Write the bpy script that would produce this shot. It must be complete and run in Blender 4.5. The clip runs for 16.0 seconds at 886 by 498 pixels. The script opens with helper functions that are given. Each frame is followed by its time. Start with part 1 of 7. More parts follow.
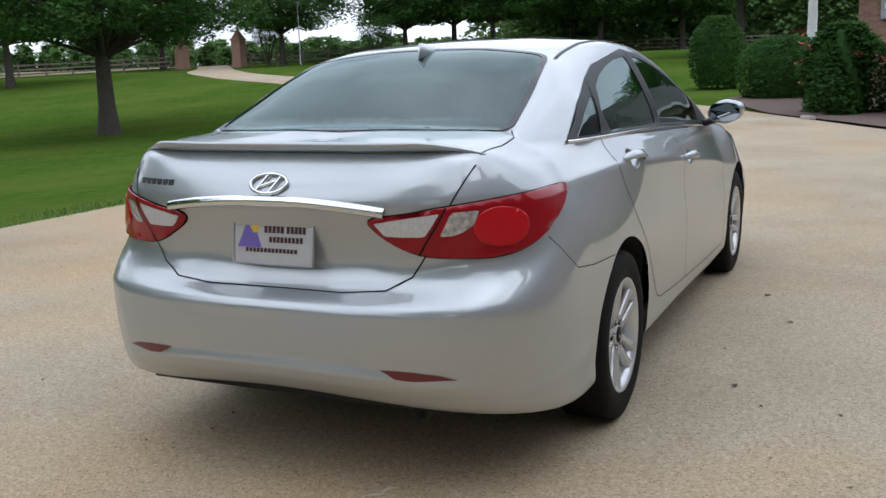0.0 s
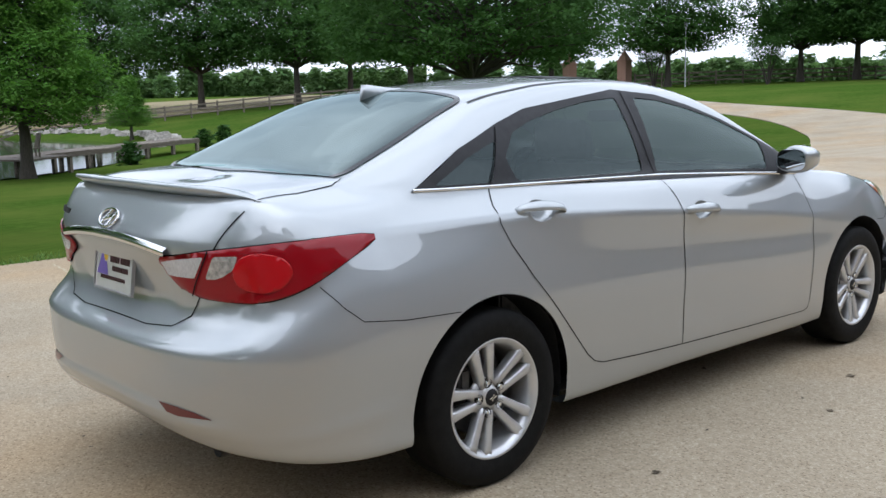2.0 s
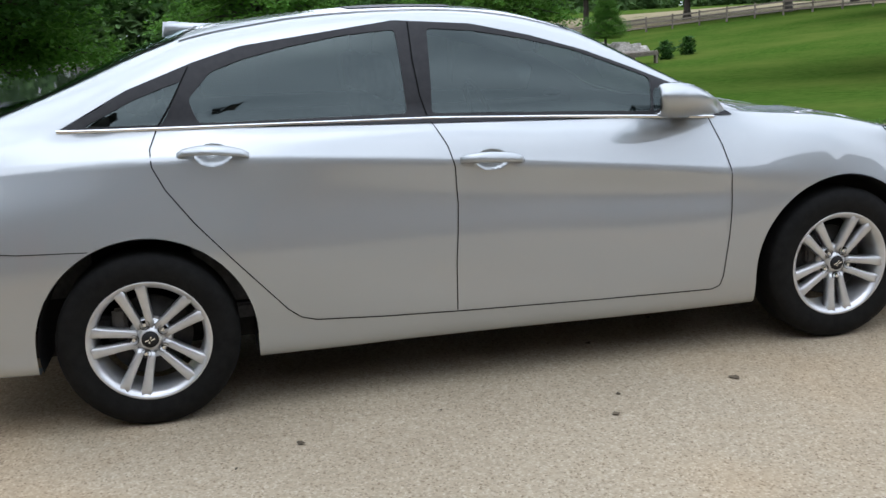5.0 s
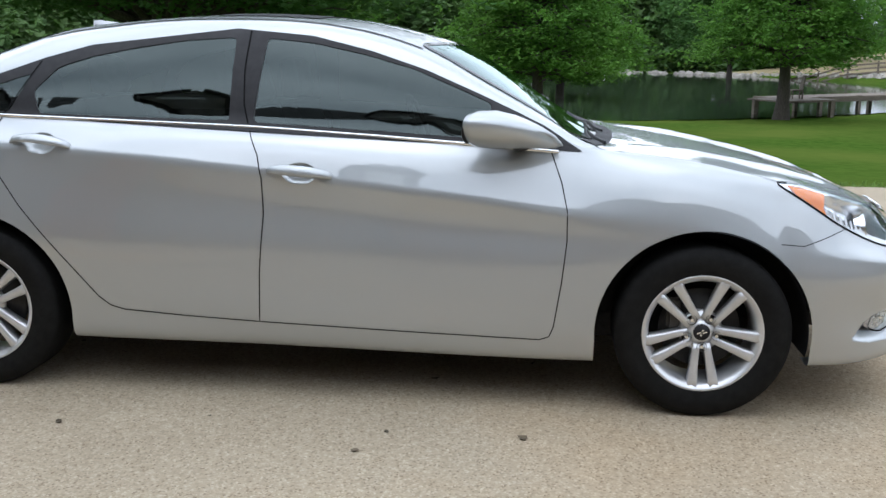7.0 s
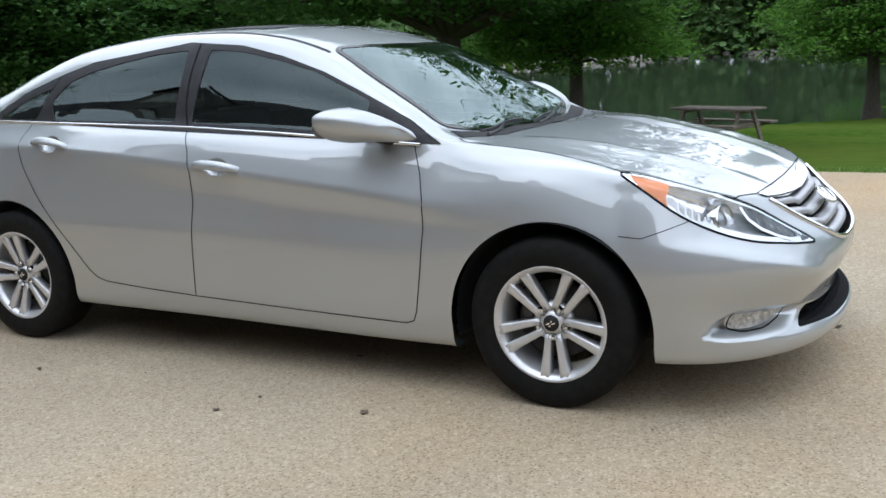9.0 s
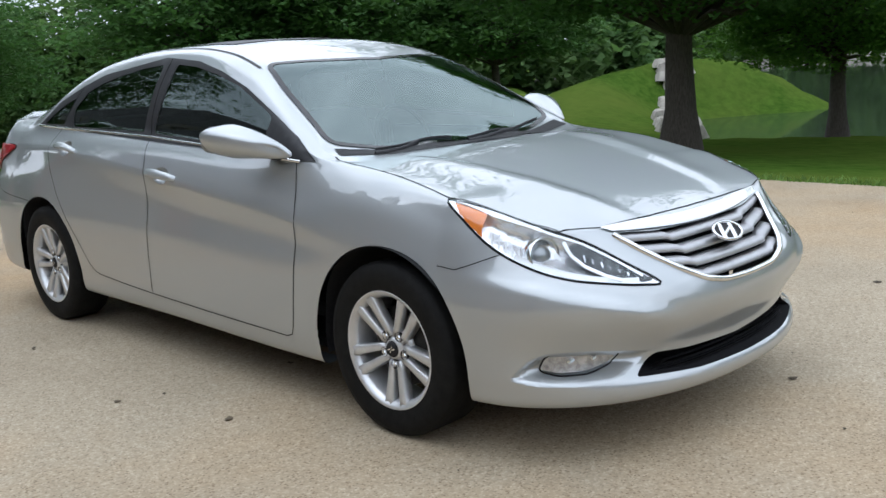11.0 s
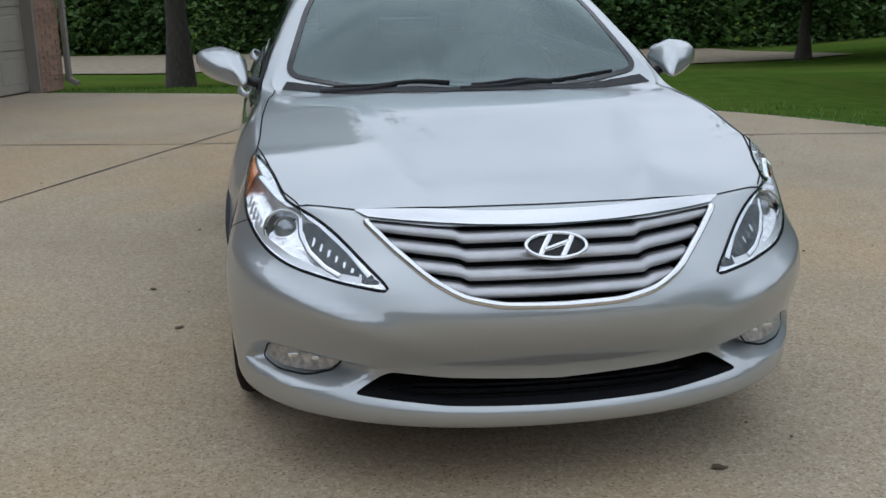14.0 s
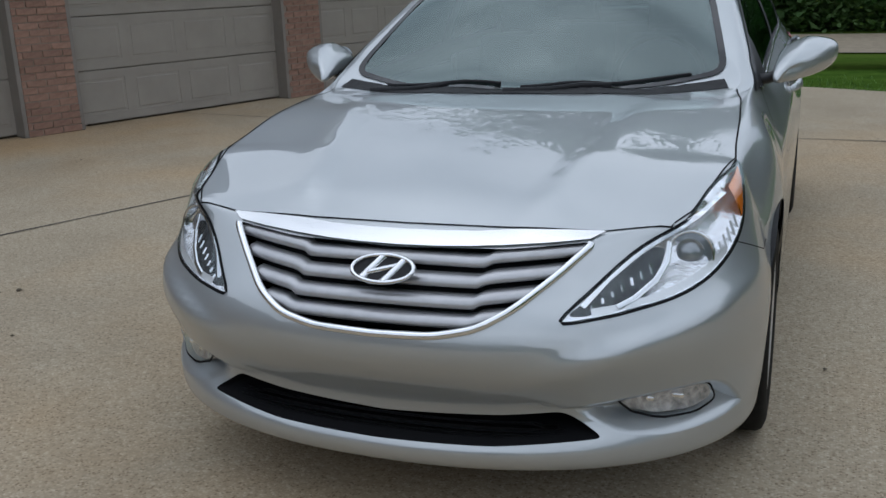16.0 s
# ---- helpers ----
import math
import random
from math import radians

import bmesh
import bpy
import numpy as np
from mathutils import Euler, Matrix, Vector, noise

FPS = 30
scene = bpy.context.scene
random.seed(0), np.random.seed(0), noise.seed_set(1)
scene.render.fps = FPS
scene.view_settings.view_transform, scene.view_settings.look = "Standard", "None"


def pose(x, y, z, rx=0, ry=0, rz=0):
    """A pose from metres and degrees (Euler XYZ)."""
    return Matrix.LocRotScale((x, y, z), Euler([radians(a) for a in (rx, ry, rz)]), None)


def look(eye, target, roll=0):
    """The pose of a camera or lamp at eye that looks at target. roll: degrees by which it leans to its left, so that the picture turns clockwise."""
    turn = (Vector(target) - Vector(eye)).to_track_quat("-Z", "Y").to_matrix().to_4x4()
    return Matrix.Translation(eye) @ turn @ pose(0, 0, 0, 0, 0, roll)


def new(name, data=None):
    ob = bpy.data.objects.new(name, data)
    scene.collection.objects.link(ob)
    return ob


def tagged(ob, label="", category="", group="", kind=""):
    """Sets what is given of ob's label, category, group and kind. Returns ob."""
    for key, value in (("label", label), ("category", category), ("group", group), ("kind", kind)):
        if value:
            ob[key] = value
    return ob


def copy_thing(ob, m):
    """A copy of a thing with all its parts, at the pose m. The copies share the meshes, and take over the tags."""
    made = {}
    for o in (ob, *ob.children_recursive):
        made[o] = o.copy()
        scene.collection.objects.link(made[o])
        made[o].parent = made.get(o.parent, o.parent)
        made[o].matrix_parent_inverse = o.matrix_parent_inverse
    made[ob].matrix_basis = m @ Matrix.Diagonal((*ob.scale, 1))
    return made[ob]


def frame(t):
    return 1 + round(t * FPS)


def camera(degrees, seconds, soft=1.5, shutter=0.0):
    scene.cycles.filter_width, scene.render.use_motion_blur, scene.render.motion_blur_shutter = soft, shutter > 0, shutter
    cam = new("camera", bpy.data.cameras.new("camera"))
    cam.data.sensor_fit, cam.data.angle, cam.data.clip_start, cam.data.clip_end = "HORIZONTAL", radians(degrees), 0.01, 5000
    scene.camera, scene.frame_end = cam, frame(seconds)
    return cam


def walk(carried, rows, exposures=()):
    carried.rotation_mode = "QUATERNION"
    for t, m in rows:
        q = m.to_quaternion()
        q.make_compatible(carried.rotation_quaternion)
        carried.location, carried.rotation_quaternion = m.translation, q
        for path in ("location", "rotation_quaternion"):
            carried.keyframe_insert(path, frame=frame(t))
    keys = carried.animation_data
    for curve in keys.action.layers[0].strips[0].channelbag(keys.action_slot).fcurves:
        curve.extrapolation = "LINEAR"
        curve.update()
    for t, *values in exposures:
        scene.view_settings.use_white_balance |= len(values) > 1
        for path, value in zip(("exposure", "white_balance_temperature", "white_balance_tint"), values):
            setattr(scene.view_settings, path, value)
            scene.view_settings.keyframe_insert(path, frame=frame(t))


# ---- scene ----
cam = camera(49.0, 16.0)
PATH = [
    (0.0, pose(1.790, -3.529, 1.353, 79.30, 1.80, 24.72)),
    (0.5, pose(2.170, -3.272, 1.380, 79.90, 0.30, 33.72)),
    (1.0, pose(2.585, -3.048, 1.362, 77.60, 2.60, 40.12)),
    (1.5, pose(2.934, -2.746, 1.371, 80.10, 1.90, 42.62)),
    (2.0, pose(3.256, -2.366, 1.389, 81.10, 1.30, 47.82)),
    (2.5, pose(3.610, -2.010, 1.398, 79.90, 1.90, 52.32)),
    (3.0, pose(3.816, -1.595, 1.380, 80.20, 0.40, 57.12)),
    (3.5, pose(4.011, -1.134, 1.380, 81.40, 1.20, 61.22)),
    (4.0, pose(4.177, -0.676, 1.380, 78.80, 1.10, 66.82)),
    (6.5, pose(4.454, 1.772, 1.371, 79.00, 1.50, 90.82)),
    (7.0, pose(4.384, 2.199, 1.344, 78.20, -0.50, 96.02)),
    (7.5, pose(4.353, 2.674, 1.344, 79.30, 1.40, 99.92)),
    (8.0, pose(4.300, 3.129, 1.335, 78.20, 2.10, 104.22)),
    (8.5, pose(4.154, 3.571, 1.344, 77.80, 2.10, 109.72)),
    (9.0, pose(4.082, 4.047, 1.335, 78.20, 2.70, 117.12)),
    (9.5, pose(3.885, 4.404, 1.335, 79.60, 2.50, 120.52)),
    (12.0, pose(2.378, 5.703, 1.358, 77.10, 1.60, 145.89)),
    (12.5, pose(1.945, 5.820, 1.358, 77.20, -0.20, 151.29)),
    (13.0, pose(1.532, 5.981, 1.358, 77.70, -0.30, 158.09)),
    (13.5, pose(1.125, 6.033, 1.358, 76.10, -0.40, 164.49)),
    (14.0, pose(0.679, 6.050, 1.362, 74.70, 0.40, 171.09)),
    (14.5, pose(0.227, 6.135, 1.366, 74.30, 2.10, 180.49)),
    (15.0, pose(-0.190, 6.027, 1.344, 75.60, 0.90, 186.89)),
    (15.5, pose(-0.611, 5.871, 1.366, 74.60, -0.20, 193.39)),
    (16.0, pose(-0.976, 5.728, 1.384, 74.20, 2.20, 200.59)),
]
EXPOSURES = [(0, 0.27, 5950, 12), (1, 0.33, 5950, 12), (2.5, 0.48, 5900, 12), (4, 0.53, 5900, 12), (6.5, 0.58, 5900, 11), (9.5, 0.56, 5920, 11), (12, 0.26, 5900, 10), (13, -0.02, 5900, 10), (15, -0.36, 5880, 10), (16, -0.42, 5840, 10)]
walk(cam, PATH, EXPOSURES)

# ---- light: bright overcast noon, sky veiled with thin cloud ----
world = bpy.data.worlds.new("overcast_sky")
scene.world = world
world.use_nodes = True
wn, wl = world.node_tree.nodes, world.node_tree.links
wn.clear()
SUN_EL, SUN_ROT = radians(76), radians(110)
sky = wn.new("ShaderNodeTexSky")
sky.sky_type, sky.sun_disc = "NISHITA", False
sky.sun_elevation, sky.sun_rotation = SUN_EL, SUN_ROT
sky.air_density, sky.dust_density, sky.ozone_density = 1.0, 3.0, 1.0
hs = wn.new("ShaderNodeHueSaturation")
hs.inputs["Saturation"].default_value = 0.35
wl.new(sky.outputs[0], hs.inputs["Color"])
tc = wn.new("ShaderNodeTexCoord")
cl = wn.new("ShaderNodeTexNoise")
cl.inputs["Scale"].default_value, cl.inputs["Detail"].default_value, cl.inputs["Roughness"].default_value = 2.6, 7, 0.55
wl.new(tc.outputs["Generated"], cl.inputs["Vector"])
cr = wn.new("ShaderNodeValToRGB")
cr.color_ramp.elements[0].position, cr.color_ramp.elements[0].color = 0.34, (5.4, 5.95, 6.6, 1)
cr.color_ramp.elements[1].position, cr.color_ramp.elements[1].color = 0.66, (13.0, 13.4, 13.9, 1)
wl.new(cl.outputs["Fac"], cr.inputs["Fac"])
mx = wn.new("ShaderNodeMix")
mx.data_type = "RGBA"
mx.inputs["Factor"].default_value = 0.8
wl.new(hs.outputs[0], mx.inputs["A"])
wl.new(cr.outputs[0], mx.inputs["B"])
bg = wn.new("ShaderNodeBackground")
bg.inputs["Strength"].default_value = 0.1
sep = wn.new("ShaderNodeSeparateXYZ")
wl.new(tc.outputs["Generated"], sep.inputs[0])
grad = wn.new("ShaderNodeMapRange")
grad.inputs["From Min"].default_value, grad.inputs["From Max"].default_value = 0.0, 1.0
grad.inputs["To Min"].default_value, grad.inputs["To Max"].default_value = 1.1, 1.42
wl.new(sep.outputs["Z"], grad.inputs["Value"])
dome = wn.new("ShaderNodeMix")
dome.data_type, dome.blend_type = "RGBA", "MULTIPLY"
dome.inputs["Factor"].default_value = 1.0
wl.new(mx.outputs["Result"], dome.inputs["A"])
wl.new(grad.outputs[0], dome.inputs["B"])
wl.new(dome.outputs["Result"], bg.inputs["Color"])
wl.new(bg.outputs[0], wn.new("ShaderNodeOutputWorld").inputs["Surface"])
sun = new("sun", bpy.data.lights.new("sun", "SUN"))
sun.data.energy, sun.data.angle, sun.data.color = 0.5, radians(150), (1.0, 0.98, 0.95)
sun.matrix_world = look((0, 0, 30), (math.sin(SUN_ROT) * -10, math.cos(SUN_ROT) * -10, 30 - 10 * math.tan(SUN_EL)))

# ---- materials ----
def material(name, color, rough=0.6, metal=0.0, **more):
    m = bpy.data.materials.new(name)
    m.use_nodes = True
    b = m.node_tree.nodes["Principled BSDF"]
    b.inputs["Base Color"].default_value = (*color, 1)
    b.inputs["Roughness"].default_value, b.inputs["Metallic"].default_value = rough, metal
    for key, value in more.items():
        b.inputs[key.replace("_", " ")].default_value = value
    return m


def textured(name, a, b, scale=5.0, rough=0.8, detail=6, bump=0.0, bump_scale=None, c=None, c_scale=0.6, metal=0.0, stretch=(1, 1, 1), lo=0.35, hi=0.65, each=0.0, island=0.0):
    """Two tones by fine noise, a third by large patches, relief, and a spread per object or per piece."""
    m = material(name, a, rough, metal)
    n, l = m.node_tree.nodes, m.node_tree.links
    bsdf = n["Principled BSDF"]
    co = n.new("ShaderNodeTexCoord")
    mp = n.new("ShaderNodeMapping")
    mp.inputs["Scale"].default_value = stretch
    l.new(co.outputs["Object"], mp.inputs["Vector"])

    def noise_node(s, d=detail):
        t = n.new("ShaderNodeTexNoise")
        t.inputs["Scale"].default_value, t.inputs["Detail"].default_value, t.inputs["Roughness"].default_value = s, d, 0.62
        l.new(mp.outputs[0], t.inputs["Vector"])
        return t

    def ramp(src, p0, p1, c0, c1):
        r = n.new("ShaderNodeValToRGB")
        r.color_ramp.elements[0].position, r.color_ramp.elements[1].position = p0, p1
        r.color_ramp.elements[0].color, r.color_ramp.elements[1].color = (*c0, 1), (*c1, 1)
        l.new(src, r.inputs["Fac"])
        return r.outputs[0]

    out = ramp(noise_node(scale).outputs["Fac"], lo, hi, a, b)
    if c:
        k = n.new("ShaderNodeMix")
        k.data_type = "RGBA"
        l.new(ramp(noise_node(c_scale, 4).outputs["Fac"], 0.4, 0.7, (0, 0, 0), (1, 1, 1)), k.inputs["Factor"])
        l.new(out, k.inputs["A"])
        k.inputs["B"].default_value = (*c, 1)
        out = k.outputs["Result"]
    for amount, kind, socket in ((each, "ShaderNodeObjectInfo", "Random"), (island, "ShaderNodeNewGeometry", "Random Per Island")):
        if amount:
            h = n.new("ShaderNodeHueSaturation")
            mr = n.new("ShaderNodeMapRange")
            mr.inputs["To Min"].default_value, mr.inputs["To Max"].default_value = 1 - amount, 1 + amount
            l.new(n.new(kind).outputs[socket], mr.inputs["Value"])
            l.new(mr.outputs[0], h.inputs["Value"])
            l.new(out, h.inputs["Color"])
            out = h.outputs[0]
    l.new(out, bsdf.inputs["Base Color"])
    if bump:
        bp = n.new("ShaderNodeBump")
        bp.inputs["Strength"].default_value, bp.inputs["Distance"].default_value = bump, 0.01
        l.new(noise_node(bump_scale or scale * 2).outputs["Fac"], bp.inputs["Height"])
        l.new(bp.outputs[0], bsdf.inputs["Normal"])
    return m


def leafy(name, a, b, island=0.35, c=None, c_scale=0.3):
    m = textured(name, a, b, scale=0.7, rough=0.85, detail=3, island=island, c=c, c_scale=c_scale)
    n, l = m.node_tree.nodes, m.node_tree.links
    bsdf, out = n["Principled BSDF"], n["Material Output"]
    bsdf.inputs["Specular IOR Level"].default_value = 0.12
    tr = n.new("ShaderNodeBsdfTranslucent")
    tr.inputs["Color"].default_value = (b[0] * 1.3, b[1] * 1.4, b[2], 1)
    mixs = n.new("ShaderNodeMixShader")
    mixs.inputs[0].default_value = 0.38
    l.new(bsdf.outputs[0], mixs.inputs[1])
    l.new(tr.outputs[0], mixs.inputs[2])
    l.new(mixs.outputs[0], out.inputs["Surface"])
    return m


def aggregate():
    """Washed aggregate: small pebbles of mixed tan in pale cement, with broad rusty and grey stains."""
    m = material("washed_aggregate", (0.4, 0.35, 0.28), 0.92)
    n, l = m.node_tree.nodes, m.node_tree.links
    bsdf = n["Principled BSDF"]
    co = n.new("ShaderNodeTexCoord")
    vo = n.new("ShaderNodeTexVoronoi")
    vo.inputs["Scale"].default_value = 120
    l.new(co.outputs["Object"], vo.inputs["Vector"])
    sep = n.new("ShaderNodeSeparateColor")
    l.new(vo.outputs["Color"], sep.inputs[0])

    def ramp(src, stops):
        r = n.new("ShaderNodeValToRGB")
        while len(r.color_ramp.elements) < len(stops):
            r.color_ramp.elements.new(0.5)
        for e, (p, c) in zip(r.color_ramp.elements, stops):
            e.position, e.color = p, (*c, 1)
        l.new(src, r.inputs["Fac"])
        return r.outputs[0]

    def noise_fac(scale, detail):
        t = n.new("ShaderNodeTexNoise")
        t.inputs["Scale"].default_value, t.inputs["Detail"].default_value, t.inputs["Roughness"].default_value = scale, detail, 0.65
        l.new(co.outputs["Object"], t.inputs["Vector"])
        return t.outputs["Fac"]

    def mix(kind, fac, a, b):
        k = n.new("ShaderNodeMix")
        k.data_type, k.blend_type = "RGBA", kind
        if isinstance(fac, float):
            k.inputs["Factor"].default_value = fac
        else:
            l.new(fac, k.inputs["Factor"])
        l.new(a, k.inputs["A"])
        if isinstance(b, tuple):
            k.inputs["B"].default_value = (*b, 1)
        else:
            l.new(b, k.inputs["B"])
        return k.outputs["Result"]

    pebble = ramp(sep.outputs[0], [(0.0, (0.215, 0.171, 0.112)), (0.2, (0.325, 0.274, 0.195)), (0.6, (0.388, 0.334, 0.244)), (1.0, (0.485, 0.43, 0.335))])
    cement = ramp(vo.outputs["Distance"], [(0.45, (0, 0, 0)), (0.75, (1, 1, 1))])
    col = mix("MIX", cement, pebble, (0.372, 0.32, 0.234))
    grain = ramp(noise_fac(38, 5), [(0.3, (0.84, 0.83, 0.82)), (0.7, (1.1, 1.1, 1.1))])
    col = mix("MULTIPLY", 1.0, col, grain)
    stain = ramp(noise_fac(0.5, 6), [(0.32, (0.84, 0.8, 0.75)), (0.5, (1.0, 0.97, 0.93)), (0.66, (1.09, 1.04, 0.98))])
    col = mix("MULTIPLY", 1.0, col, stain)
    rust = ramp(noise_fac(0.23, 5), [(0.46, (1, 1, 1)), (0.7, (1.05, 0.88, 0.68))])
    col = mix("MULTIPLY", 1.0, col, rust)
    l.new(col, bsdf.inputs["Base Color"])
    bp = n.new("ShaderNodeBump")
    bp.inputs["Strength"].default_value, bp.inputs["Distance"].default_value = 0.35, 0.004
    bp.invert = True
    l.new(vo.outputs["Distance"], bp.inputs["Height"])
    l.new(bp.outputs[0], bsdf.inputs["Normal"])
    return m


M_GRASS = textured("lawn", (0.034, 0.073, 0.0105), (0.066, 0.117, 0.018), scale=3.2, rough=0.95, bump=0.8, bump_scale=40, c=(0.087, 0.119, 0.023), c_scale=0.16)
M_GRASS.node_tree.nodes["Principled BSDF"].inputs["Specular IOR Level"].default_value = 0.0
M_BLADE = textured("grass_blades", (0.075, 0.155, 0.024), (0.13, 0.23, 0.04), scale=1.2, rough=0.8, island=0.3)
M_DRIVE = aggregate()
M_DIRT = textured("field_stubble", (0.19, 0.15, 0.1), (0.29, 0.24, 0.165), scale=3, rough=0.95, bump=0.5, bump_scale=8)
M_MULCH = textured("bark_mulch", (0.07, 0.045, 0.035), (0.15, 0.1, 0.08), scale=30, rough=0.95, bump=1.0, bump_scale=40)
M_BARK = textured("oak_bark", (0.04, 0.033, 0.027), (0.085, 0.072, 0.06), scale=14, rough=0.95, bump=1.0, bump_scale=16, stretch=(3, 3, 0.5))
M_OAK = leafy("oak_leaves", (0.036, 0.088, 0.024), (0.07, 0.145, 0.042), c=(0.075, 0.15, 0.04))
M_CYPRESS = leafy("cypress_needles", (0.055, 0.14, 0.022), (0.1, 0.21, 0.038), c=(0.12, 0.22, 0.04))
M_WOODS = leafy("woodland_leaves", (0.055, 0.115, 0.04), (0.11, 0.19, 0.065), island=0.3, c=(0.15, 0.22, 0.085), c_scale=0.22)
M_SHRUB = leafy("shrub_leaves", (0.028, 0.07, 0.018), (0.055, 0.12, 0.03))
M_WATER = material("pond_water", (0.03, 0.048, 0.026), 0.06, Specular_IOR_Level=0.4)
M_STONE = textured("bank_stone", (0.26, 0.24, 0.21), (0.42, 0.39, 0.34), scale=4, rough=0.9, bump=0.6, island=0.3)
M_WOOD = textured("weathered_wood", (0.13, 0.105, 0.08), (0.22, 0.185, 0.15), scale=7, rough=0.9, bump=0.5, stretch=(1, 1, 4), each=0.2)
M_BRICK = textured("red_brick", (0.25, 0.145, 0.105), (0.34, 0.205, 0.15), scale=22, rough=0.9, bump=0.4, bump_scale=70, each=0.17)
M_MORTAR = textured("mortar", (0.23, 0.18, 0.14), (0.3, 0.24, 0.19), scale=40, rough=0.95, bump=0.4)
M_GDOOR = textured("taupe_door_paint", (0.295, 0.266, 0.23), (0.33, 0.3, 0.26), scale=3, rough=0.5, bump=0.06, bump_scale=90)
M_TRIM = textured("taupe_trim_paint", (0.21, 0.19, 0.165), (0.245, 0.22, 0.195), scale=4, rough=0.6, bump=0.08)
M_WHITE = textured("white_paint", (0.7, 0.7, 0.68), (0.78, 0.78, 0.76), scale=4, rough=0.6)
M_ROOF = textured("asphalt_shingle", (0.06, 0.055, 0.052), (0.11, 0.1, 0.095), scale=20, rough=0.95, bump=0.5)
M_GREYMETAL = textured("grey_enamel", (0.3, 0.31, 0.32), (0.36, 0.37, 0.38), scale=6, rough=0.45)


# ---- mesh helpers ----
def mesh_from(name, verts, faces, mat, smooth=False):
    me = bpy.data.meshes.new(name)
    me.from_pydata([tuple(v) for v in verts], [], [tuple(f) for f in faces])
    me.materials.append(mat)
    if smooth:
        me.polygons.foreach_set("use_smooth", [True] * len(me.polygons))
    me.update()
    return me


def put(name, verts, faces, mat, parent=None, label="", smooth=False):
    ob = new(name, mesh_from(name, verts, faces, mat, smooth))
    ob.parent = parent
    if label:
        tagged(ob, label)
    return ob


def part(name, bm, mat, parent=None, label="", smooth=False):
    me = bpy.data.meshes.new(name)
    lay_n = bm.verts.layers.float_vector.get("shell_normal")
    normals = [v[lay_n].copy() for v in bm.verts] if lay_n else None
    bm.to_mesh(me)
    bm.free()
    me.materials.append(mat)
    if smooth:
        me.polygons.foreach_set("use_smooth", [True] * len(me.polygons))
        if normals:
            me.normals_split_custom_set_from_vertices(normals)
    ob = new(name, me)
    ob.parent = parent
    if label:
        tagged(ob, label)
    return ob


def box_bm(boxes, bevel=0.0):
    """A bmesh of boxes (cx, cy, cz, sx, sy, sz[, matrix])."""
    bm = bmesh.new()
    for b in boxes:
        m = Matrix.Translation(b[:3]) @ (b[6] if len(b) > 6 else Matrix()) @ Matrix.Diagonal((*b[3:6], 1))
        bmesh.ops.create_cube(bm, size=1, matrix=m)
    if bevel:
        bmesh.ops.bevel(bm, geom=bm.edges[:], offset=bevel, segments=2, affect="EDGES", clamp_overlap=True)
    return bm


def thing(name, label, category, group="", at=(0, 0, 0)):
    ob = new(name)
    ob.location = at
    ob.empty_display_size = 0.1
    return tagged(ob, label, category, group)


def smooth01(a, b, x):
    t = min(1.0, max(0.0, (x - a) / (b - a)))
    return t * t * (3 - 2 * t)


def move_bm(bm, m):
    bm.transform(m)
    return bm


def lathe_z(profile, at, n=24):
    """Turned about z: profile of (height, radius)."""
    bm = bmesh.new()
    rings = [[bm.verts.new((at[0] + r * math.cos(6.28318 * i / n), at[1] + r * math.sin(6.28318 * i / n), at[2] + h)) for i in range(n)] for h, r in profile]
    for a, b in zip(rings, rings[1:]):
        for i in range(n):
            j = (i + 1) % n
            bm.faces.new((a[i], a[j], b[j], b[i]))
    bm.faces.new(rings[-1])
    return bm

# ---- terrain, drive, pond ----
POND = (-80.0, -8.0, 44.0, 40.0)
WATER_Z = -1.66


def inlet(x, y):
    """Metres outside the inlet that reaches from the pond towards the drive; negative in it."""
    return max((x + 25.3) * 0.71 + (y + 2.8) * 0.7, (x + 22) * 0.53 - (y + 9.5) * 0.85, math.hypot(x + 28, y + 5) - 9.5)


def pond_r(x, y):
    """Below 1 inside the pond: the main basin and its inlet."""
    return min(math.hypot((x - POND[0]) / POND[2], (y - POND[1]) / POND[3]), 1 + inlet(x, y) / 30)


def land(x, y):
    """Height of the land: level round the drive, falling to the pond and the field, rising to the gate."""
    d = max(-5.9 - x, -8.0 - y, 0.0)
    d = min(d, math.hypot(min(x + 5.9, 0), min(y + 8, 0)) if x < -5.9 and y < -8 else d)
    z = -(1.9 + 0.5 * smooth01(-8, -30, y)) * (1 - math.exp(-d / 16)) * (1 - smooth01(12, 60, y))
    z += 0.034 * min(max(0.0, y - 24), 62) * smooth01(24, 60, y)
    z += 2.5 * math.exp(-(((x + 33) / 9) ** 2 + ((y + 16) / 5) ** 2)) * smooth01(0.3, 3.5, inlet(x, y))
    r = pond_r(x, y)
    z -= 1.4 * smooth01(1.03, 0.9, r)
    dam = smooth01(-4, -11, y) * smooth01(1.0, 1.06, r) * (1 - smooth01(1.25, 1.6, r))
    z += dam * max(0.0, -1.15 - z)
    far = math.hypot(x, y)
    z += 4.0 * smooth01(170, 700, far)
    return z


def axis(fine_lo, fine_hi, step, reach):
    out, v, s = [], fine_hi, step
    mid = list(np.arange(fine_lo, fine_hi + step / 2, step))
    while v < reach:
        s *= 1.17
        v += s
        out.append(v)
    low, v, s = [], fine_lo, step
    while v > -reach:
        s *= 1.17
        v -= s
        low.append(v)
    return low[::-1] + mid + out


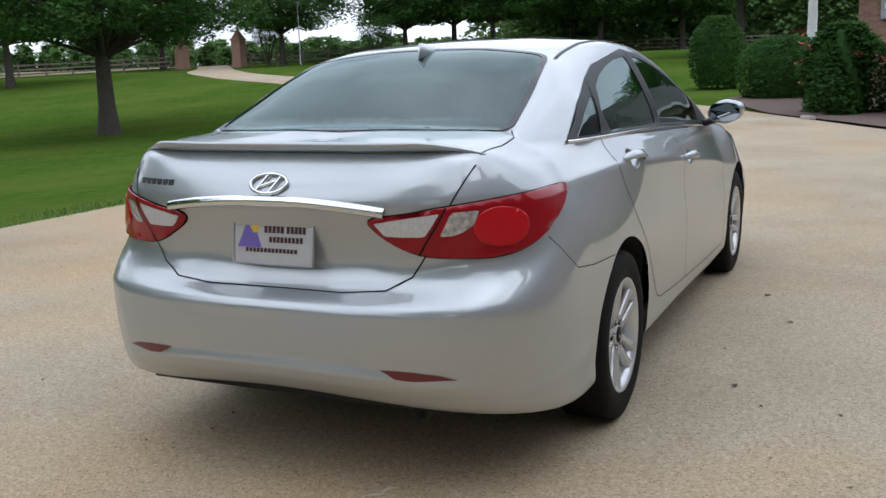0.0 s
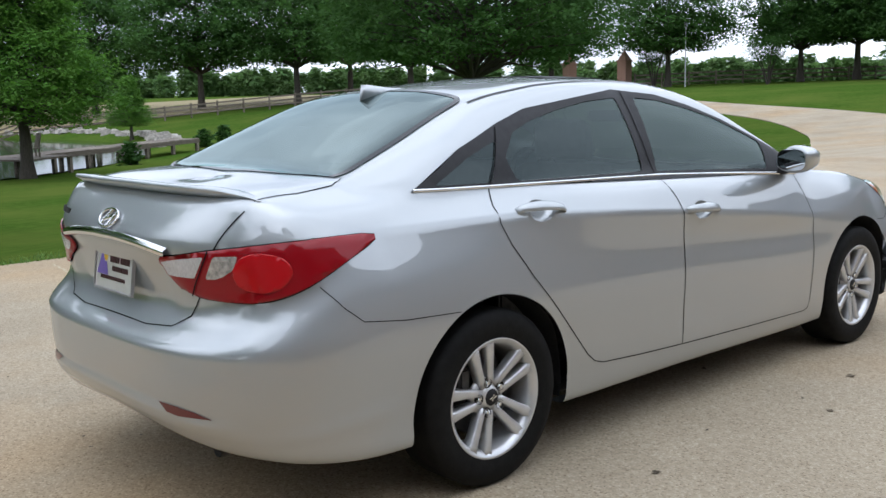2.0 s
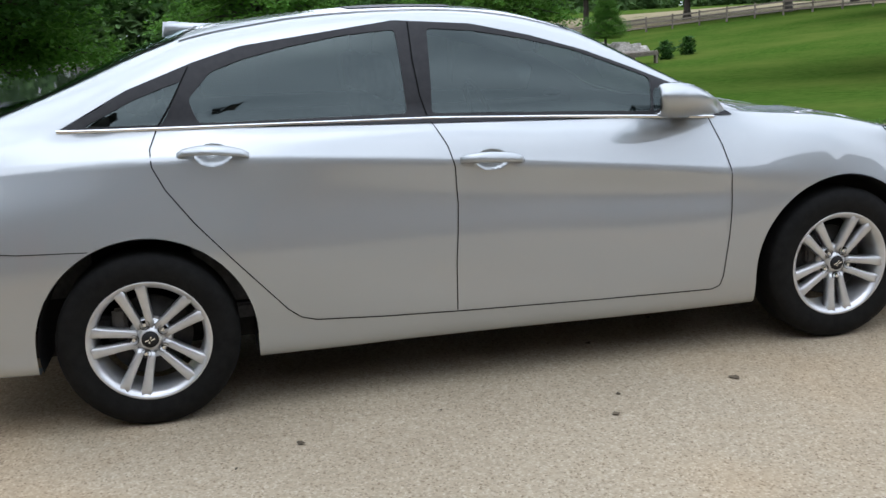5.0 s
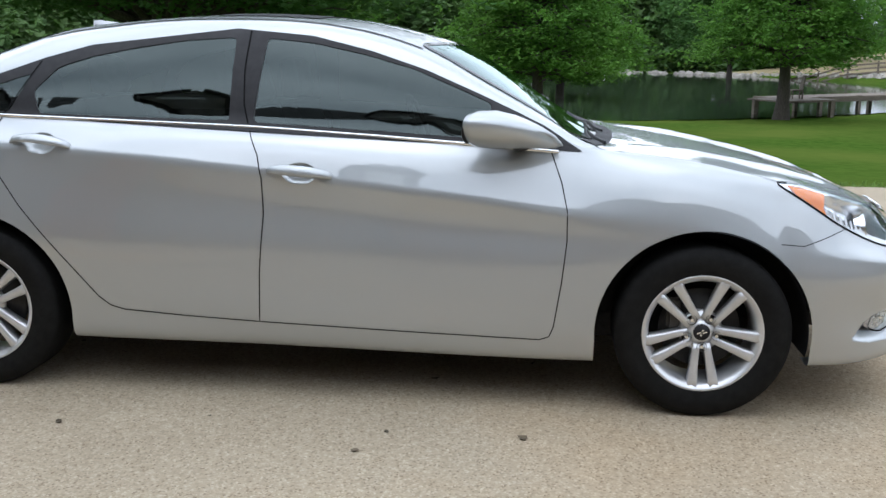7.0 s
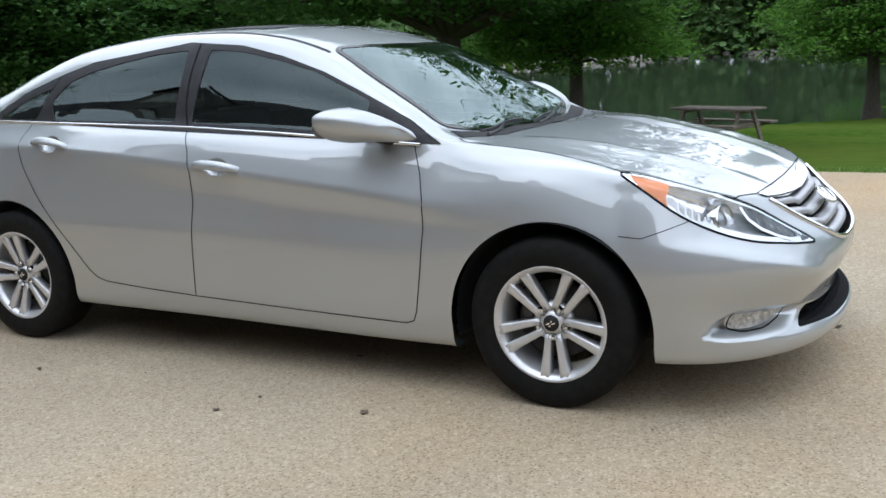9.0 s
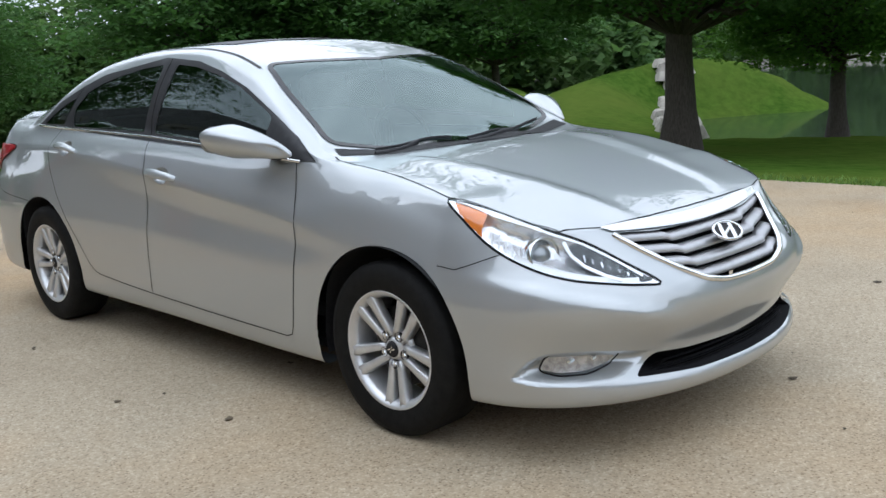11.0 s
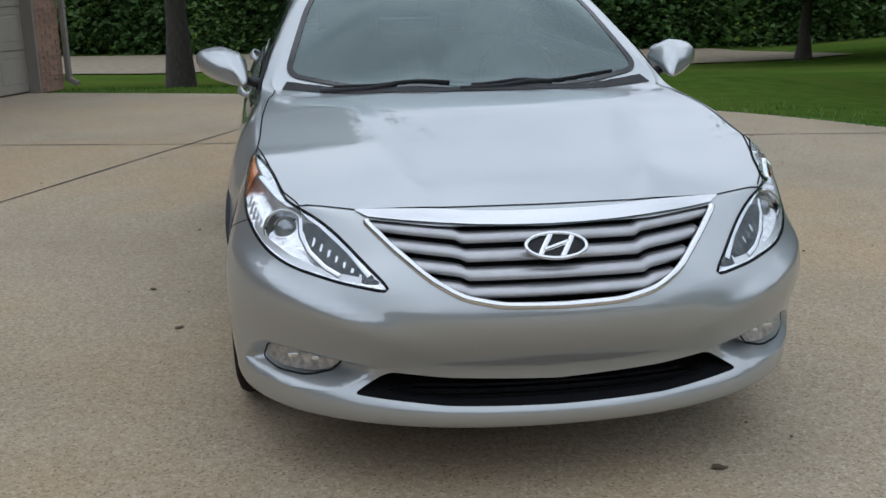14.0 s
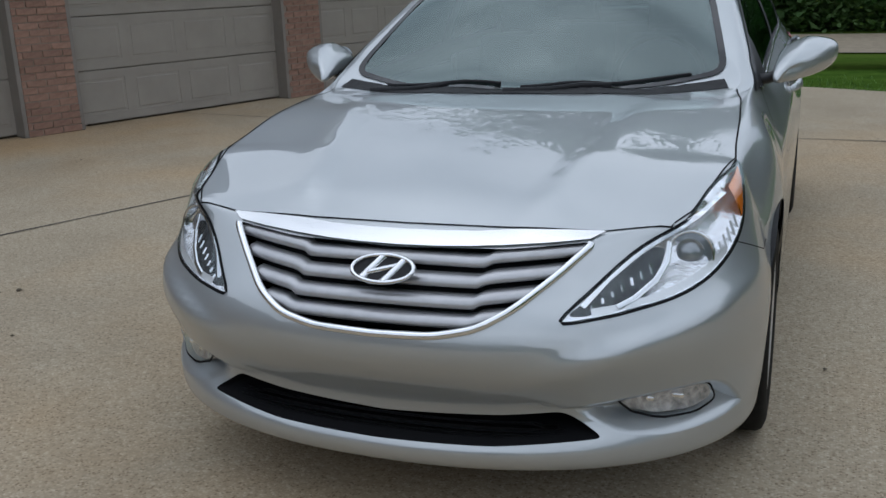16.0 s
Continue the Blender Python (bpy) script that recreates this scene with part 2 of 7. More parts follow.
gx, gy = axis(-50, 14, 1.0, 1800), axis(-26, 40, 1.0, 1800)
verts = [(x, y, land(x, y) - 0.03) for y in gy for x in gx]
nx = len(gx)
faces = [(j * nx + i, j * nx + i + 1, (j + 1) * nx + i + 1, (j + 1) * nx + i) for j in range(len(gy) - 1) for i in range(nx - 1)]
ground = tagged(put("ground", verts, faces, M_GRASS, smooth=True), "mown green lawn sloping down to a pond", "lawn", kind="structure")

# water sheet
n = 240
ring = []
for a in np.linspace(0, 2 * math.pi, n, endpoint=False):
    reach_ = 70.0
    while pond_r(POND[0] + reach_ * math.cos(a), POND[1] + reach_ * math.sin(a)) > 1.03:
        reach_ -= 0.25
    ring.append((POND[0] + reach_ * math.cos(a), POND[1] + reach_ * math.sin(a), WATER_Z))
water = tagged(put("water", ring, [tuple(range(n))], M_WATER), "still dark green pond water with reflections", "pond", kind="structure")


def spline(points, per=12):
    """Catmull-Rom through the points."""
    pts = [Vector(p) for p in points]
    pts = [pts[0] * 2 - pts[1]] + pts + [pts[-1] * 2 - pts[-2]]
    out = []
    for a, b, c, d in zip(pts, pts[1:], pts[2:], pts[3:]):
        for k in range(per):
            t = k / per
            out.append(0.5 * ((2 * b) + (c - a) * t + (2 * a - 5 * b + 4 * c - d) * t * t + (3 * b - a - 3 * c + d) * t ** 3))
    out.append(pts[-2])
    return out


# the apron round the car and the lane to the gate: left and right edges
LEFT = spline([(4.6, -7.75), (2.0, -7.05), (-0.6, -6.2), (-3.0, -4.8), (-4.6, -3.1), (-5.55, -0.8), (-5.7, 1.5), (-5.65, 5.0), (-5.6, 9.0), (-5.9, 13.5), (-7.0, 16.5), (-11.7, 26.5), (-16.2, 34.8), (-22.8, 42.5), (-33, 49), (-44.5, 55.8), (-55, 66), (-63, 77.5), (-80, 97), (-130, 150)])
RIGHT = spline([(16.0, -4.0), (16, -2.0), (16, 0), (16, 2.5), (16, 5), (15, 8), (11, 11), (6, 12.8), (3.2, 13.9), (1.7, 15.3), (0.2, 18.2), (-5.0, 28.2), (-11.5, 38.6), (-19.5, 45.6), (-31.5, 51.8), (-42, 58.4), (-52.5, 69.6), (-60, 79), (-77, 99), (-127, 153)])
dv, df = [], []
wide = 14
for a, b in zip(LEFT, RIGHT):
    for k in range(wide + 1):
        p = a.lerp(b, k / wide)
        dv.append((p.x, p.y, land(p.x, p.y) + 0.0))
m = wide + 1
df = [(j * m + i, j * m + i + 1, (j + 1) * m + i + 1, (j + 1) * m + i) for j in range(len(LEFT) - 1) for i in range(wide)]
bm = bmesh.new()
vs = [bm.verts.new(v) for v in dv]
for f in df:
    bm.faces.new([vs[i] for i in f])
bmesh.ops.extrude_face_region(bm, geom=bm.faces[:])
for v in vs:
    v.co.z -= 0.12
bmesh.ops.recalc_face_normals(bm, faces=bm.faces[:])
road = tagged(part("road", bm, M_DRIVE), "tan exposed-aggregate concrete driveway with saw-cut joints", "driveway", kind="structure")

# stubble field behind the lawn
fv, ff = [], []
for k in range(25):
    t = k / 24
    x = 34 - 56 * t
    for j in range(6):
        u = j / 5
        y = (-35 + 4 * t + 0.5 * math.sin(k * 1.7)) * (1 - u * 1.0) + (-50 + 5.5 * t) * u
        fv.append((x, y, land(x, y) + 0.02))
ff = [(k * 6 + j, k * 6 + j + 1, k * 6 + j + 7, k * 6 + j + 6) for k in range(24) for j in range(5)]
tagged(put("field", fv, ff, M_DIRT), "bare brown stubble field beyond the lawn", "field", kind="structure")

# dry field beyond the rail fence and the gate
fv = []
for k in range(31):
    t = k / 30
    a_ = Vector((-106, 12)).lerp(Vector((-66, 82)), min(1, t * 2)).lerp(Vector((10, 118)), max(0, t * 2 - 1))
    for j in range(7):
        u = j / 6
        out_ = Vector((-0.75, 0.66)) * (3 + 60 * u)
        x, y = a_.x + out_.x, a_.y + out_.y
        fv.append((x, y, land(x, y) + 0.05))
ff = [(k * 7 + j, k * 7 + j + 1, k * 7 + j + 8, k * 7 + j + 7) for k in range(30) for j in range(6)]
tagged(put("field", fv, ff, textured("dry_field", (0.2, 0.16, 0.075), (0.29, 0.235, 0.115), scale=0.8, rough=1.0, bump=0.4, bump_scale=6)), "dry tan field beyond the rail fence", "field", kind="structure")

# saw-cut joints of the apron
M_JOINT = textured("joint_filler", (0.05, 0.045, 0.04), (0.09, 0.08, 0.07), scale=30, rough=0.95)


def joint(points):
    vs, fs = [], []
    pts = [Vector((x, y, 0)) for x, y in points]
    fine = []
    for a, b in zip(pts, pts[1:]):
        k = max(1, int((b - a).length / 0.5))
        fine += [a.lerp(b, i / k) for i in range(k)]
    fine.append(pts[-1])
    for i, p in enumerate(fine):
        t = (fine[min(i + 1, len(fine) - 1)] - fine[max(i - 1, 0)]).normalized()
        n_ = Vector((-t.y, t.x, 0)) * (0.009 + 0.003 * math.sin(i * 2.1))
        wob = Vector((-t.y, t.x, 0)) * 0.006 * math.sin(i * 1.3)
        for q in (p + wob - n_, p + wob + n_):
            vs.append((q.x, q.y, land(q.x, q.y) + 0.004))
    fs = [(2 * i, 2 * i + 1, 2 * i + 3, 2 * i + 2) for i in range(len(fine) - 1)]
    put("joint", vs, fs, M_JOINT, road)


joint([(4.35, 3.5), (3.5, 1.55), (2.6, -0.5), (1.2, -3.6), (0.05, -6.4)])
joint([(6.6, -3.6), (4.7, -3.25), (1.6, -2.75), (-3.4, -2.3), (-4.9, -2.1)])

M_MENDED = textured("pale_crack_filler", (0.44, 0.37, 0.24), (0.53, 0.46, 0.32), scale=30, rough=0.95)


def mended(points):
    vs = []
    pts = spline([(x, y, 0) for x, y in points], 8)
    for i, p in enumerate(pts):
        t = (pts[min(i + 1, len(pts) - 1)] - pts[max(i - 1, 0)]).normalized()
        n_ = Vector((-t.y, t.x, 0))
        p = Vector((p.x, p.y, 0)) + n_ * 0.012 * math.sin(i * 1.9)
        w = 0.009 + 0.005 * math.sin(i * 2.7)
        for q in (p - n_ * w, p + n_ * w):
            vs.append((q.x, q.y, land(q.x, q.y) + 0.0035))
    put("crack_seam", vs, [(2 * i, 2 * i + 1, 2 * i + 3, 2 * i + 2) for i in range(len(pts) - 1)], M_MENDED, road, "pale mended crack")


mended([(0.0, -1.7), (0.06, -1.5), (0.12, -1.24), (0.27, -1.07), (0.37, -0.9)])
mended([(-5.4, 0.75), (-5.0, 0.7), (-4.5, 0.6), (-3.8, 0.41)])

# fallen leaf scraps and grit on the apron
rng = random.Random(77)
lv, lf = [], []
for _ in range(420):
    x, y = rng.uniform(-5.3, 5.2), rng.uniform(-6.0, 10.5)
    r = rng.uniform(0.004, 0.011) * (2.2 if rng.random() < 0.12 else 1)
    a = rng.uniform(0, 6.28)
    z = land(x, y)
    o = len(lv)
    for k in range(5):
        rr = r * rng.uniform(0.5, 1.2) * (1.6 if k in (0,) else 1)
        lv.append((x + rr * math.cos(a + k * 1.2566), y + rr * math.sin(a + k * 1.2566), z + 0.003 + rng.uniform(0, 0.006)))
    lf.append((o, o + 1, o + 2, o + 3, o + 4))
tagged(put("leaf_litter", lv, lf, textured("dead_leaf", (0.06, 0.045, 0.03), (0.13, 0.1, 0.06), scale=9, rough=0.9, island=0.5)), "small dark leaf scraps on the driveway", "leaf litter", kind="stuff")
lv, lf = [], []
for cx, cy, sp in ((1.75, -1.95, 0.07), (1.05, -2.2, 0.05)):
    for _ in range(14):
        q = [Vector((cx + rng.gauss(0, sp), cy + rng.gauss(0, sp * 0.5), 0.005 + rng.uniform(0, 0.012)))]
        p = q[0]
        a, r = rng.uniform(0, 6.28), rng.uniform(0.012, 0.03)
        d, e = Vector((math.cos(a), math.sin(a), 0.2)) * r, Vector((-math.sin(a), math.cos(a), 0.1)) * r * 0.35
        o = len(lv)
        lv += [p, p + d * 0.5 + e, p + d, p + d * 0.5 - e]
        lf.append((o, o + 1, o + 2, o + 3))
tagged(put("green_leaves", lv, lf, M_SHRUB), "few fallen green leaves on the driveway", "leaf litter", kind="stuff")

# stones along the far bank of the pond
sv, sf = [], []
for k in range(900):
    a = radians(rng.uniform(60, 300))
    rr = 1.035 + rng.uniform(-0.018, 0.02)
    c = Vector((POND[0] + POND[2] * rr * math.cos(a), POND[1] + POND[3] * rr * math.sin(a), 0))
    if k % 9 == 0:
        u_, w_ = rng.uniform(0.5, 14), rng.uniform(-0.2, 0.9)
        c = Vector((-22 - 0.85 * u_ + 0.53 * w_, -9.5 - 0.53 * u_ - 0.85 * w_, 0))
    c.z = max(land(c.x, c.y), WATER_Z) + rng.uniform(-0.05, 0.2)
    s_ = rng.uniform(0.18, 0.5)
    o = len(sv)
    top = [Vector((math.cos(b) * s_ * rng.uniform(0.7, 1.2), math.sin(b) * s_ * rng.uniform(0.7, 1.2), 0)) for b in np.linspace(0, 6.283, 6, endpoint=False)]
    sv += [c + v - Vector((0, 0, s_ * 0.4)) for v in top] + [c + v * 0.62 + Vector((0, 0, s_ * rng.uniform(0.3, 0.5))) for v in top]
    sf += [(o + i, o + (i + 1) % 6, o + 6 + (i + 1) % 6, o + 6 + i) for i in range(6)] + [tuple(o + 6 + i for i in range(6))]
tagged(put("bank_stones", sv, sf, M_STONE), "pale stones lining the far pond bank", "stones", kind="stuff")

# ---- brick garage block: x runs along its front from the far corner, the yard lies at +y ----
GM = Matrix.Translation((3.72, -8.0, 0.0)) @ Matrix.Rotation(math.atan2(0.934, 0.358), 4, "Z")
PIERS = [(0.0, 0.5), (2.97, 3.51), (6.25, 6.8), (9.5, 10.05)]
DOORS = [(0.5, 2.97), (3.51, 6.25), (6.8, 9.5)]
EAVE, HEAD_H = 2.95, 2.25
garage = thing("garage", "red brick garage block with three overhead doors", "garage")
garage.matrix_basis = GM
wall_boxes = [((a + b) / 2, -0.12, EAVE / 2, b - a, 0.22, EAVE) for a, b in PIERS] + [((a + b) / 2, -0.12, (EAVE + HEAD_H) / 2, b - a, 0.22, EAVE - HEAD_H) for a, b in DOORS]
wall_boxes += [(0.11, -3.73, EAVE / 2, 0.22, 7.0, EAVE), (12.0, -0.12, EAVE / 2, 3.9, 0.22, EAVE), (7.0, -7.2, EAVE / 2, 14, 0.22, EAVE)]
wall = part("wall", box_bm(wall_boxes), M_MORTAR, garage, "red brick wall with pale mortar")
bk = mesh_from("brick", *(lambda b: ([v.co.copy() for v in b.verts], [[v.index for v in f.verts] for f in b.faces]))((lambda b: (b.verts.index_update(), b)[1])(box_bm([(0, 0, 0, 0.194, 0.012, 0.057)], 0.003))), M_BRICK)
half = mesh_from("brick", *(lambda b: ([v.co.copy() for v in b.verts], [[v.index for v in f.verts] for f in b.faces]))((lambda b: (b.verts.index_update(), b)[1])(box_bm([(0, 0, 0, 0.092, 0.012, 0.057)], 0.003))), M_BRICK)


def lay(parent, x0, x1, z0, z1, y, face=Matrix()):
    """Courses of running bond over a stretch of wall."""
    row = 0
    z = z0 + 0.034
    while z < z1:
        x = x0 - (0.102 if row % 2 else 0.0)
        while x < x1 - 0.04:
            lo, hi = max(x, x0), min(x + 0.194, x1)
            if hi - lo > 0.025:
                ob = new("brick", bk if hi - lo > 0.15 else half)
                ob.parent = parent
                c = (lo + hi) / 2
                ob.matrix_basis = face @ Matrix.Translation((c, y + 0.004 * math.sin(c * 91 + z * 57) ** 3, z)) @ Matrix.Diagonal(((hi - lo) / (0.194 if hi - lo > 0.15 else 0.092), 1, 1, 1))
            x += 0.204
        row += 1
        z += 0.068


for a, b in PIERS[:3]:
    lay(wall, a, b, 0, 2.05, -0.008)
for k, (a, b) in enumerate(DOORS):
    door = thing("garage_door", "closed taupe overhead garage door with raised panels", "garage door", "garage doors")
    door.matrix_basis = GM @ Matrix.Translation(((a + b) / 2, -0.2, 0))
    w = b - a - 0.06
    part("backing", box_bm([(0, -0.05, 1.1, w + 0.05, 0.03, 2.24)]), M_TRIM, door)
    for r in range(4):
        z0 = 0.02 + r * 0.545
        sec = part("section", box_bm([(0, 0, z0 + 0.27, w, 0.045, 0.538)], 0.006), M_GDOOR, door)
        for c in range(4):
            x = (c - 1.5) * w / 4
            pw, ph = w / 4 - 0.11, 0.36
            zc = z0 + 0.27
            rings = [[Vector((x + sx * pw * q, y, zc + sz * ph * q2)) for sx, sz in ((-0.5, -0.5), (0.5, -0.5), (0.5, 0.5), (-0.5, 0.5))] for q, q2, y in ((1.0, 1.0, 0.0226), (0.97, 0.955, 0.012), (0.93, 0.9, 0.012), (0.88, 0.82, 0.024))]
            bm = bmesh.new()
            vs = [[bm.verts.new(p) for p in ring] for ring in rings]
            for i0, i1 in zip(vs, vs[1:]):
                for i in range(4):
                    j = (i + 1) % 4
                    bm.faces.new((i0[i], i0[j], i1[j], i1[i]))
            bm.faces.new(vs[-1])
            bmesh.ops.translate(bm, verts=bm.verts[:], vec=(0, 0.003, 0))
            bmesh.ops.recalc_face_normals(bm, faces=bm.faces[:])
            part("panel", bm, M_GDOOR, sec)
    jamb = part("door_jamb", box_bm([(a + 0.02, -0.12, HEAD_H / 2, 0.045, 0.225, HEAD_H), (b - 0.02, -0.12, HEAD_H / 2, 0.045, 0.225, HEAD_H), ((a + b) / 2, -0.12, HEAD_H - 0.02, b - a - 0.09, 0.225, 0.045)], 0.004), M_TRIM, garage, "taupe painted door jamb")
spout = part("downspout", box_bm([(-0.05, 0.045, 1.5, 0.085, 0.065, 2.75), (-0.05, 0.09, 0.11, 0.085, 0.2, 0.065, Matrix.Rotation(radians(-25), 4, "X"))], 0.012), M_TRIM, garage, "taupe metal downspout")
part("downspout_strap", box_bm([(-0.05, 0.045, 1.1, 0.11, 0.075, 0.03), (-0.05, 0.045, 2.1, 0.11, 0.075, 0.03)], 0.004), M_TRIM, garage)
part("eave", box_bm([(7.0, 0.25, EAVE + 0.09, 14.9, 0.85, 0.18), (-0.2, -3.6, EAVE + 0.09, 0.5, 7.9, 0.18)], 0.01), M_TRIM, garage, "taupe eave and fascia")
RIDGE = 7.75
rv = [(-0.5, 0.7, EAVE + 0.18), (14.5, 0.7, EAVE + 0.18), (14.5, -7.9, EAVE + 0.18), (-0.5, -7.9, EAVE + 0.18), (2.6, -3.6, RIDGE), (11.4, -3.6, RIDGE)]
put("roof", rv, [(0, 1, 5, 4), (1, 2, 5), (2, 3, 4, 5), (3, 0, 4), (3, 2, 1, 0)], M_ROOF, garage, "dark shingle hipped roof")

for cx in (3.24, 6.53, 9.78):
    w_, y0, y1, zs, zp = 0.56, -1.0, -3.3, 6.25, 7.05
    gable = [(-w_, 4.6), (w_, 4.6), (w_, zs), (0, zp - 0.06), (-w_, zs)]
    bm = bmesh.new()
    vs = [[bm.verts.new((cx + x, y, z)) for x, z in gable] for y in (y0, y1)]
    bm.faces.new(vs[0])
    bm.faces.new(vs[1][::-1])
    for i in range(5):
        j = (i + 1) % 5
        bm.faces.new((vs[0][j], vs[0][i], vs[1][i], vs[1][j]))
    bmesh.ops.recalc_face_normals(bm, faces=bm.faces[:])
    dormer = part("dormer", bm, M_TRIM, garage, "taupe gabled roof dormer")
    slope = math.atan2(zp - zs, w_)
    part("dormer_roof", box_bm([(cx + s_ * 0.36, (y0 + y1) / 2 + 0.12, (zs + zp) / 2 - 0.03, 0.86, 2.6, 0.07, Matrix.Rotation(s_ * slope, 4, "Y")) for s_ in (-1, 1)]), M_ROOF, dormer, "dark shingle dormer roof")
    part("dormer_window", box_bm([(cx, y0 + 0.02, 5.75, 0.62, 0.05, 0.86)], 0.01), M_WHITE, dormer, "white dormer window frame")

# main house, past the garage and round to the front corner seen behind the shrubs, plus an added wing
house = thing("house", "red brick house with a dark shingle roof", "house")
# third box: unseen wing, added to block the sky gap in the door reflections
body = part("wall", box_bm([(14.0, 20.0, 1.6, 11.5, 15.0, 3.2), (4.1, 25.6, 1.6, 6.5, 6.0, 3.2), (14.6, 8.6, 1.6, 10.0, 7.7, 3.2)]), M_MORTAR, house, "red brick wall with pale mortar")
lay(body, 0.85, 2.1, 0.4, 3.1, 22.594, Matrix())
put("roof", [(0.3, 22.0, 3.2), (20.4, 12.0, 3.2), (20.4, 28.9, 3.2), (0.3, 28.9, 3.2), (8.0, 12.0, 3.2), (8.0, 22.0, 3.2), (14, 20.4, 7.4), (5, 25.4, 5.2)], [(0, 5, 7), (5, 4, 6), (4, 1, 6), (1, 2, 6), (2, 3, 7, 6), (3, 0, 7), (5, 6, 7)], M_ROOF, house, "dark shingle roof")
# roof over the added wing, likewise only there to block sky in reflections
put("roof", [(9.2, 4.3, 3.2), (20.0, 4.3, 3.2), (20.0, 13.0, 3.2), (9.2, 13.0, 3.2), (13.6, 4.3, 7.2), (13.6, 14.5, 7.2)], [(0, 4, 5, 3), (1, 2, 5, 4), (0, 1, 4), (2, 3, 5), (0, 3, 2, 1)], M_ROOF, house, "dark shingle roof")
part("fascia", box_bm([(4.2, 22.05, 3.12, 7.6, 0.06, 0.2), (0.3, 25.4, 3.12, 0.06, 6.8, 0.2)], 0.005), M_WHITE, house, "white painted fascia")
column = part("porch_column", lathe_z([(0.0, 0.2), (0.12, 0.2), (0.14, 0.16), (1.6, 0.155), (3.0, 0.14), (3.05, 0.18), (3.2, 0.18)], (-0.75, 30.0, land(-0.75, 30.0))), M_WHITE, house, "white round porch column", True)
meter = part("electric_meter", box_bm([(1.5, 22.54, 2.35, 0.32, 0.12, 0.5), (1.5, 22.52, 2.85, 0.06, 0.06, 0.6)], 0.02), M_GREYMETAL, house, "grey electric meter box")
part("meter_dial", box_bm([(1.5, 22.47, 2.42, 0.16, 0.03, 0.16)], 0.03), M_WHITE, meter, "pale round meter dial")

# gate pillars: brick shafts with pointed caps
for x, y in ((-64.5, 77.0), (-58.0, 77.8)):
    z = land(x, y)
    p = thing("gate_pillar", "tall red brick gate pillar with pointed cap", "gate pillar", "gate pillars", (x, y, z))
    part("shaft", box_bm([(0, 0, 1.3, 1.05, 1.05, 2.8), (0, 0, 0.15, 1.2, 1.2, 0.4), (0, 0, 2.68, 1.2, 1.2, 0.16)], 0.02), M_BRICK, p, "red brick shaft")
    bm = bmesh.new()
    bmesh.ops.create_cone(bm, cap_ends=True, segments=4, radius1=0.72, radius2=0.06, depth=0.95, matrix=Matrix.Translation((0, 0, 3.23)) @ Matrix.Rotation(math.pi / 4, 4, "Z"))
    part("cap", bm, M_BRICK, p, "pointed brick cap")
    bm = bmesh.new()
    bmesh.ops.create_uvsphere(bm, u_segments=12, v_segments=8, radius=0.13, matrix=Matrix.Translation((0, 0, 3.8)))
    part("finial", bm, M_STONE, p, "stone ball finial", True)


# rail fence
def fence(points, label):
    pts = [Vector(p) for p in points]
    f = thing("rail_fence", label, "fence", "rail fences")
    post = mesh_from("post", *(lambda b: ([v.co.copy() for v in b.verts], [[v.index for v in q.verts] for q in b.faces]))((lambda b: (b.verts.index_update(), b)[1])(box_bm([(0, 0, 0.65, 0.14, 0.14, 1.5)], 0.01))), M_WOOD)
    for a, b in zip(pts, pts[1:]):
        n_ = max(1, round((b - a).length / 2.6))
        for k in range(n_):
            p, q = a.lerp(b, k / n_), a.lerp(b, (k + 1) / n_)
            za, zb = land(p.x, p.y), land(q.x, q.y)
            ob = new("post", post)
            ob.parent = f
            ob.location = (p.x, p.y, za)
            for h in (0.4, 0.8, 1.2):
                A, B = Vector((p.x, p.y, za + h)), Vector((q.x, q.y, zb + h))
                m = (B - A).to_track_quat("X", "Z").to_matrix().to_4x4()
                m.translation = (A + B) / 2
                part("rail", move_bm(box_bm([(0, 0.08, 0, (B - A).length + 0.1, 0.04, 0.15)]), m), M_WOOD, f)


fence([(-65.6, 76.6), (-72, 63), (-88, 40), (-101, 14)], "weathered three-rail wooden fence along the field")
fence([(-57, 78.2), (-46, 90), (-33, 96), (-8, 104)], "weathered three-rail wooden fence beside the gate")

# lamp post by the lane
x, y = -50.3, 77.0
lamp_post = thing("lamp_post", "slim pale metal lamp post by the lane", "lamp post", "", (x, y, land(x, y)))
part("pole", lathe_z([(0, 0.09), (0.2, 0.06), (5.5, 0.05)], (0, 0, 0)), M_GREYMETAL, lamp_post, "", True)
part("lantern", box_bm([(0, 0, 5.7, 0.25, 0.25, 0.4)], 0.03), M_GREYMETAL, lamp_post)

# dock on the pond
dk = thing("dock", "grey weathered wooden dock on posts over the pond", "dock", "", (0, 0, 0))
A, B = Vector((-43.8, 12.6, -0.95)), Vector((-50.5, 25.5, -0.75))
ln = (B - A).length
dm = (B - A).to_track_quat("X", "Z").to_matrix().to_4x4()
dm.translation = A
for k in range(int(ln / 0.3)):
    part("plank", move_bm(box_bm([(0.15 + k * 0.3, 0, 0, 0.27, 1.9, 0.06)]), dm), M_WOOD, dk)
for k in range(7):
    for sy in (-0.85, 0.85):
        part("post", move_bm(box_bm([(0.15 + k * (ln - 0.3) / 6, sy, -0.8, 0.18, 0.18, 1.7)]), dm), M_WOOD, dk)
for sy in (-0.9, 0.9):
    part("beam", move_bm(box_bm([(ln / 2, sy, -0.13, ln, 0.1, 0.18)]), dm), M_WOOD, dk)
part("platform", move_bm(box_bm([(0.2, -1.6, 0, 3.0, 2.6, 0.07)]), dm), M_WOOD, dk)
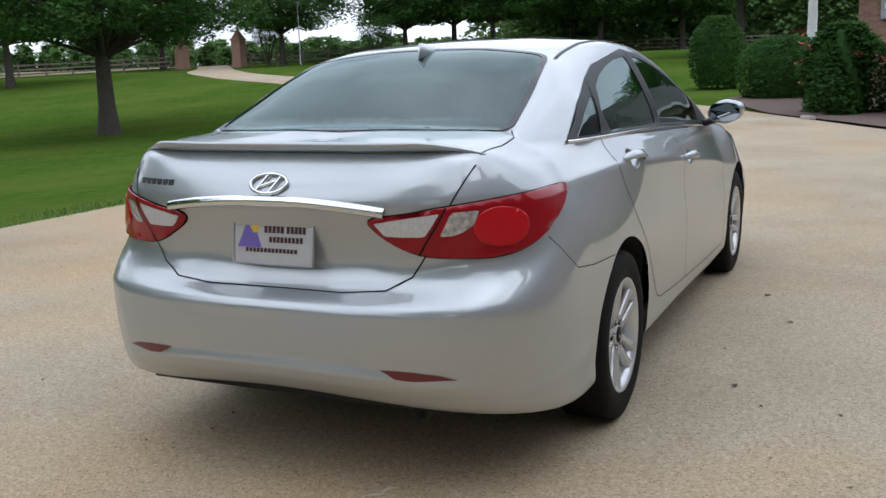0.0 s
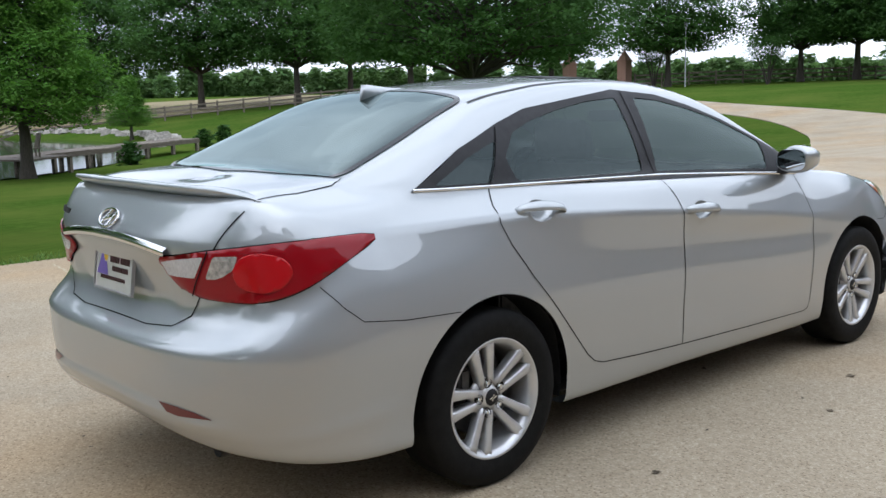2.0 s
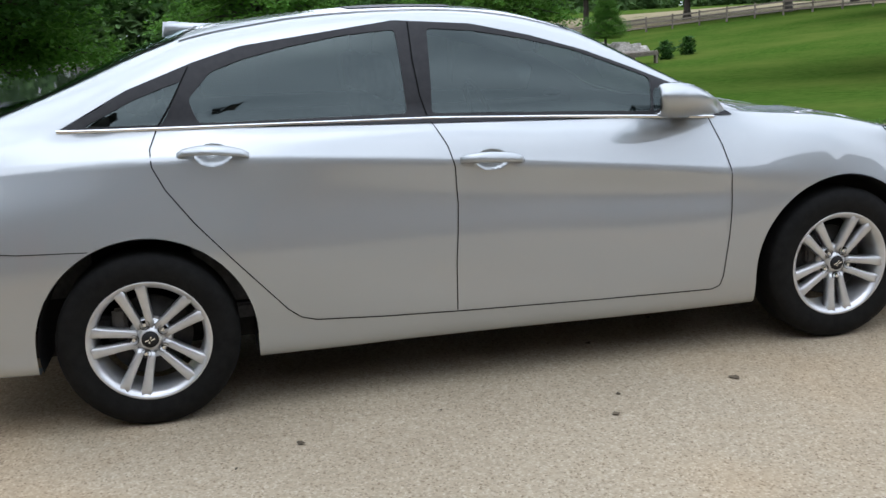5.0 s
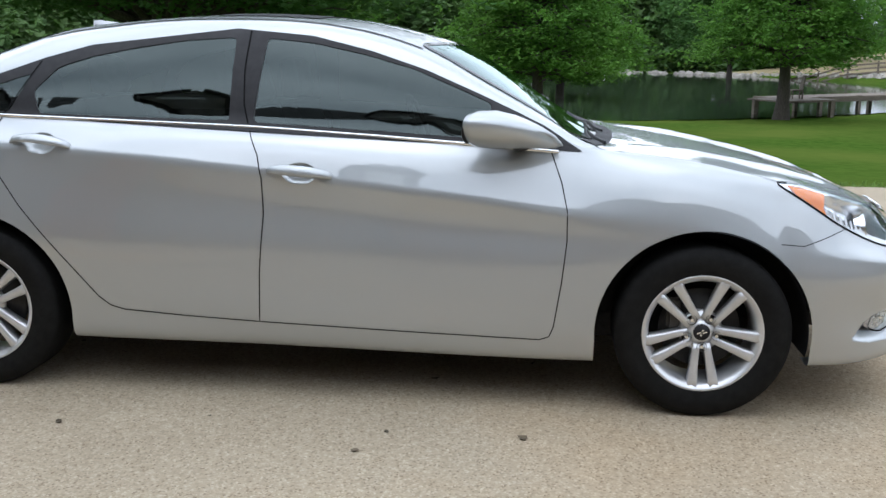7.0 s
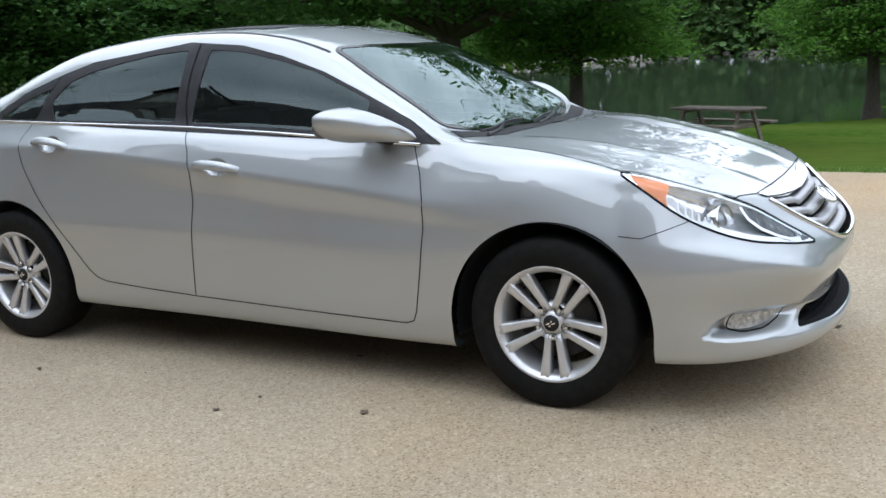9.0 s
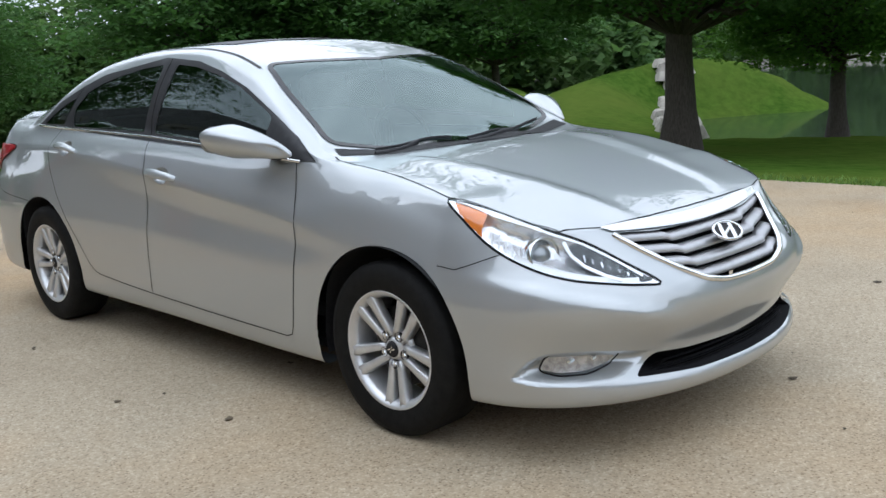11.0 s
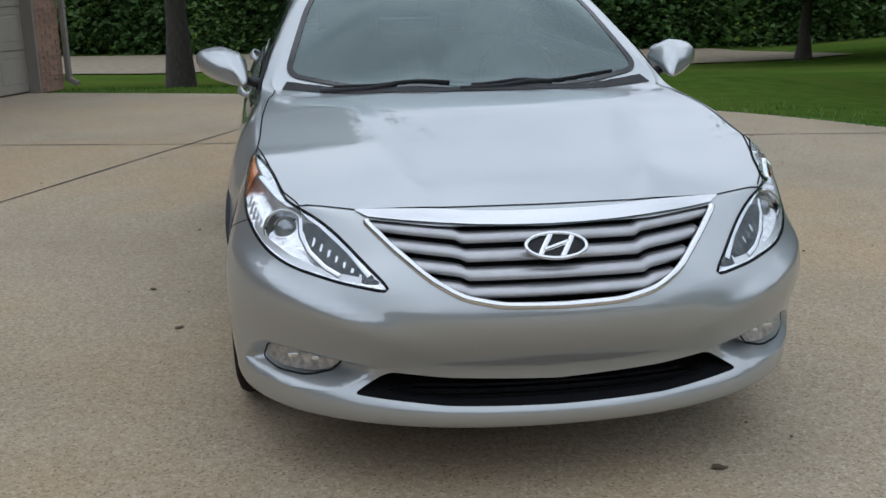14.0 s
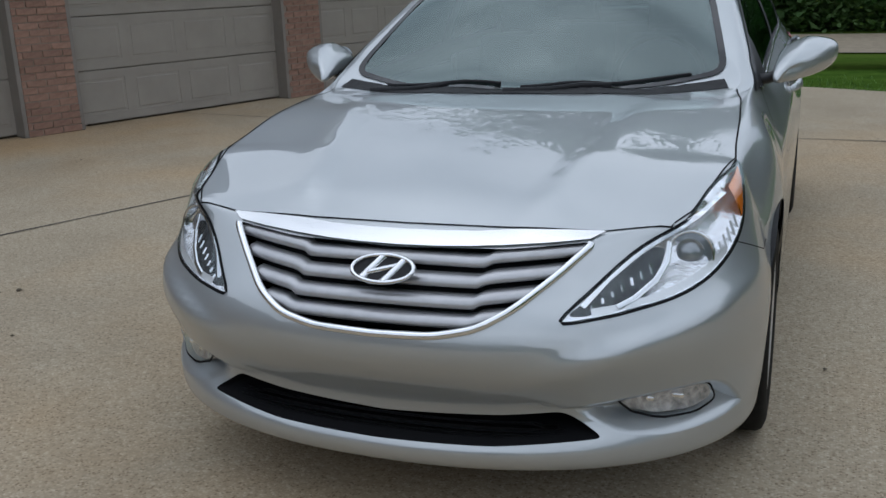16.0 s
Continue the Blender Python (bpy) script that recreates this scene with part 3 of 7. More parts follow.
for x_, y_ in ((-1.1, -2.7), (1.5, -2.7), (-1.1, -0.6)):
    part("post", move_bm(box_bm([(x_, y_, -0.8, 0.18, 0.18, 1.7)]), dm), M_WOOD, dk)
ch = thing("dock_chair", "grey garden chair standing on the dock", "chair", "", tuple(dm @ Vector((0.4, -1.6, 0.035))))
part("seat", box_bm([(0, 0, 0.4, 0.55, 0.5, 0.05)], 0.01), M_WOOD, ch)
part("backrest", box_bm([(0, 0.27, 0.75, 0.55, 0.05, 0.65, Matrix.Rotation(radians(-12), 4, "X"))], 0.01), M_WOOD, ch)
for sx in (-0.24, 0.24):
    for sy in (-0.22, 0.22):
        part("leg", box_bm([(sx, sy, 0.2, 0.06, 0.06, 0.4)]), M_WOOD, ch)

# picnic table by the water
x, y = -16.4, -0.2
tb = thing("picnic_table", "brown weathered wooden picnic table on the lawn", "picnic table", "", (x, y, land(x, y) - 0.01))
tb.rotation_euler = (0, 0, radians(68))
for k in range(5):
    part("tabletop_plank", box_bm([(0, (k - 2) * 0.15, 0.74, 1.85, 0.14, 0.04)], 0.006), M_WOOD, tb)
for sy in (-0.68, 0.68):
    part("bench", box_bm([(0, sy, 0.44, 1.85, 0.26, 0.04)], 0.006), M_WOOD, tb)
for sx in (-0.65, 0.65):
    part("crossbeam", box_bm([(sx, 0, 0.4, 0.05, 1.5, 0.1), (sx, 0, 0.69, 0.05, 0.72, 0.08)], 0.005), M_WOOD, tb)
    for sgn in (-1, 1):
        part("leg", box_bm([(sx + 0.04, sgn * 0.42, 0.36, 0.05, 0.09, 0.82, Matrix.Rotation(radians(28) * sgn, 4, "X"))], 0.005), M_WOOD, tb)

# ---- trees ----
def leaf_cloud(rng, centres, size, droop=0.3, narrow=0.55):
    """Small folded leaves, one at each centre, at random turns; vertices and quads as arrays."""
    n_ = len(centres)
    a = rng.uniform(0, 2 * math.pi, n_)
    out = np.stack([np.cos(a), np.sin(a), rng.uniform(-0.6 - droop, 0.5, n_)], 1)
    out /= np.linalg.norm(out, axis=1)[:, None]
    side = np.stack([-np.sin(a), np.cos(a), rng.uniform(-0.7, 0.7, n_)], 1)
    side /= np.linalg.norm(side, axis=1)[:, None]
    sz = (size * rng.uniform(0.6, 1.4, n_))[:, None]
    mid = centres + out * sz * 0.5 + np.cross(side, out) * 0.12 * sz
    w = narrow * sz * 0.5
    vs = np.stack([centres, mid + side * w, centres + out * sz, mid - side * w], 1).reshape(-1, 3)
    return vs


def leaf_mesh(name, vs, mat, parent=None, label=""):
    me = bpy.data.meshes.new(name)
    n_ = len(vs)
    me.vertices.add(n_)
    me.vertices.foreach_set("co", vs.astype(np.float32).ravel())
    me.loops.add(n_)
    me.loops.foreach_set("vertex_index", np.arange(n_, dtype=np.int32))
    me.polygons.add(n_ // 4)
    me.polygons.foreach_set("loop_start", np.arange(0, n_, 4, dtype=np.int32))
    me.update(calc_edges=True)
    me.materials.append(mat)
    ob = new(name, me)
    ob.parent = parent
    if label:
        tagged(ob, label)
    return ob


def tube(path, radii, sides=8):
    vs, fs = [], []
    for k, (p, r) in enumerate(zip(path, radii)):
        d = (path[min(k + 1, len(path) - 1)] - path[max(k - 1, 0)]).normalized()
        u = d.orthogonal().normalized()
        w = d.cross(u)
        for i in range(sides):
            a = 2 * math.pi * i / sides
            vs.append(p + (u * math.cos(a) + w * math.sin(a)) * r)
    for k in range(len(path) - 1):
        for i in range(sides):
            j = (i + 1) % sides
            fs.append((k * sides + i, k * sides + j, (k + 1) * sides + j, (k + 1) * sides + i))
    return vs, fs


def tree(name, label, seed, height, trunk_r, crown_base, crown_r, leaves, size, mat, shape="round", clumps=60, droop=0.3):
    rng = random.Random(seed)
    root = thing(name, label, "tree")
    tv, tf = [], []

    def add(path, radii, sides=8):
        v, f = tube(path, radii, sides)
        o = len(tv)
        tv.extend(v)
        tf.extend([tuple(i + o for i in q) for q in f])

    trunk, radii = [], []
    for k in range(9):
        t = k / 8
        trunk.append(Vector((rng.uniform(-1, 1) * 0.12 * t * trunk_r * 4, rng.uniform(-1, 1) * 0.12 * t * trunk_r * 4, -0.3 + t * height * 0.8)))
        radii.append(trunk_r * (1 - 0.82 * t) * (1.0 + 0.5 * math.exp(-max(0, trunk[-1].z) / (trunk_r * 1.1))))
    add(trunk, radii, 12)
    centres = []
    for k in range(clumps):
        t = (k + rng.random()) / clumps
        z = crown_base + (height - crown_base) * t
        if shape == "cone":
            r = crown_r * (1 - t) ** 0.8 * (0.35 + 0.65 * min(1, t * 7 + 0.3))
        else:
            r = crown_r * max(0.12, math.sin(math.pi * min(1, 0.16 + 0.84 * t)) ** 0.7)
        a = k * 2.399 + rng.uniform(-0.4, 0.4)
        rr = r * rng.uniform(0.45, 1.0)
        c = Vector((math.cos(a) * rr, math.sin(a) * rr, z + rng.uniform(-0.3, 0.3) - (0.1 * rr if shape == "cone" else 0.12 * rr * (t < 0.5))))
        centres.append((c, r))
        zi = max(crown_base * 0.75, z - rr * (0.1 if shape == "cone" else 0.55))
        start = Vector((0, 0, min(zi, height * 0.76)))
        midp = start.lerp(c, 0.55) + Vector((0, 0, 0.12 * rr))
        br = trunk_r * 0.3 * (1 - 0.7 * t)
        add([start, midp, c], [br, br * 0.6, br * 0.15], 5)
        tiers = 0.3 if shape == "cone" else 0.5
    put("trunk", tv, tf, M_BARK, root, smooth=True)
    nrg = np.random.default_rng(seed)
    cloud = []
    twigs = max(4, leaves // clumps // 14)
    for c, r in centres:
        cs = max(0.5, (0.3 if shape == "cone" else 0.34) * r) * rng.uniform(0.75, 1.25)
        tw = np.array(c) + nrg.normal(0, 1, (twigs, 3)) * np.array([1, 1, tiers]) * cs * 0.62
        lf_at = np.repeat(tw, 14, axis=0) + nrg.normal(0, 1, (twigs * 14, 3)) * np.array([1, 1, 0.55]) * size * 1.15
        cloud.append(lf_at)
    cloud = np.concatenate(cloud)
    floor_z = crown_base * 0.9 + 0.35 * np.sin(cloud[:, 0] * 1.3) * np.cos(cloud[:, 1] * 1.1)
    leaf_mesh("crown", leaf_cloud(nrg, cloud[cloud[:, 2] > floor_z], size, droop, 0.7), mat, root)
    return root


def plant(src, x, y, turn=0, scale=1.0, first=False, label="", squash=1.0):
    m = pose(x, y, land(x, y), 0, 0, turn) @ Matrix.Diagonal((scale, scale, scale * squash, 1))
    if first:
        src.matrix_basis = m
        ob = src
    else:
        ob = copy_thing(src, Matrix())
        ob.matrix_basis = m
    if label:
        tagged(ob, label)
    return ob


oak = tree("oak_tree", "tall dark green oak tree on the lawn", 3, 13.0, 0.34, 3.8, 6.4, 90000, 0.17, M_OAK, clumps=170)
oak_b = tree("oak_tree", "broad dark green oak tree with low limbs", 8, 12.0, 0.34, 3.4, 5.9, 90000, 0.16, M_OAK, clumps=160)
oak_c = tree("oak_tree", "spreading dark green oak tree on the far lawn", 11, 13.0, 0.33, 4.2, 6.2, 32000, 0.33, M_OAK, clumps=130)
cypress = tree("cypress_tree", "bright green bald cypress tree beside the pond", 5, 9.5, 0.27, 2.3, 3.9, 70000, 0.15, M_CYPRESS, "cone", clumps=230, droop=0.15)
plant(oak, -28.4, 28.1, 0, 1.12, True)
plant(oak_b, -14.5, -5.3, 40, 1.0, True, squash=0.88)
plant(cypress, -40, 12.5, 10, 1.1, True)
plant(oak_c, -61.5, 52.6, 30, 1.0, True)
plant(cypress, -29.5, 1.9, 120, 0.9)
plant(cypress, -21.5, -5.0, 220, 0.85)
plant(cypress, -55, 3, 300, 1.2)
for k, (x, y, s, src) in enumerate([(-67.2, 77.2, 0.9, oak_c), (-84, 56, 1.15, oak_c), (-95.5, 51, 1.2, oak_c), (-70, 31, 0.5, cypress), (-54, 79.5, 0.95, oak_c), (-43, 85, 0.9, oak_c), (-39, 88, 1.0, oak_c), (-25, 92, 0.95, oak_c), (-96, 72, 1.2, oak_c), (-110, 45, 1.2, oak_c), (-34, 86, 0.95, oak_c), (-18, 97, 1.0, oak_c), (-30, 99, 1.0, oak_c), (-95, 20, 1.0, oak_c), (-8, 66, 1.1, oak_c), (0, 70, 1.1, oak_c), (8, 62, 1.0, oak_c)]):
    plant(src, x, y, k * 77 + 30, s)
for k, (x, y, s, src) in enumerate([(3.5, -20.5, 0.9, oak), (-4.2, -21, 0.62, oak_b), (-30, -24, 0.7, oak_c), (-24, -27, 0.75, oak_c), (-19.5, -30.5, 0.8, oak_c)]):
    plant(src, x, y, k * 61 + 10, s, squash=1.6 if k == 0 else 0.85)

def many_stemmed(x, y, seed, height):
    """A small ornamental tree: several slim stems that fan out to light, loose tufts."""
    rng = random.Random(seed)
    root = thing("crape_myrtle", "small multi-stemmed ornamental tree beside the lane", "tree", "crape myrtles", (x, y, land(x, y)))
    nrg = np.random.default_rng(seed)
    tufts = []
    for k in range(6):
        a = k * 1.05 + rng.uniform(-0.3, 0.3)
        out = Vector((math.cos(a), math.sin(a), 0)) * rng.uniform(0.9, 1.5)
        path = [Vector((0, 0, -0.1)) + out * 0.06, out * 0.35 + UP * height * 0.3, out * 0.75 + UP * height * 0.58, out + UP * height * 0.85]
        put("stem", *tube(path, [0.07, 0.055, 0.04, 0.015], 6), M_BARK, root, smooth=True)
        for q in path[2:]:
            tufts.append(np.array(q) + nrg.normal(0, 1, (420, 3)) * np.array([0.5, 0.5, 0.42]))
    leaf_mesh("crown", leaf_cloud(nrg, np.concatenate(tufts), 0.16, 0.2, 0.6), M_OAK, root)


UP = Vector((0, 0, 1))
many_stemmed(-55.3, 79.0, 61, 4.6)
many_stemmed(-43.2, 79.5, 62, 4.2)

# far woods: a band of clumps round the place
def woods(name, label, seed, spans, leaves_per, mat):
    rng = random.Random(seed)
    nrg = np.random.default_rng(seed)
    lv = []
    for (x0, y0, x1, y1, count, h, depth, size) in spans:
        for k in range(count):
            t = (k + rng.random()) / count
            nx_, ny_ = (y1 - y0), -(x1 - x0)
            ln = math.hypot(nx_, ny_)
            off = rng.uniform(0, depth)
            bx, by = x0 + (x1 - x0) * t + nx_ / ln * off, y0 + (y1 - y0) * t + ny_ / ln * off
            hh = h * rng.uniform(0.65, 1.15)
            base = land(bx, by)
            w = h * rng.uniform(0.22, 0.4)
            zt = nrg.random(leaves_per) ** 0.8
            lump = 1 + 0.3 * np.sin(zt * 9 + k * 1.7)
            r = w * (1.0 - 0.75 * np.clip(zt - 0.45, 0, 1) ** 1.2) * lump * np.sqrt(nrg.random(leaves_per))
            a = nrg.uniform(0, 6.283, leaves_per)
            p = np.stack([bx + np.cos(a) * r, by + np.sin(a) * r, base + zt * hh], 1)
            lv.append(leaf_cloud(nrg, p, size, 0.3, 0.7))
    return tagged(leaf_mesh(name, np.concatenate(lv), mat), label, "woods", kind="stuff")


woods("woods", "dense dark green woodland behind the stubble field", 21, [(40, -56, -50, -46, 56, 6.5, 3, 0.36), (40, -60, -50, -50, 48, 9, 6, 0.5), (-50, -46, -130, -60, 40, 10, 8, 0.8)], 1700, M_WOODS)
woods("woods", "distant dark tree line across the fields", 22, [(-128, -60, -142, 40, 150, 15, 12, 1.1), (-330, 30, -330, 260, 150, 9, 30, 1.6), (-330, 260, -60, 420, 170, 9, 30, 1.7), (-60, 180, 70, 90, 60, 12, 20, 1.4), (22, 106, -40, 103, 60, 10, 9, 0.8)], 420, M_WOODS)


# shrubs by the house
def shrub(name, label, x, y, rx, rz, seed, leaves, size, shape, flowers=0):
    rng = random.Random(seed)
    root = thing(name, label, "shrub", "", (x, y, land(x, y)))
    nrg = np.random.default_rng(seed)
    a, t = nrg.uniform(0, 6.283, leaves), nrg.random(leaves)
    if shape == "egg":
        r = rx * np.sin(math.pi * np.minimum(1, 0.12 + 0.84 * t)) ** 0.55
    elif shape == "ball":
        r = rx * np.maximum(0.05, 1 - np.abs(t - 0.42) ** 2.6 * 3.4) ** 0.5
    else:
        r = rx * (0.65 + 0.35 * np.sin(a * 3 + t * 5)) * np.maximum(0.1, 1 - np.abs(t - 0.35) ** 2 * 1.7)
    r = r * (1 - 0.22 * nrg.random(leaves) ** 2)
    leaf_mesh("foliage", leaf_cloud(nrg, np.stack([np.cos(a) * r, np.sin(a) * r, t * 2 * rz], 1), size, 0.1, 0.7), M_SHRUB, root)
    put("stem", *tube([Vector((0, 0, -0.1)), Vector((0.02, 0, rz * 0.6)), Vector((0, 0.02, rz * 1.2))], [0.06, 0.05, 0.02], 7), M_BARK, root)
    core = []
    for t in np.linspace(0.04, 0.93, 9):
        r = rx * 0.78 * (math.sin(math.pi * min(1, 0.12 + 0.84 * t)) ** 0.55 if shape == "egg" else max(0.2, 1 - abs(t - 0.42) ** 2.2 * 2.6) ** 0.5 * (0.5 if shape == "loose" else 1))
        core.append((t * 2 * rz, r))
    part("inner_foliage", lathe_z(core, (0, 0, 0), 14), M_SHRUB, root)
    if flowers:
        a, t = nrg.uniform(0, 6.283, flowers), nrg.uniform(0.35, 0.95, flowers)
        at = np.repeat(np.stack([np.cos(a) * rx * 0.9, np.sin(a) * rx * 0.9, t * 2 * rz], 1), 7, axis=0)
        leaf_mesh("blossom", leaf_cloud(nrg, at + nrg.normal(0, 0.03, at.shape), 0.07, 0, 0.9), M_BLOSSOM, root, "red blossoms")
    return root


M_BLOSSOM = material("red_petals", (0.5, 0.05, 0.06), 0.6)
shrub("topiary_shrub", "clipped dark green egg-shaped shrub", -4.7, 36.5, 1.15, 1.4, 1, 5000, 0.12, "egg")
shrub("round_hedge", "clipped dark green rounded hedge by the bed", -1.5, 29.0, 1.35, 0.95, 2, 5000, 0.11, "ball")
shrub("rose_bush", "loose grey-green rose bush with red blossoms", 0.75, 20.3, 1.25, 1.0, 3, 11000, 0.12, "loose", 16)
shrub("rose_bush", "loose dark rose bush against the wall", 2.6, 19.2, 1.2, 0.9, 4, 11000, 0.12, "loose", 10)
bed = [(1.75, 15.35), (1.0, 16.8), (0.2, 18.3), (-0.9, 20.3), (-2.2, 24.5), (-3.2, 29.5), (-1.2, 31.5), (0.8, 30.0), (0.85, 22.7), (6.0, 22.7), (6.0, 15.2), (3.4, 14.1)]
tagged(put("mulch_bed", [(x, y, land(x, y) + 0.03) for x, y in bed], [tuple(range(len(bed)))], M_MULCH), "brown bark mulch planting bed", "planting bed", kind="structure")
tagged(part("edging_stone", box_bm([(0.12, 18.35, 0.03, 0.14, 0.5, 0.09, Matrix.Rotation(radians(30), 4, "Z"))], 0.02), M_STONE), "pale edging stone beside the drive", "edging stone")
# low plants on the near bank
for k, (x, y) in enumerate([(-52, 27.5), (-54, 30), (-44, 19)]):
    shrub("bank_plant", "tuft of tall waterside weeds", x, y, 0.6, 0.55, 30 + k, 500, 0.25, "loose")

# grass standing along the edge of the apron
nrg = np.random.default_rng(91)
line = np.array([(p.x, p.y) for p in LEFT[:136]])
runs_ = np.diff(line, axis=0)
pick = nrg.choice(len(runs_), 15000, p=np.linalg.norm(runs_, axis=1) / np.linalg.norm(runs_, axis=1).sum())
outward = np.stack([-runs_[:, 1], runs_[:, 0]], 1) / np.linalg.norm(runs_, axis=1)[:, None]
outward *= np.sign((outward * (line[:-1] - np.array([3.0, 2.0]))).sum(1))[:, None]
spot = line[pick] + runs_[pick] * nrg.random(15000)[:, None] + outward[pick] * (nrg.random(15000) ** 4 * 1.3 - 0.03)[:, None]
foot = np.stack([spot[:, 0], spot[:, 1], [land(a, b) - 0.035 for a, b in spot]], 1)
a = nrg.uniform(0, 6.283, 15000)
wide_ = np.stack([np.cos(a), np.sin(a), np.zeros(15000)], 1) * 0.006
tip = foot + np.stack([nrg.normal(0, 0.022, 15000), nrg.normal(0, 0.022, 15000), nrg.uniform(0.035, 0.062, 15000)], 1)
tagged(leaf_mesh("edge_grass", np.stack([foot - wide_, foot + wide_, tip + wide_ * 0.25, tip - wide_ * 0.25], 1).reshape(-1, 3), M_BLADE), "short green grass along the driveway edge", "grass", kind="stuff")

# ---- the car ----
from mathutils.bvhtree import BVHTree


def paint_material():
    m = material("silver_metallic_paint", (0.4, 0.426, 0.436), 0.45, 0.68, Coat_Weight=1.0, Coat_Roughness=0.006, Coat_IOR=2.2)
    n, l = m.node_tree.nodes, m.node_tree.links
    b = n["Principled BSDF"]
    t = n.new("ShaderNodeTexNoise")
    t.inputs["Scale"].default_value = 900
    co = n.new("ShaderNodeTexCoord")
    l.new(co.outputs["Object"], t.inputs["Vector"])
    bp = n.new("ShaderNodeBump")
    bp.inputs["Strength"].default_value, bp.inputs["Distance"].default_value = 0.04, 0.001
    l.new(t.outputs["Fac"], bp.inputs["Height"])
    l.new(bp.outputs[0], b.inputs["Normal"])
    d = n.new("ShaderNodeTexNoise")
    d.inputs["Scale"].default_value, d.inputs["Detail"].default_value = 2.2, 8
    l.new(co.outputs["Object"], d.inputs["Vector"])
    mr = n.new("ShaderNodeMapRange")
    mr.inputs["To Min"].default_value, mr.inputs["To Max"].default_value = 0.43, 0.48
    l.new(d.outputs["Fac"], mr.inputs["Value"])
    l.new(mr.outputs[0], b.inputs["Roughness"])
    return m


M_PAINT = paint_material()
M_GAP = material("panel_gap", (0.008, 0.008, 0.009), 0.8, Specular_IOR_Level=0.1)
M_BLACK = textured("satin_black_trim", (0.018, 0.018, 0.02), (0.026, 0.026, 0.028), scale=30, rough=0.45)
M_PLASTIC = textured("black_plastic", (0.012, 0.012, 0.013), (0.022, 0.022, 0.023), scale=60, rough=0.6, bump=0.1)
for m_ in (M_BLACK, M_PLASTIC):
    m_.node_tree.nodes["Principled BSDF"].inputs["Specular IOR Level"].default_value = 0.25
M_CHROME = material("chrome", (0.78, 0.79, 0.8), 0.08, 1.0)
M_BRIGHT = material("polished_bright_trim", (0.72, 0.73, 0.74), 0.13, 1.0)
M_SATIN = textured("satin_silver_slat", (0.44, 0.44, 0.45), (0.5, 0.5, 0.51), scale=20, rough=0.42, metal=0.75)
M_RUBBER = textured("tyre_rubber", (0.006, 0.006, 0.006), (0.011, 0.011, 0.0105), scale=25, rough=0.7, bump=0.15, bump_scale=60)
M_RUBBER.node_tree.nodes["Principled BSDF"].inputs["Specular IOR Level"].default_value = 0.14
M_ALLOY = textured("silver_alloy", (0.6, 0.605, 0.61), (0.68, 0.685, 0.69), scale=15, rough=0.3, metal=0.6)
M_DARKMETAL = textured("dark_metal", (0.03, 0.03, 0.03), (0.08, 0.075, 0.07), scale=12, rough=0.6, metal=0.5)
M_CLOTH = textured("grey_seat_cloth", (0.07, 0.07, 0.072), (0.11, 0.11, 0.112), scale=40, rough=0.95, bump=0.3)
M_MIRROR = material("mirror_glass", (0.6, 0.62, 0.64), 0.02, 1.0)
M_RED = material("red_lens", (0.26, 0.002, 0.007), 0.3, 0.0, Specular_IOR_Level=0.1, Coat_Weight=0.6, Coat_Roughness=0.01)
M_REDLIT = material("red_lens_bright", (0.45, 0.005, 0.009), 0.3, 0.0, Specular_IOR_Level=0.1, Coat_Weight=0.6, Coat_Roughness=0.01)
M_DIMRED = material("dull_red_reflector", (0.11, 0.006, 0.01), 0.3, 0.0, Coat_Weight=0.5)
M_AMBER = material("amber_lens", (0.75, 0.2, 0.02), 0.15, 0.0, Coat_Weight=1.0, Coat_Roughness=0.02)
M_REFLECT = textured("lamp_reflector", (0.86, 0.86, 0.88), (0.94, 0.94, 0.95), scale=35, rough=0.1, metal=0.8, bump=0.5, bump_scale=22)
M_BEZEL = textured("silver_lamp_bezel", (0.8, 0.81, 0.82), (0.86, 0.87, 0.88), scale=20, rough=0.25, metal=0.4)
M_SMOKE = textured("smoked_lamp_bowl", (0.03, 0.031, 0.033), (0.1, 0.105, 0.11), scale=25, rough=0.22, metal=0.5, bump=0.3, bump_scale=40)
M_CLEARLENS = textured("clear_ribbed_lens", (0.5, 0.49, 0.5), (0.68, 0.67, 0.68), scale=60, rough=0.12, metal=0.25, bump=0.3, bump_scale=60, stretch=(4, 1, 1))

M_SMOKEGLASS = textured("smoky_clear_lens", (0.34, 0.33, 0.33), (0.72, 0.7, 0.7), scale=55, rough=0.12, metal=0.6, bump=0.4, bump_scale=50)


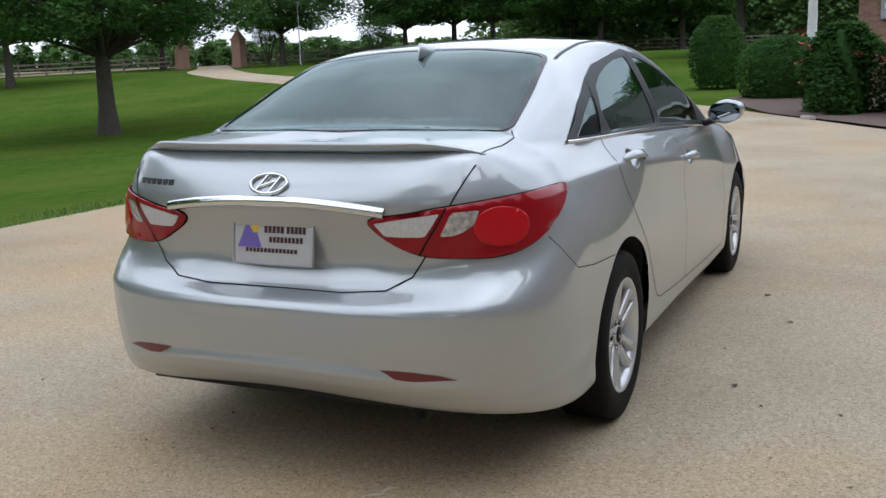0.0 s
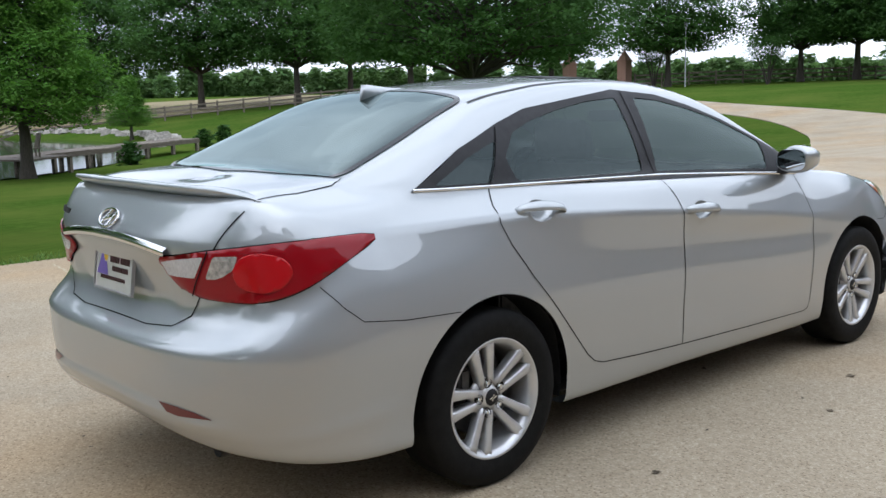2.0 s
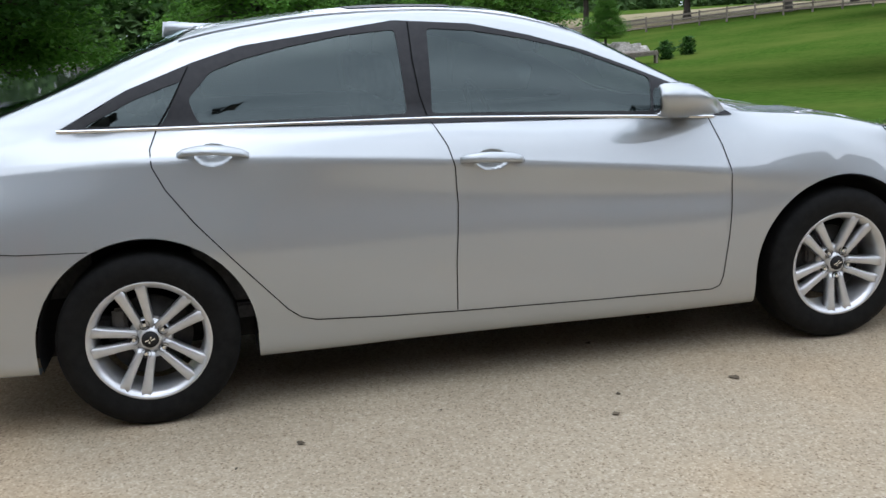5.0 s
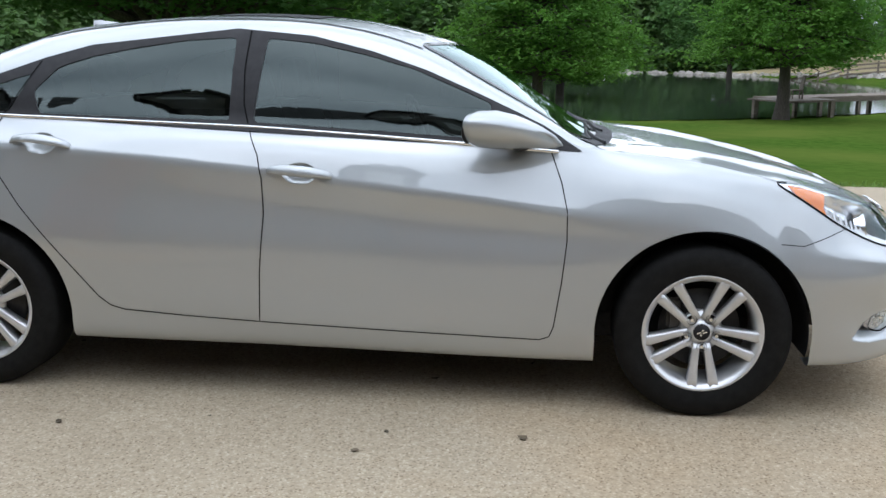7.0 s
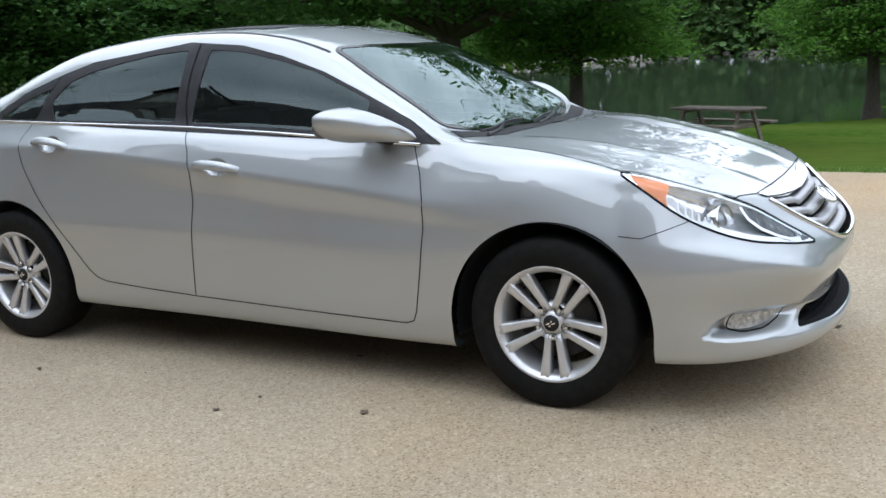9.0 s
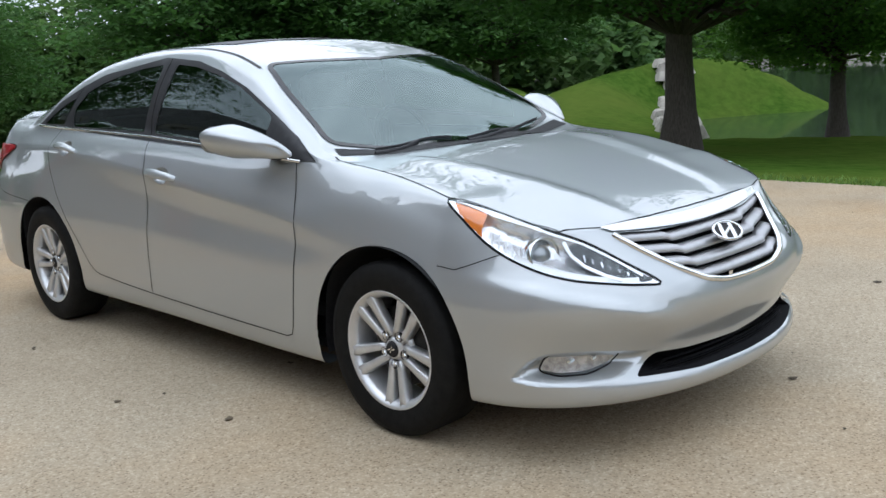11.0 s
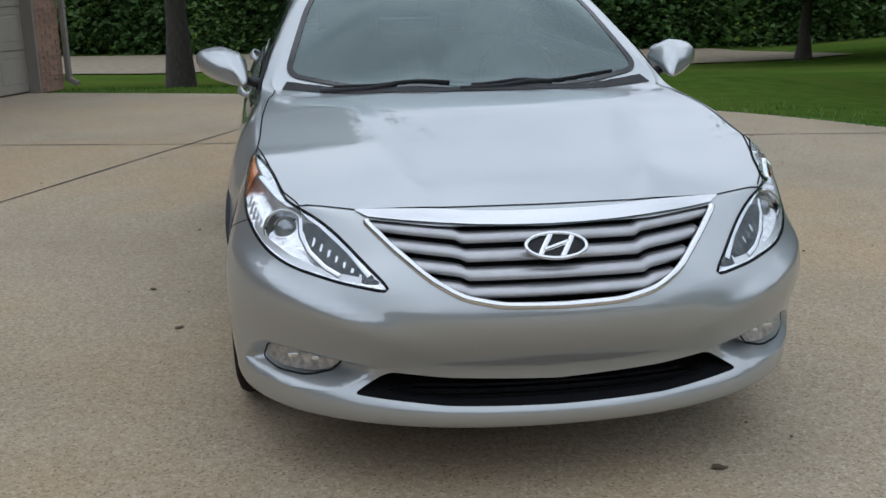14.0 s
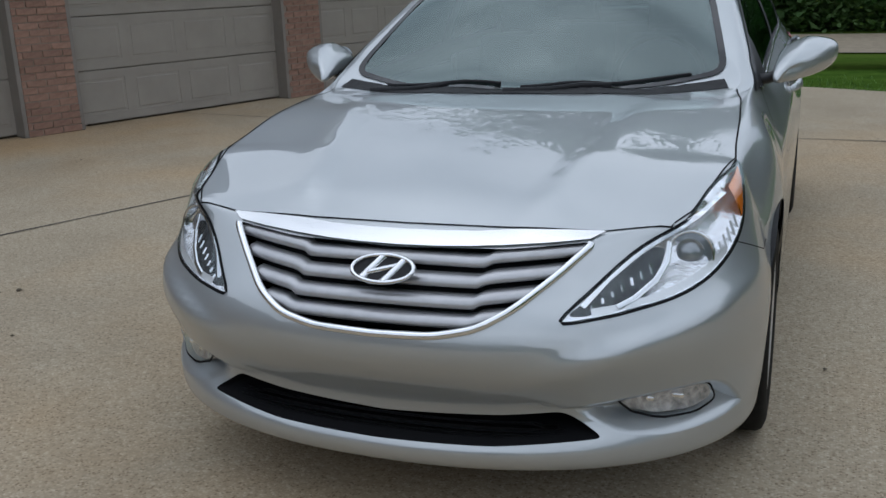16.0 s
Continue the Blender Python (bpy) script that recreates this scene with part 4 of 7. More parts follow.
def glass_material(name, tint, clear, rough=0.0):
    """Thin coated glass: a tinted pass-through under a mirror-like surface."""
    m = bpy.data.materials.new(name)
    m.use_nodes = True
    n, l = m.node_tree.nodes, m.node_tree.links
    n.remove(n["Principled BSDF"])
    tr = n.new("ShaderNodeBsdfTransparent")
    tr.inputs["Color"].default_value = (*tint, 1)
    gl = n.new("ShaderNodeBsdfGlossy")
    gl.inputs["Color"].default_value, gl.inputs["Roughness"].default_value = (0.84, 1, 0.985, 1), rough
    lw = n.new("ShaderNodeLayerWeight")
    lw.inputs["Blend"].default_value = 0.5
    pw = n.new("ShaderNodeMath")
    pw.operation = "POWER"
    pw.inputs[1].default_value = 5.0
    l.new(lw.outputs["Facing"], pw.inputs[0])
    fr = n.new("ShaderNodeMapRange")
    fr.inputs["To Min"].default_value = ((clear - 1) / (clear + 1)) ** 2 * 1.25
    l.new(pw.outputs[0], fr.inputs["Value"])
    mixs = n.new("ShaderNodeMixShader")
    l.new(fr.outputs[0], mixs.inputs[0])
    l.new(tr.outputs[0], mixs.inputs[1])
    l.new(gl.outputs[0], mixs.inputs[2])
    l.new(mixs.outputs[0], n["Material Output"].inputs["Surface"])
    return m


M_TINT = glass_material("tinted_side_glass", (0.14, 0.16, 0.155), 1.6)
M_SCREEN = glass_material("windscreen_glass", (0.28, 0.38, 0.36), 2.05)
M_REARTINT = glass_material("dark_rear_glass", (0.045, 0.052, 0.05), 1.7)
M_COVER = glass_material("clear_lamp_cover", (0.95, 0.96, 0.97), 1.33)


def tab(pairs):
    """A smooth curve through (key, value) pairs."""
    k, v = np.array([p[0] for p in pairs], float), np.array([p[1] for p in pairs], float)
    if len(k) == 1:
        return lambda t: np.full_like(np.asarray(t, float), v[0])
    sl = np.diff(v) / np.diff(k)
    m = np.empty_like(v)
    m[0], m[-1] = sl[0], sl[-1]
    m[1:-1] = (sl[:-1] * np.diff(k)[1:] + sl[1:] * np.diff(k)[:-1]) / (k[2:] - k[:-2])

    def f(t):
        t = np.clip(np.asarray(t, float), k[0], k[-1])
        i = np.clip(np.searchsorted(k, t, side="right") - 1, 0, len(k) - 2)
        h = k[i + 1] - k[i]
        u = (t - k[i]) / h
        return (2 * u**3 - 3 * u**2 + 1) * v[i] + (u**3 - 2 * u**2 + u) * h * m[i] + (3 * u**2 - 2 * u**3) * v[i + 1] + (u**3 - u**2) * h * m[i + 1]

    return f


# lengthwise lines of the shell, sill to roof: half-width and height along y, then the wraps round tail and nose (y where it leaves the side, y and z at the centre, fullness)
LINES = [
    ([(-0.4, 0.78), (1, 0.8), (3.1, 0.76)], [(-0.4, 0.235), (0.4, 0.21), (2.4, 0.195), (3.1, 0.205)], (-0.40, -0.9, 0.325, 3.3), (3.10, 3.60, 0.2, 2.0)),
    ([(-0.4, 0.878), (0.4, 0.872), (2.4, 0.872), (3.12, 0.868)], [(-0.4, 0.243), (0.38, 0.217), (1.1, 0.214), (2.4, 0.198), (3.12, 0.212)], (-0.40, -0.985, 0.335, 3.3), (3.12, 3.72, 0.212, 2.2)),
    ([(-0.4, 0.888), (0.4, 0.893), (2.4, 0.895), (3.12, 0.885)], [(-0.4, 0.34), (0.5, 0.335), (1.1, 0.305), (2.2, 0.275), (3.12, 0.28)], (-0.40, -1.035, 0.39, 3.3), (3.12, 3.735, 0.262, 2.2)),
    ([(-0.4, 0.895), (0.4, 0.902), (1.2, 0.9), (2.4, 0.902), (3.12, 0.895)], [(-0.4, 0.47), (0.5, 0.46), (2.2, 0.42), (3.12, 0.4)], (-0.40, -1.052, 0.475, 3.3), (3.12, 3.668, 0.325, 2.25)),
    ([(-0.4, 0.897), (0, 0.91), (0.6, 0.903), (1.2, 0.9), (2.3, 0.9), (2.8, 0.912), (3.1, 0.898)], [(-0.4, 0.63), (0.5, 0.62), (2.2, 0.58), (3.1, 0.54)], (-0.40, -1.05, 0.632, 3.3), (3.10, 3.735, 0.5, 2.35)),
    ([(-0.4, 0.868), (0, 0.884), (0.6, 0.884), (1.2, 0.884), (2.2, 0.884), (2.8, 0.908), (3.08, 0.885)], [(-0.4, 0.80), (0.5, 0.79), (1.2, 0.75), (2.3, 0.67), (3.08, 0.615)], (-0.40, -0.968, 0.69, 3.3), (3.08, 3.712, 0.58, 2.35)),
    ([(-0.45, 0.803), (0.1, 0.852), (0.5, 0.876), (1.15, 0.888), (1.9, 0.893), (2.3, 0.888), (2.75, 0.896), (3.05, 0.862)], [(-0.45, 0.965), (0.12, 0.966), (0.54, 0.939), (1.11, 0.887), (1.5, 0.844), (1.95, 0.792), (2.28, 0.752), (2.7, 0.735), (3.05, 0.7)], (-0.45, -1.006, 0.95, 3.0), (3.05, 3.615, 0.67, 2.5)),
    ([(-0.45, 0.752), (0.1, 0.788), (0.35, 0.812), (1.1, 0.834), (2.1, 0.834), (2.3, 0.826), (2.75, 0.85), (3.04, 0.826)], [(-0.45, 1.037), (0.1, 1.037), (0.35, 1.025), (1.1, 0.993), (2.1, 0.914), (2.4, 0.898), (2.75, 0.865), (3.04, 0.8)], (-0.45, -0.958, 1.03, 3.6), (3.04, 3.548, 0.717, 2.8)),
    ([(-0.45, 0.69), (-0.22, 0.742), (0.1, 0.765), (0.6, 0.773), (1.1, 0.777), (1.7, 0.785), (2.24, 0.795), (2.52, 0.778), (2.8, 0.785), (3.04, 0.787)], [(-0.45, 1.078), (-0.22, 1.082), (0.11, 1.073), (0.58, 1.062), (1.12, 1.047), (1.95, 1.0), (2.23, 0.977), (2.52, 0.962), (2.78, 0.933), (3.04, 0.875)], (-0.45, -0.895, 1.085, 5.5), (3.04, 3.485, 0.756, 3.8)),
    ([(-0.48, 0.655), (-0.22, 0.705), (0, 0.7), (0.26, 0.662), (0.66, 0.622), (1.0, 0.605), (1.4, 0.622), (1.75, 0.672), (2.0, 0.722), (2.17, 0.757), (2.33, 0.772), (2.45, 0.72), (2.7, 0.62), (2.97, 0.6)], [(-0.48, 1.1), (-0.22, 1.135), (0, 1.213), (0.26, 1.292), (0.66, 1.365), (1.0, 1.4), (1.4, 1.362), (1.75, 1.257), (2.0, 1.152), (2.17, 1.07), (2.33, 0.99), (2.45, 0.968), (2.7, 0.948), (2.97, 0.908)], (-0.48, -0.84, 1.1, 5.0), (2.97, 3.42, 0.79, 3.6)),
    ([(-0.46, 0.628), (-0.2, 0.606), (0, 0.588), (0.22, 0.567), (0.5, 0.556), (1.0, 0.556), (1.4, 0.572), (1.73, 0.611), (2.0, 0.66), (2.2, 0.7), (2.37, 0.722), (2.48, 0.6), (2.65, 0.44), (2.85, 0.4)], [(-0.46, 1.12), (-0.2, 1.216), (0, 1.295), (0.22, 1.366), (0.5, 1.408), (1.0, 1.434), (1.4, 1.405), (1.73, 1.318), (2.0, 1.187), (2.2, 1.082), (2.37, 0.99), (2.48, 0.97), (2.65, 0.958), (2.85, 0.928)], (-0.46, -0.76, 1.108, 5.0), (2.85, 3.30, 0.835, 3.4)),
    ([(-0.44, 0.33), (0, 0.31), (0.6, 0.3), (1.5, 0.31), (2.1, 0.36), (2.4, 0.36), (2.75, 0.22)], [(-0.44, 1.138), (-0.2, 1.243), (0, 1.328), (0.22, 1.402), (0.5, 1.44), (0.9, 1.464), (1.2, 1.459), (1.47, 1.434), (1.65, 1.39), (1.8, 1.342), (2.0, 1.235), (2.2, 1.1), (2.38, 0.985), (2.5, 0.972), (2.75, 0.946)], (-0.44, -0.68, 1.112, 4.0), (2.75, 3.12, 0.872, 3.0)),
    ([(-1, 0.0)], [(-0.42, 1.147), (-0.25, 1.225), (0, 1.335), (0.22, 1.409), (0.5, 1.447), (0.88, 1.472), (1.2, 1.466), (1.47, 1.441), (1.65, 1.4), (1.82, 1.35), (2.0, 1.246), (2.2, 1.112), (2.38, 0.988), (2.5, 0.975), (2.6, 0.966)], (-0.42, -0.6, 1.113, 2.0), (2.60, 2.95, 0.912, 2.0)),
]
N_END, N_SIDE, SUB = 40, 160, 6


def shell_lines():
    """Each line as points from the tail's centre along the right side to the nose's centre."""
    out = []
    for k, (xs, zs, (ysr, ycr, zcr, nr), (ysf, ycf, zcf, nf)) in enumerate(LINES):
        fx, fz = tab(xs), tab(zs)
        pts = []
        a = np.linspace(0, math.pi / 2, N_END, endpoint=False)

        def wrap(theta, n, ys, yc, zc, soft):
            c, s = np.cos(theta), np.sin(theta)
            r = 1 / (np.abs(c) ** n + np.abs(s) ** n) ** (1 / n)
            x = float(fx(ys)) * r * s
            y = ys + (yc - ys) * r * c
            t = (theta / (math.pi / 2)) ** soft
            t = t * t * (3 - 2 * t)
            return np.stack([x, y, zc + (float(fz(ys)) - zc) * t], 1)

        pts.append(wrap(a, nr, ysr, ycr, zcr, 1.0))
        y = np.linspace(ysr, ysf, N_SIDE, endpoint=False)
        pts.append(np.stack([fx(y), y, fz(y)], 1))
        b = np.linspace(math.pi / 2, 0, N_END + 1)
        pts.append(wrap(b, nf, ysf, ycf, zcf, 1.9 if k == 8 else 1.3))
        out.append(np.concatenate(pts))
    return np.array(out)


# where a line is a crisp edge: the shoulder crease along the doors, the shelf of the rear bumper
CRISP = {
    6: lambda p: 0.95 * np.clip((2.6 - p[:, 1]) / 0.4, 0, 1) * np.clip((p[:, 1] + 0.9) / 0.5, 0.25, 1),
    4: lambda p: 0.85 * np.clip((-0.72 - p[:, 1]) / 0.26, 0, 1),
    2: lambda p: 0.7 * np.clip((-0.45 - p[:, 1]) / 0.3, 0, 1),
}


def across(lines):
    """Fills between the lines with a smooth curve across them."""
    n = len(lines)
    rows = []
    ext = np.concatenate([(2 * lines[0] - lines[1])[None], lines, (lines[-2] * np.array([-1, 1, 1]))[None]])
    for k in range(n - 1):
        p0, p1, p2, p3 = ext[k : k + 4]
        d1 = np.maximum(np.linalg.norm(p2 - p1, axis=1), 1e-4)[:, None] ** 0.5
        d0 = np.maximum(np.linalg.norm(p1 - p0, axis=1), 1e-4)[:, None] ** 0.5
        d2 = np.maximum(np.linalg.norm(p3 - p2, axis=1), 1e-4)[:, None] ** 0.5
        m1 = ((p1 - p0) / d0 - (p2 - p0) / (d0 + d1) + (p2 - p1) / d1) * d1
        m2 = ((p2 - p1) / d1 - (p3 - p1) / (d1 + d2) + (p3 - p2) / d2) * d1
        if k == 8:
            # the glass leaves the belt nearly upright and leans in towards the roof
            wt = (np.clip((p1[:, 1] + 0.3) / 0.2, 0, 1) * np.clip((2.3 - p1[:, 1]) / 0.3, 0, 1))[:, None]
            m1 = m1 * (1 - wt) + (p2 - p1) * np.array([0.5, 1, 1]) * wt
            m2 = m2 * (1 - wt) + (p2 - p1) * np.array([1.45, 1, 1]) * wt
        if k + 1 in CRISP:
            wt = CRISP[k + 1](lines[k + 1])[:, None]
            m2 = m2 * (1 - wt) + (p2 - p1) * wt
        if k in CRISP:
            wt = CRISP[k](lines[k])[:, None]
            m1 = m1 * (1 - wt) + (p2 - p1) * wt
        for j in range(SUB):
            u = j / SUB
            rows.append((2 * u**3 - 3 * u**2 + 1) * p1 + (u**3 - 2 * u**2 + u) * m1 + (3 * u**2 - 2 * u**3) * p2 + (u**3 - u**2) * m2)
    rows.append(lines[-1])
    return np.array(rows)


GRID = across(shell_lines())
# the bonnet: an even crown between its edges, with two shallow ridges that run from the screen to the grille
edge = GRID[8 * SUB]
keep = edge[:, 1] > 2.3
ey, ex, ez = edge[keep, 1], edge[keep, 0], edge[keep, 2]
order = np.argsort(ey)
ey, ex, ez = ey[order], ex[order], ez[order]
mid_z = tab([(2.4, 0.982), (2.55, 0.972), (2.75, 0.95), (2.97, 0.911), (3.2, 0.857), (3.36, 0.81), (3.485, 0.757)])
for r in range(8 * SUB + 1, GRID.shape[0]):
    x, y, z = GRID[r, :, 0], GRID[r, :, 1], GRID[r, :, 2]
    xe, ze = np.maximum(np.interp(y, ey, ex), 1e-3), np.interp(y, ey, ez)
    q = np.clip(1 - (x / xe) ** 2, 0, 1) ** 0.8
    target = ze + (mid_z(y) - ze) * q
    wt = np.clip((y - 2.42) / 0.1, 0, 1)
    ridge_x = 0.52 - 0.21 * np.clip((y - 2.5) / 0.97, 0, 1)
    fade = np.clip((y - 2.5) / 0.25, 0, 1) * np.clip((3.49 - y) / 0.2, 0, 1)
    target = target + fade * 0.013 * (np.exp(-(np.clip(x - ridge_x, 0, 1) / 0.11) ** 2) * (x >= ridge_x) + np.exp(-(np.clip(ridge_x - x, 0, 1) / 0.022) ** 2) * (x < ridge_x))
    GRID[r, :, 2] = z * (1 - wt) + target * wt
# a fold in the front bumper that sweeps down from under the lamps towards the middle
x, y, z = GRID[..., 0], GRID[..., 1], GRID[..., 2]
fold_z = 0.445 + 0.34 * (x - 0.36)
below = fold_z - z
amount = np.where(below > 0, np.exp(-np.clip(below, 0, 1) / 0.09), np.exp(-((np.clip(-below, 0, 1) / 0.028) ** 2)))
ease = np.clip((x - 0.2) / 0.42, 0, 1)
amount = amount * ease**2 * (3 - 2 * ease) * np.clip((0.9 - x) / 0.1, 0, 1) * np.clip((y - 3.12) / 0.12, 0, 1) * np.clip((z - 0.29) / 0.06, 0, 1)
GRID[..., 0] = x + 0.009 * amount
GRID[..., 1] = y + 0.019 * amount
# a ridge round the rear bumper that climbs to the tail lamps, and a faint crease low on its flank
x, y, z = GRID[..., 0].copy(), GRID[..., 1].copy(), GRID[..., 2]
turn = np.clip((y + 1.04) / 0.4, 0, 1)
below = 0.632 + 0.15 * turn**1.5 - z
amount = np.where(below > 0, np.exp(-np.clip(below, 0, 1) / 0.13), np.exp(-((np.clip(-below, 0, 1) / 0.03) ** 2))) * np.clip((-0.56 - y) / 0.14, 0, 1) * (z > 0.3)
GRID[..., 0] += 0.009 * amount * turn * np.sign(x)
GRID[..., 1] -= 0.012 * amount * (1 - turn)
below = 0.405 - 0.06 * np.clip((-0.45 - y) / 0.5, 0, 1) - z
amount = np.where(below > 0, np.exp(-np.clip(below, 0, 1) / 0.07), np.exp(-((np.clip(-below, 0, 1) / 0.02) ** 2))) * np.clip((-0.42 - y) / 0.1, 0, 1) * np.clip((y + 0.95) / 0.15, 0, 1)
GRID[..., 0] += 0.006 * amount
# a crease across the rear bumper between the reflectors
below = 0.432 - 0.03 * np.clip(x / 0.62, 0, 1) ** 2 - z
amount = np.where(below > 0, np.exp(-np.clip(below, 0, 1) / 0.11), np.exp(-((np.clip(-below, 0, 1) / 0.012) ** 2))) * np.clip((0.74 - x) / 0.14, 0, 1) * (y < -0.8)
GRID[..., 1] -= 0.013 * amount
# the hollow for the plate in the trunk lid
hollow = np.clip((0.41 - x) / 0.05, 0, 1) * np.clip((z - 0.70) / 0.03, 0, 1) * np.clip((0.915 - z) / 0.03, 0, 1) * (y < -0.8)
GRID[..., 1] += 0.016 * hollow
R_, C_ = GRID.shape[:2]


def shell_bm():
    bm = bmesh.new()
    half = [[bm.verts.new(GRID[r, c]) for c in range(C_)] for r in range(R_)]
    other = [[half[r][c] if abs(GRID[r, c, 0]) < 1e-5 else bm.verts.new(GRID[r, c] * (-1, 1, 1)) for c in range(C_)] for r in range(R_)]
    for r in range(R_ - 1):
        for c in range(C_ - 1):
            for g, flip in ((half, False), (other, True)):
                q = [g[r][c], g[r][c + 1], g[r + 1][c + 1], g[r + 1][c]]
                q = [v for i, v in enumerate(q) if v not in q[:i]]
                if len(q) > 2:
                    try:
                        bm.faces.new(q[::-1] if flip else q)
                    except ValueError:
                        pass
    bmesh.ops.remove_doubles(bm, verts=bm.verts[:], dist=1e-5)
    bmesh.ops.recalc_face_normals(bm, faces=bm.faces[:])
    return bm


SHELL = shell_bm()
SHELL.normal_update()
TREE = BVHTree.FromBMesh(SHELL)
UP = Vector((0, 0, 1))
DIRS = {"side": Vector((-1, 0, 0)), "front": Vector((0, -1, 0)), "rear": Vector((0, 1, 0)), "top": Vector((0, 0, -1)), "fcorner": Vector((-0.62, -0.78, 0)), "rcorner": Vector((-0.55, 0.83, 0))}


def flip(p):
    return Vector((-p[0], p[1], p[2]))


def cast(p, d):
    """The point of the shell met from outside along d through p, and its normal."""
    p, d = Vector(p), Vector(d).normalized()
    hit, nor, _, _ = TREE.ray_cast(p - d * 3.0, d, 6.0)
    if hit is None:
        hit, nor, _, _ = TREE.find_nearest(p)
    if nor.dot(d) > 0:
        nor = -nor
    return hit, nor


def side_pts(yz, x=0.9):
    return [Vector((x, y, z)) for y, z in yz]


def front_pts(xz, y=3.6):
    return [Vector((x, y, z)) for x, z in xz]


def top_pts(xy, z=1.3):
    return [Vector((x, y, z)) for x, y in xy]


def basis(d):
    d = Vector(d).normalized()
    u = d.cross(UP) if abs(d.z) < 0.9 else Vector((1, 0, 0))
    u.normalize()
    return u, u.cross(d).normalized()


def round_poly(pts, per=5):
    """A closed smooth outline through the points."""
    n = len(pts)
    out = []
    for i in range(n):
        a, b, c, d = pts[i - 1], pts[i], pts[(i + 1) % n], pts[(i + 2) % n]
        for k in range(per):
            t = k / per
            out.append(0.5 * ((2 * b) + (c - a) * t + (2 * a - 5 * b + 4 * c - d) * t * t + (3 * b - a - 3 * c + d) * t**3))
    return out


def soft_corners(pts, r=0.02, seg=4):
    """A closed outline of straight runs with rounded corners."""
    n, out = len(pts), []
    for i in range(n):
        a, b, c = pts[i - 1], pts[i], pts[(i + 1) % n]
        ra, rc = min(r, (a - b).length * 0.45), min(r, (c - b).length * 0.45)
        p, q = b + (a - b).normalized() * ra, b + (c - b).normalized() * rc
        for k in range(seg + 1):
            t = k / seg
            out.append(p * (1 - t) ** 2 + b * 2 * t * (1 - t) + q * t * t)
    return out


def inside(poly2, x, y):
    hit = False
    for (x0, y0), (x1, y1) in zip(poly2, poly2[1:] + poly2[:1]):
        if (y0 > y) != (y1 > y) and x < (x1 - x0) * (y - y0) / (y1 - y0) + x0:
            hit = not hit
    return hit


def flat2(pts, d):
    u, v = basis(d)
    return [(Vector(p).dot(u), Vector(p).dot(v)) for p in pts]


def sheet(pts, d, off=0.003, step=0.04, push=0.0, bulge=0.0, bowl=0.0):
    """A closed outline laid on the shell along d: clipped to the outline, gridded, pushed out by off."""
    d = Vector(d).normalized()
    u, v = basis(d)
    bm = bmesh.new()
    flat = flat2(pts, d)
    vs = [bm.verts.new((a, b, 0)) for a, b in flat]
    bmesh.ops.triangulate(bm, faces=[bm.faces.new(vs)], ngon_method="EAR_CLIP")
    xs, ys = [p[0] for p in flat], [p[1] for p in flat]
    for lo, hi, ax in ((min(xs), max(xs), 0), (min(ys), max(ys), 1)):
        for t in np.arange(math.ceil(lo / step) * step, hi, step):
            co, no = [0, 0, 0], [0, 0, 0]
            co[ax], no[ax] = t, 1
            bmesh.ops.bisect_plane(bm, geom=bm.verts[:] + bm.edges[:] + bm.faces[:], plane_co=co, plane_no=no)
    bmesh.ops.triangulate(bm, faces=[f for f in bm.faces if len(f.verts) > 4])
    runs = [(Vector(a), Vector(b)) for a, b in zip(flat, flat[1:] + flat[:1])]
    hx, hy = (max(xs) - min(xs)) / 2, (max(ys) - min(ys)) / 2
    rim = {w for e in bm.edges if e.is_boundary for w in e.verts}
    lay_n = None if (bulge or bowl) else bm.verts.layers.float_vector.new("shell_normal")
    for w in bm.verts:
        p = u * w.co.x + v * w.co.y
        deep = 0.0 if w in rim or not bowl else smooth01(0.0, min(0.05, 0.8 * min(hx, hy)), min(((w.co.xy - a).length if (b - a).length < 1e-6 else (w.co.xy - a - (b - a) * max(0.0, min(1.0, (w.co.xy - a).dot(b - a) / (b - a).length_squared))).length) for a, b in runs))
        hit, nor = cast(p + d * Vector((0, 1.3, 0.7)).dot(d), d)
        if lay_n:
            q = p + d * Vector((0, 1.3, 0.7)).dot(d)
            ea, eb, ec, ed = (cast(q + k, d)[0] for k in (u * 0.04, u * -0.04, v * 0.04, v * -0.04))
            flow = (ea - eb).cross(ec - ed)
            flow = flow.normalized() if flow.length > 1e-8 else nor
            flow = flow if flow.dot(nor) > 0 else -flow
            w[lay_n] = flow if flow.dot(nor) > 0.8 else nor
        w.co = hit + nor * (off + (0 if w in rim else bulge)) + d * (push + bowl * deep)
    bm.normal_update()
    if sum((f.normal.dot(d) * f.calc_area() for f in bm.faces)) > 0:
        bmesh.ops.reverse_faces(bm, faces=bm.faces[:])
    return bm


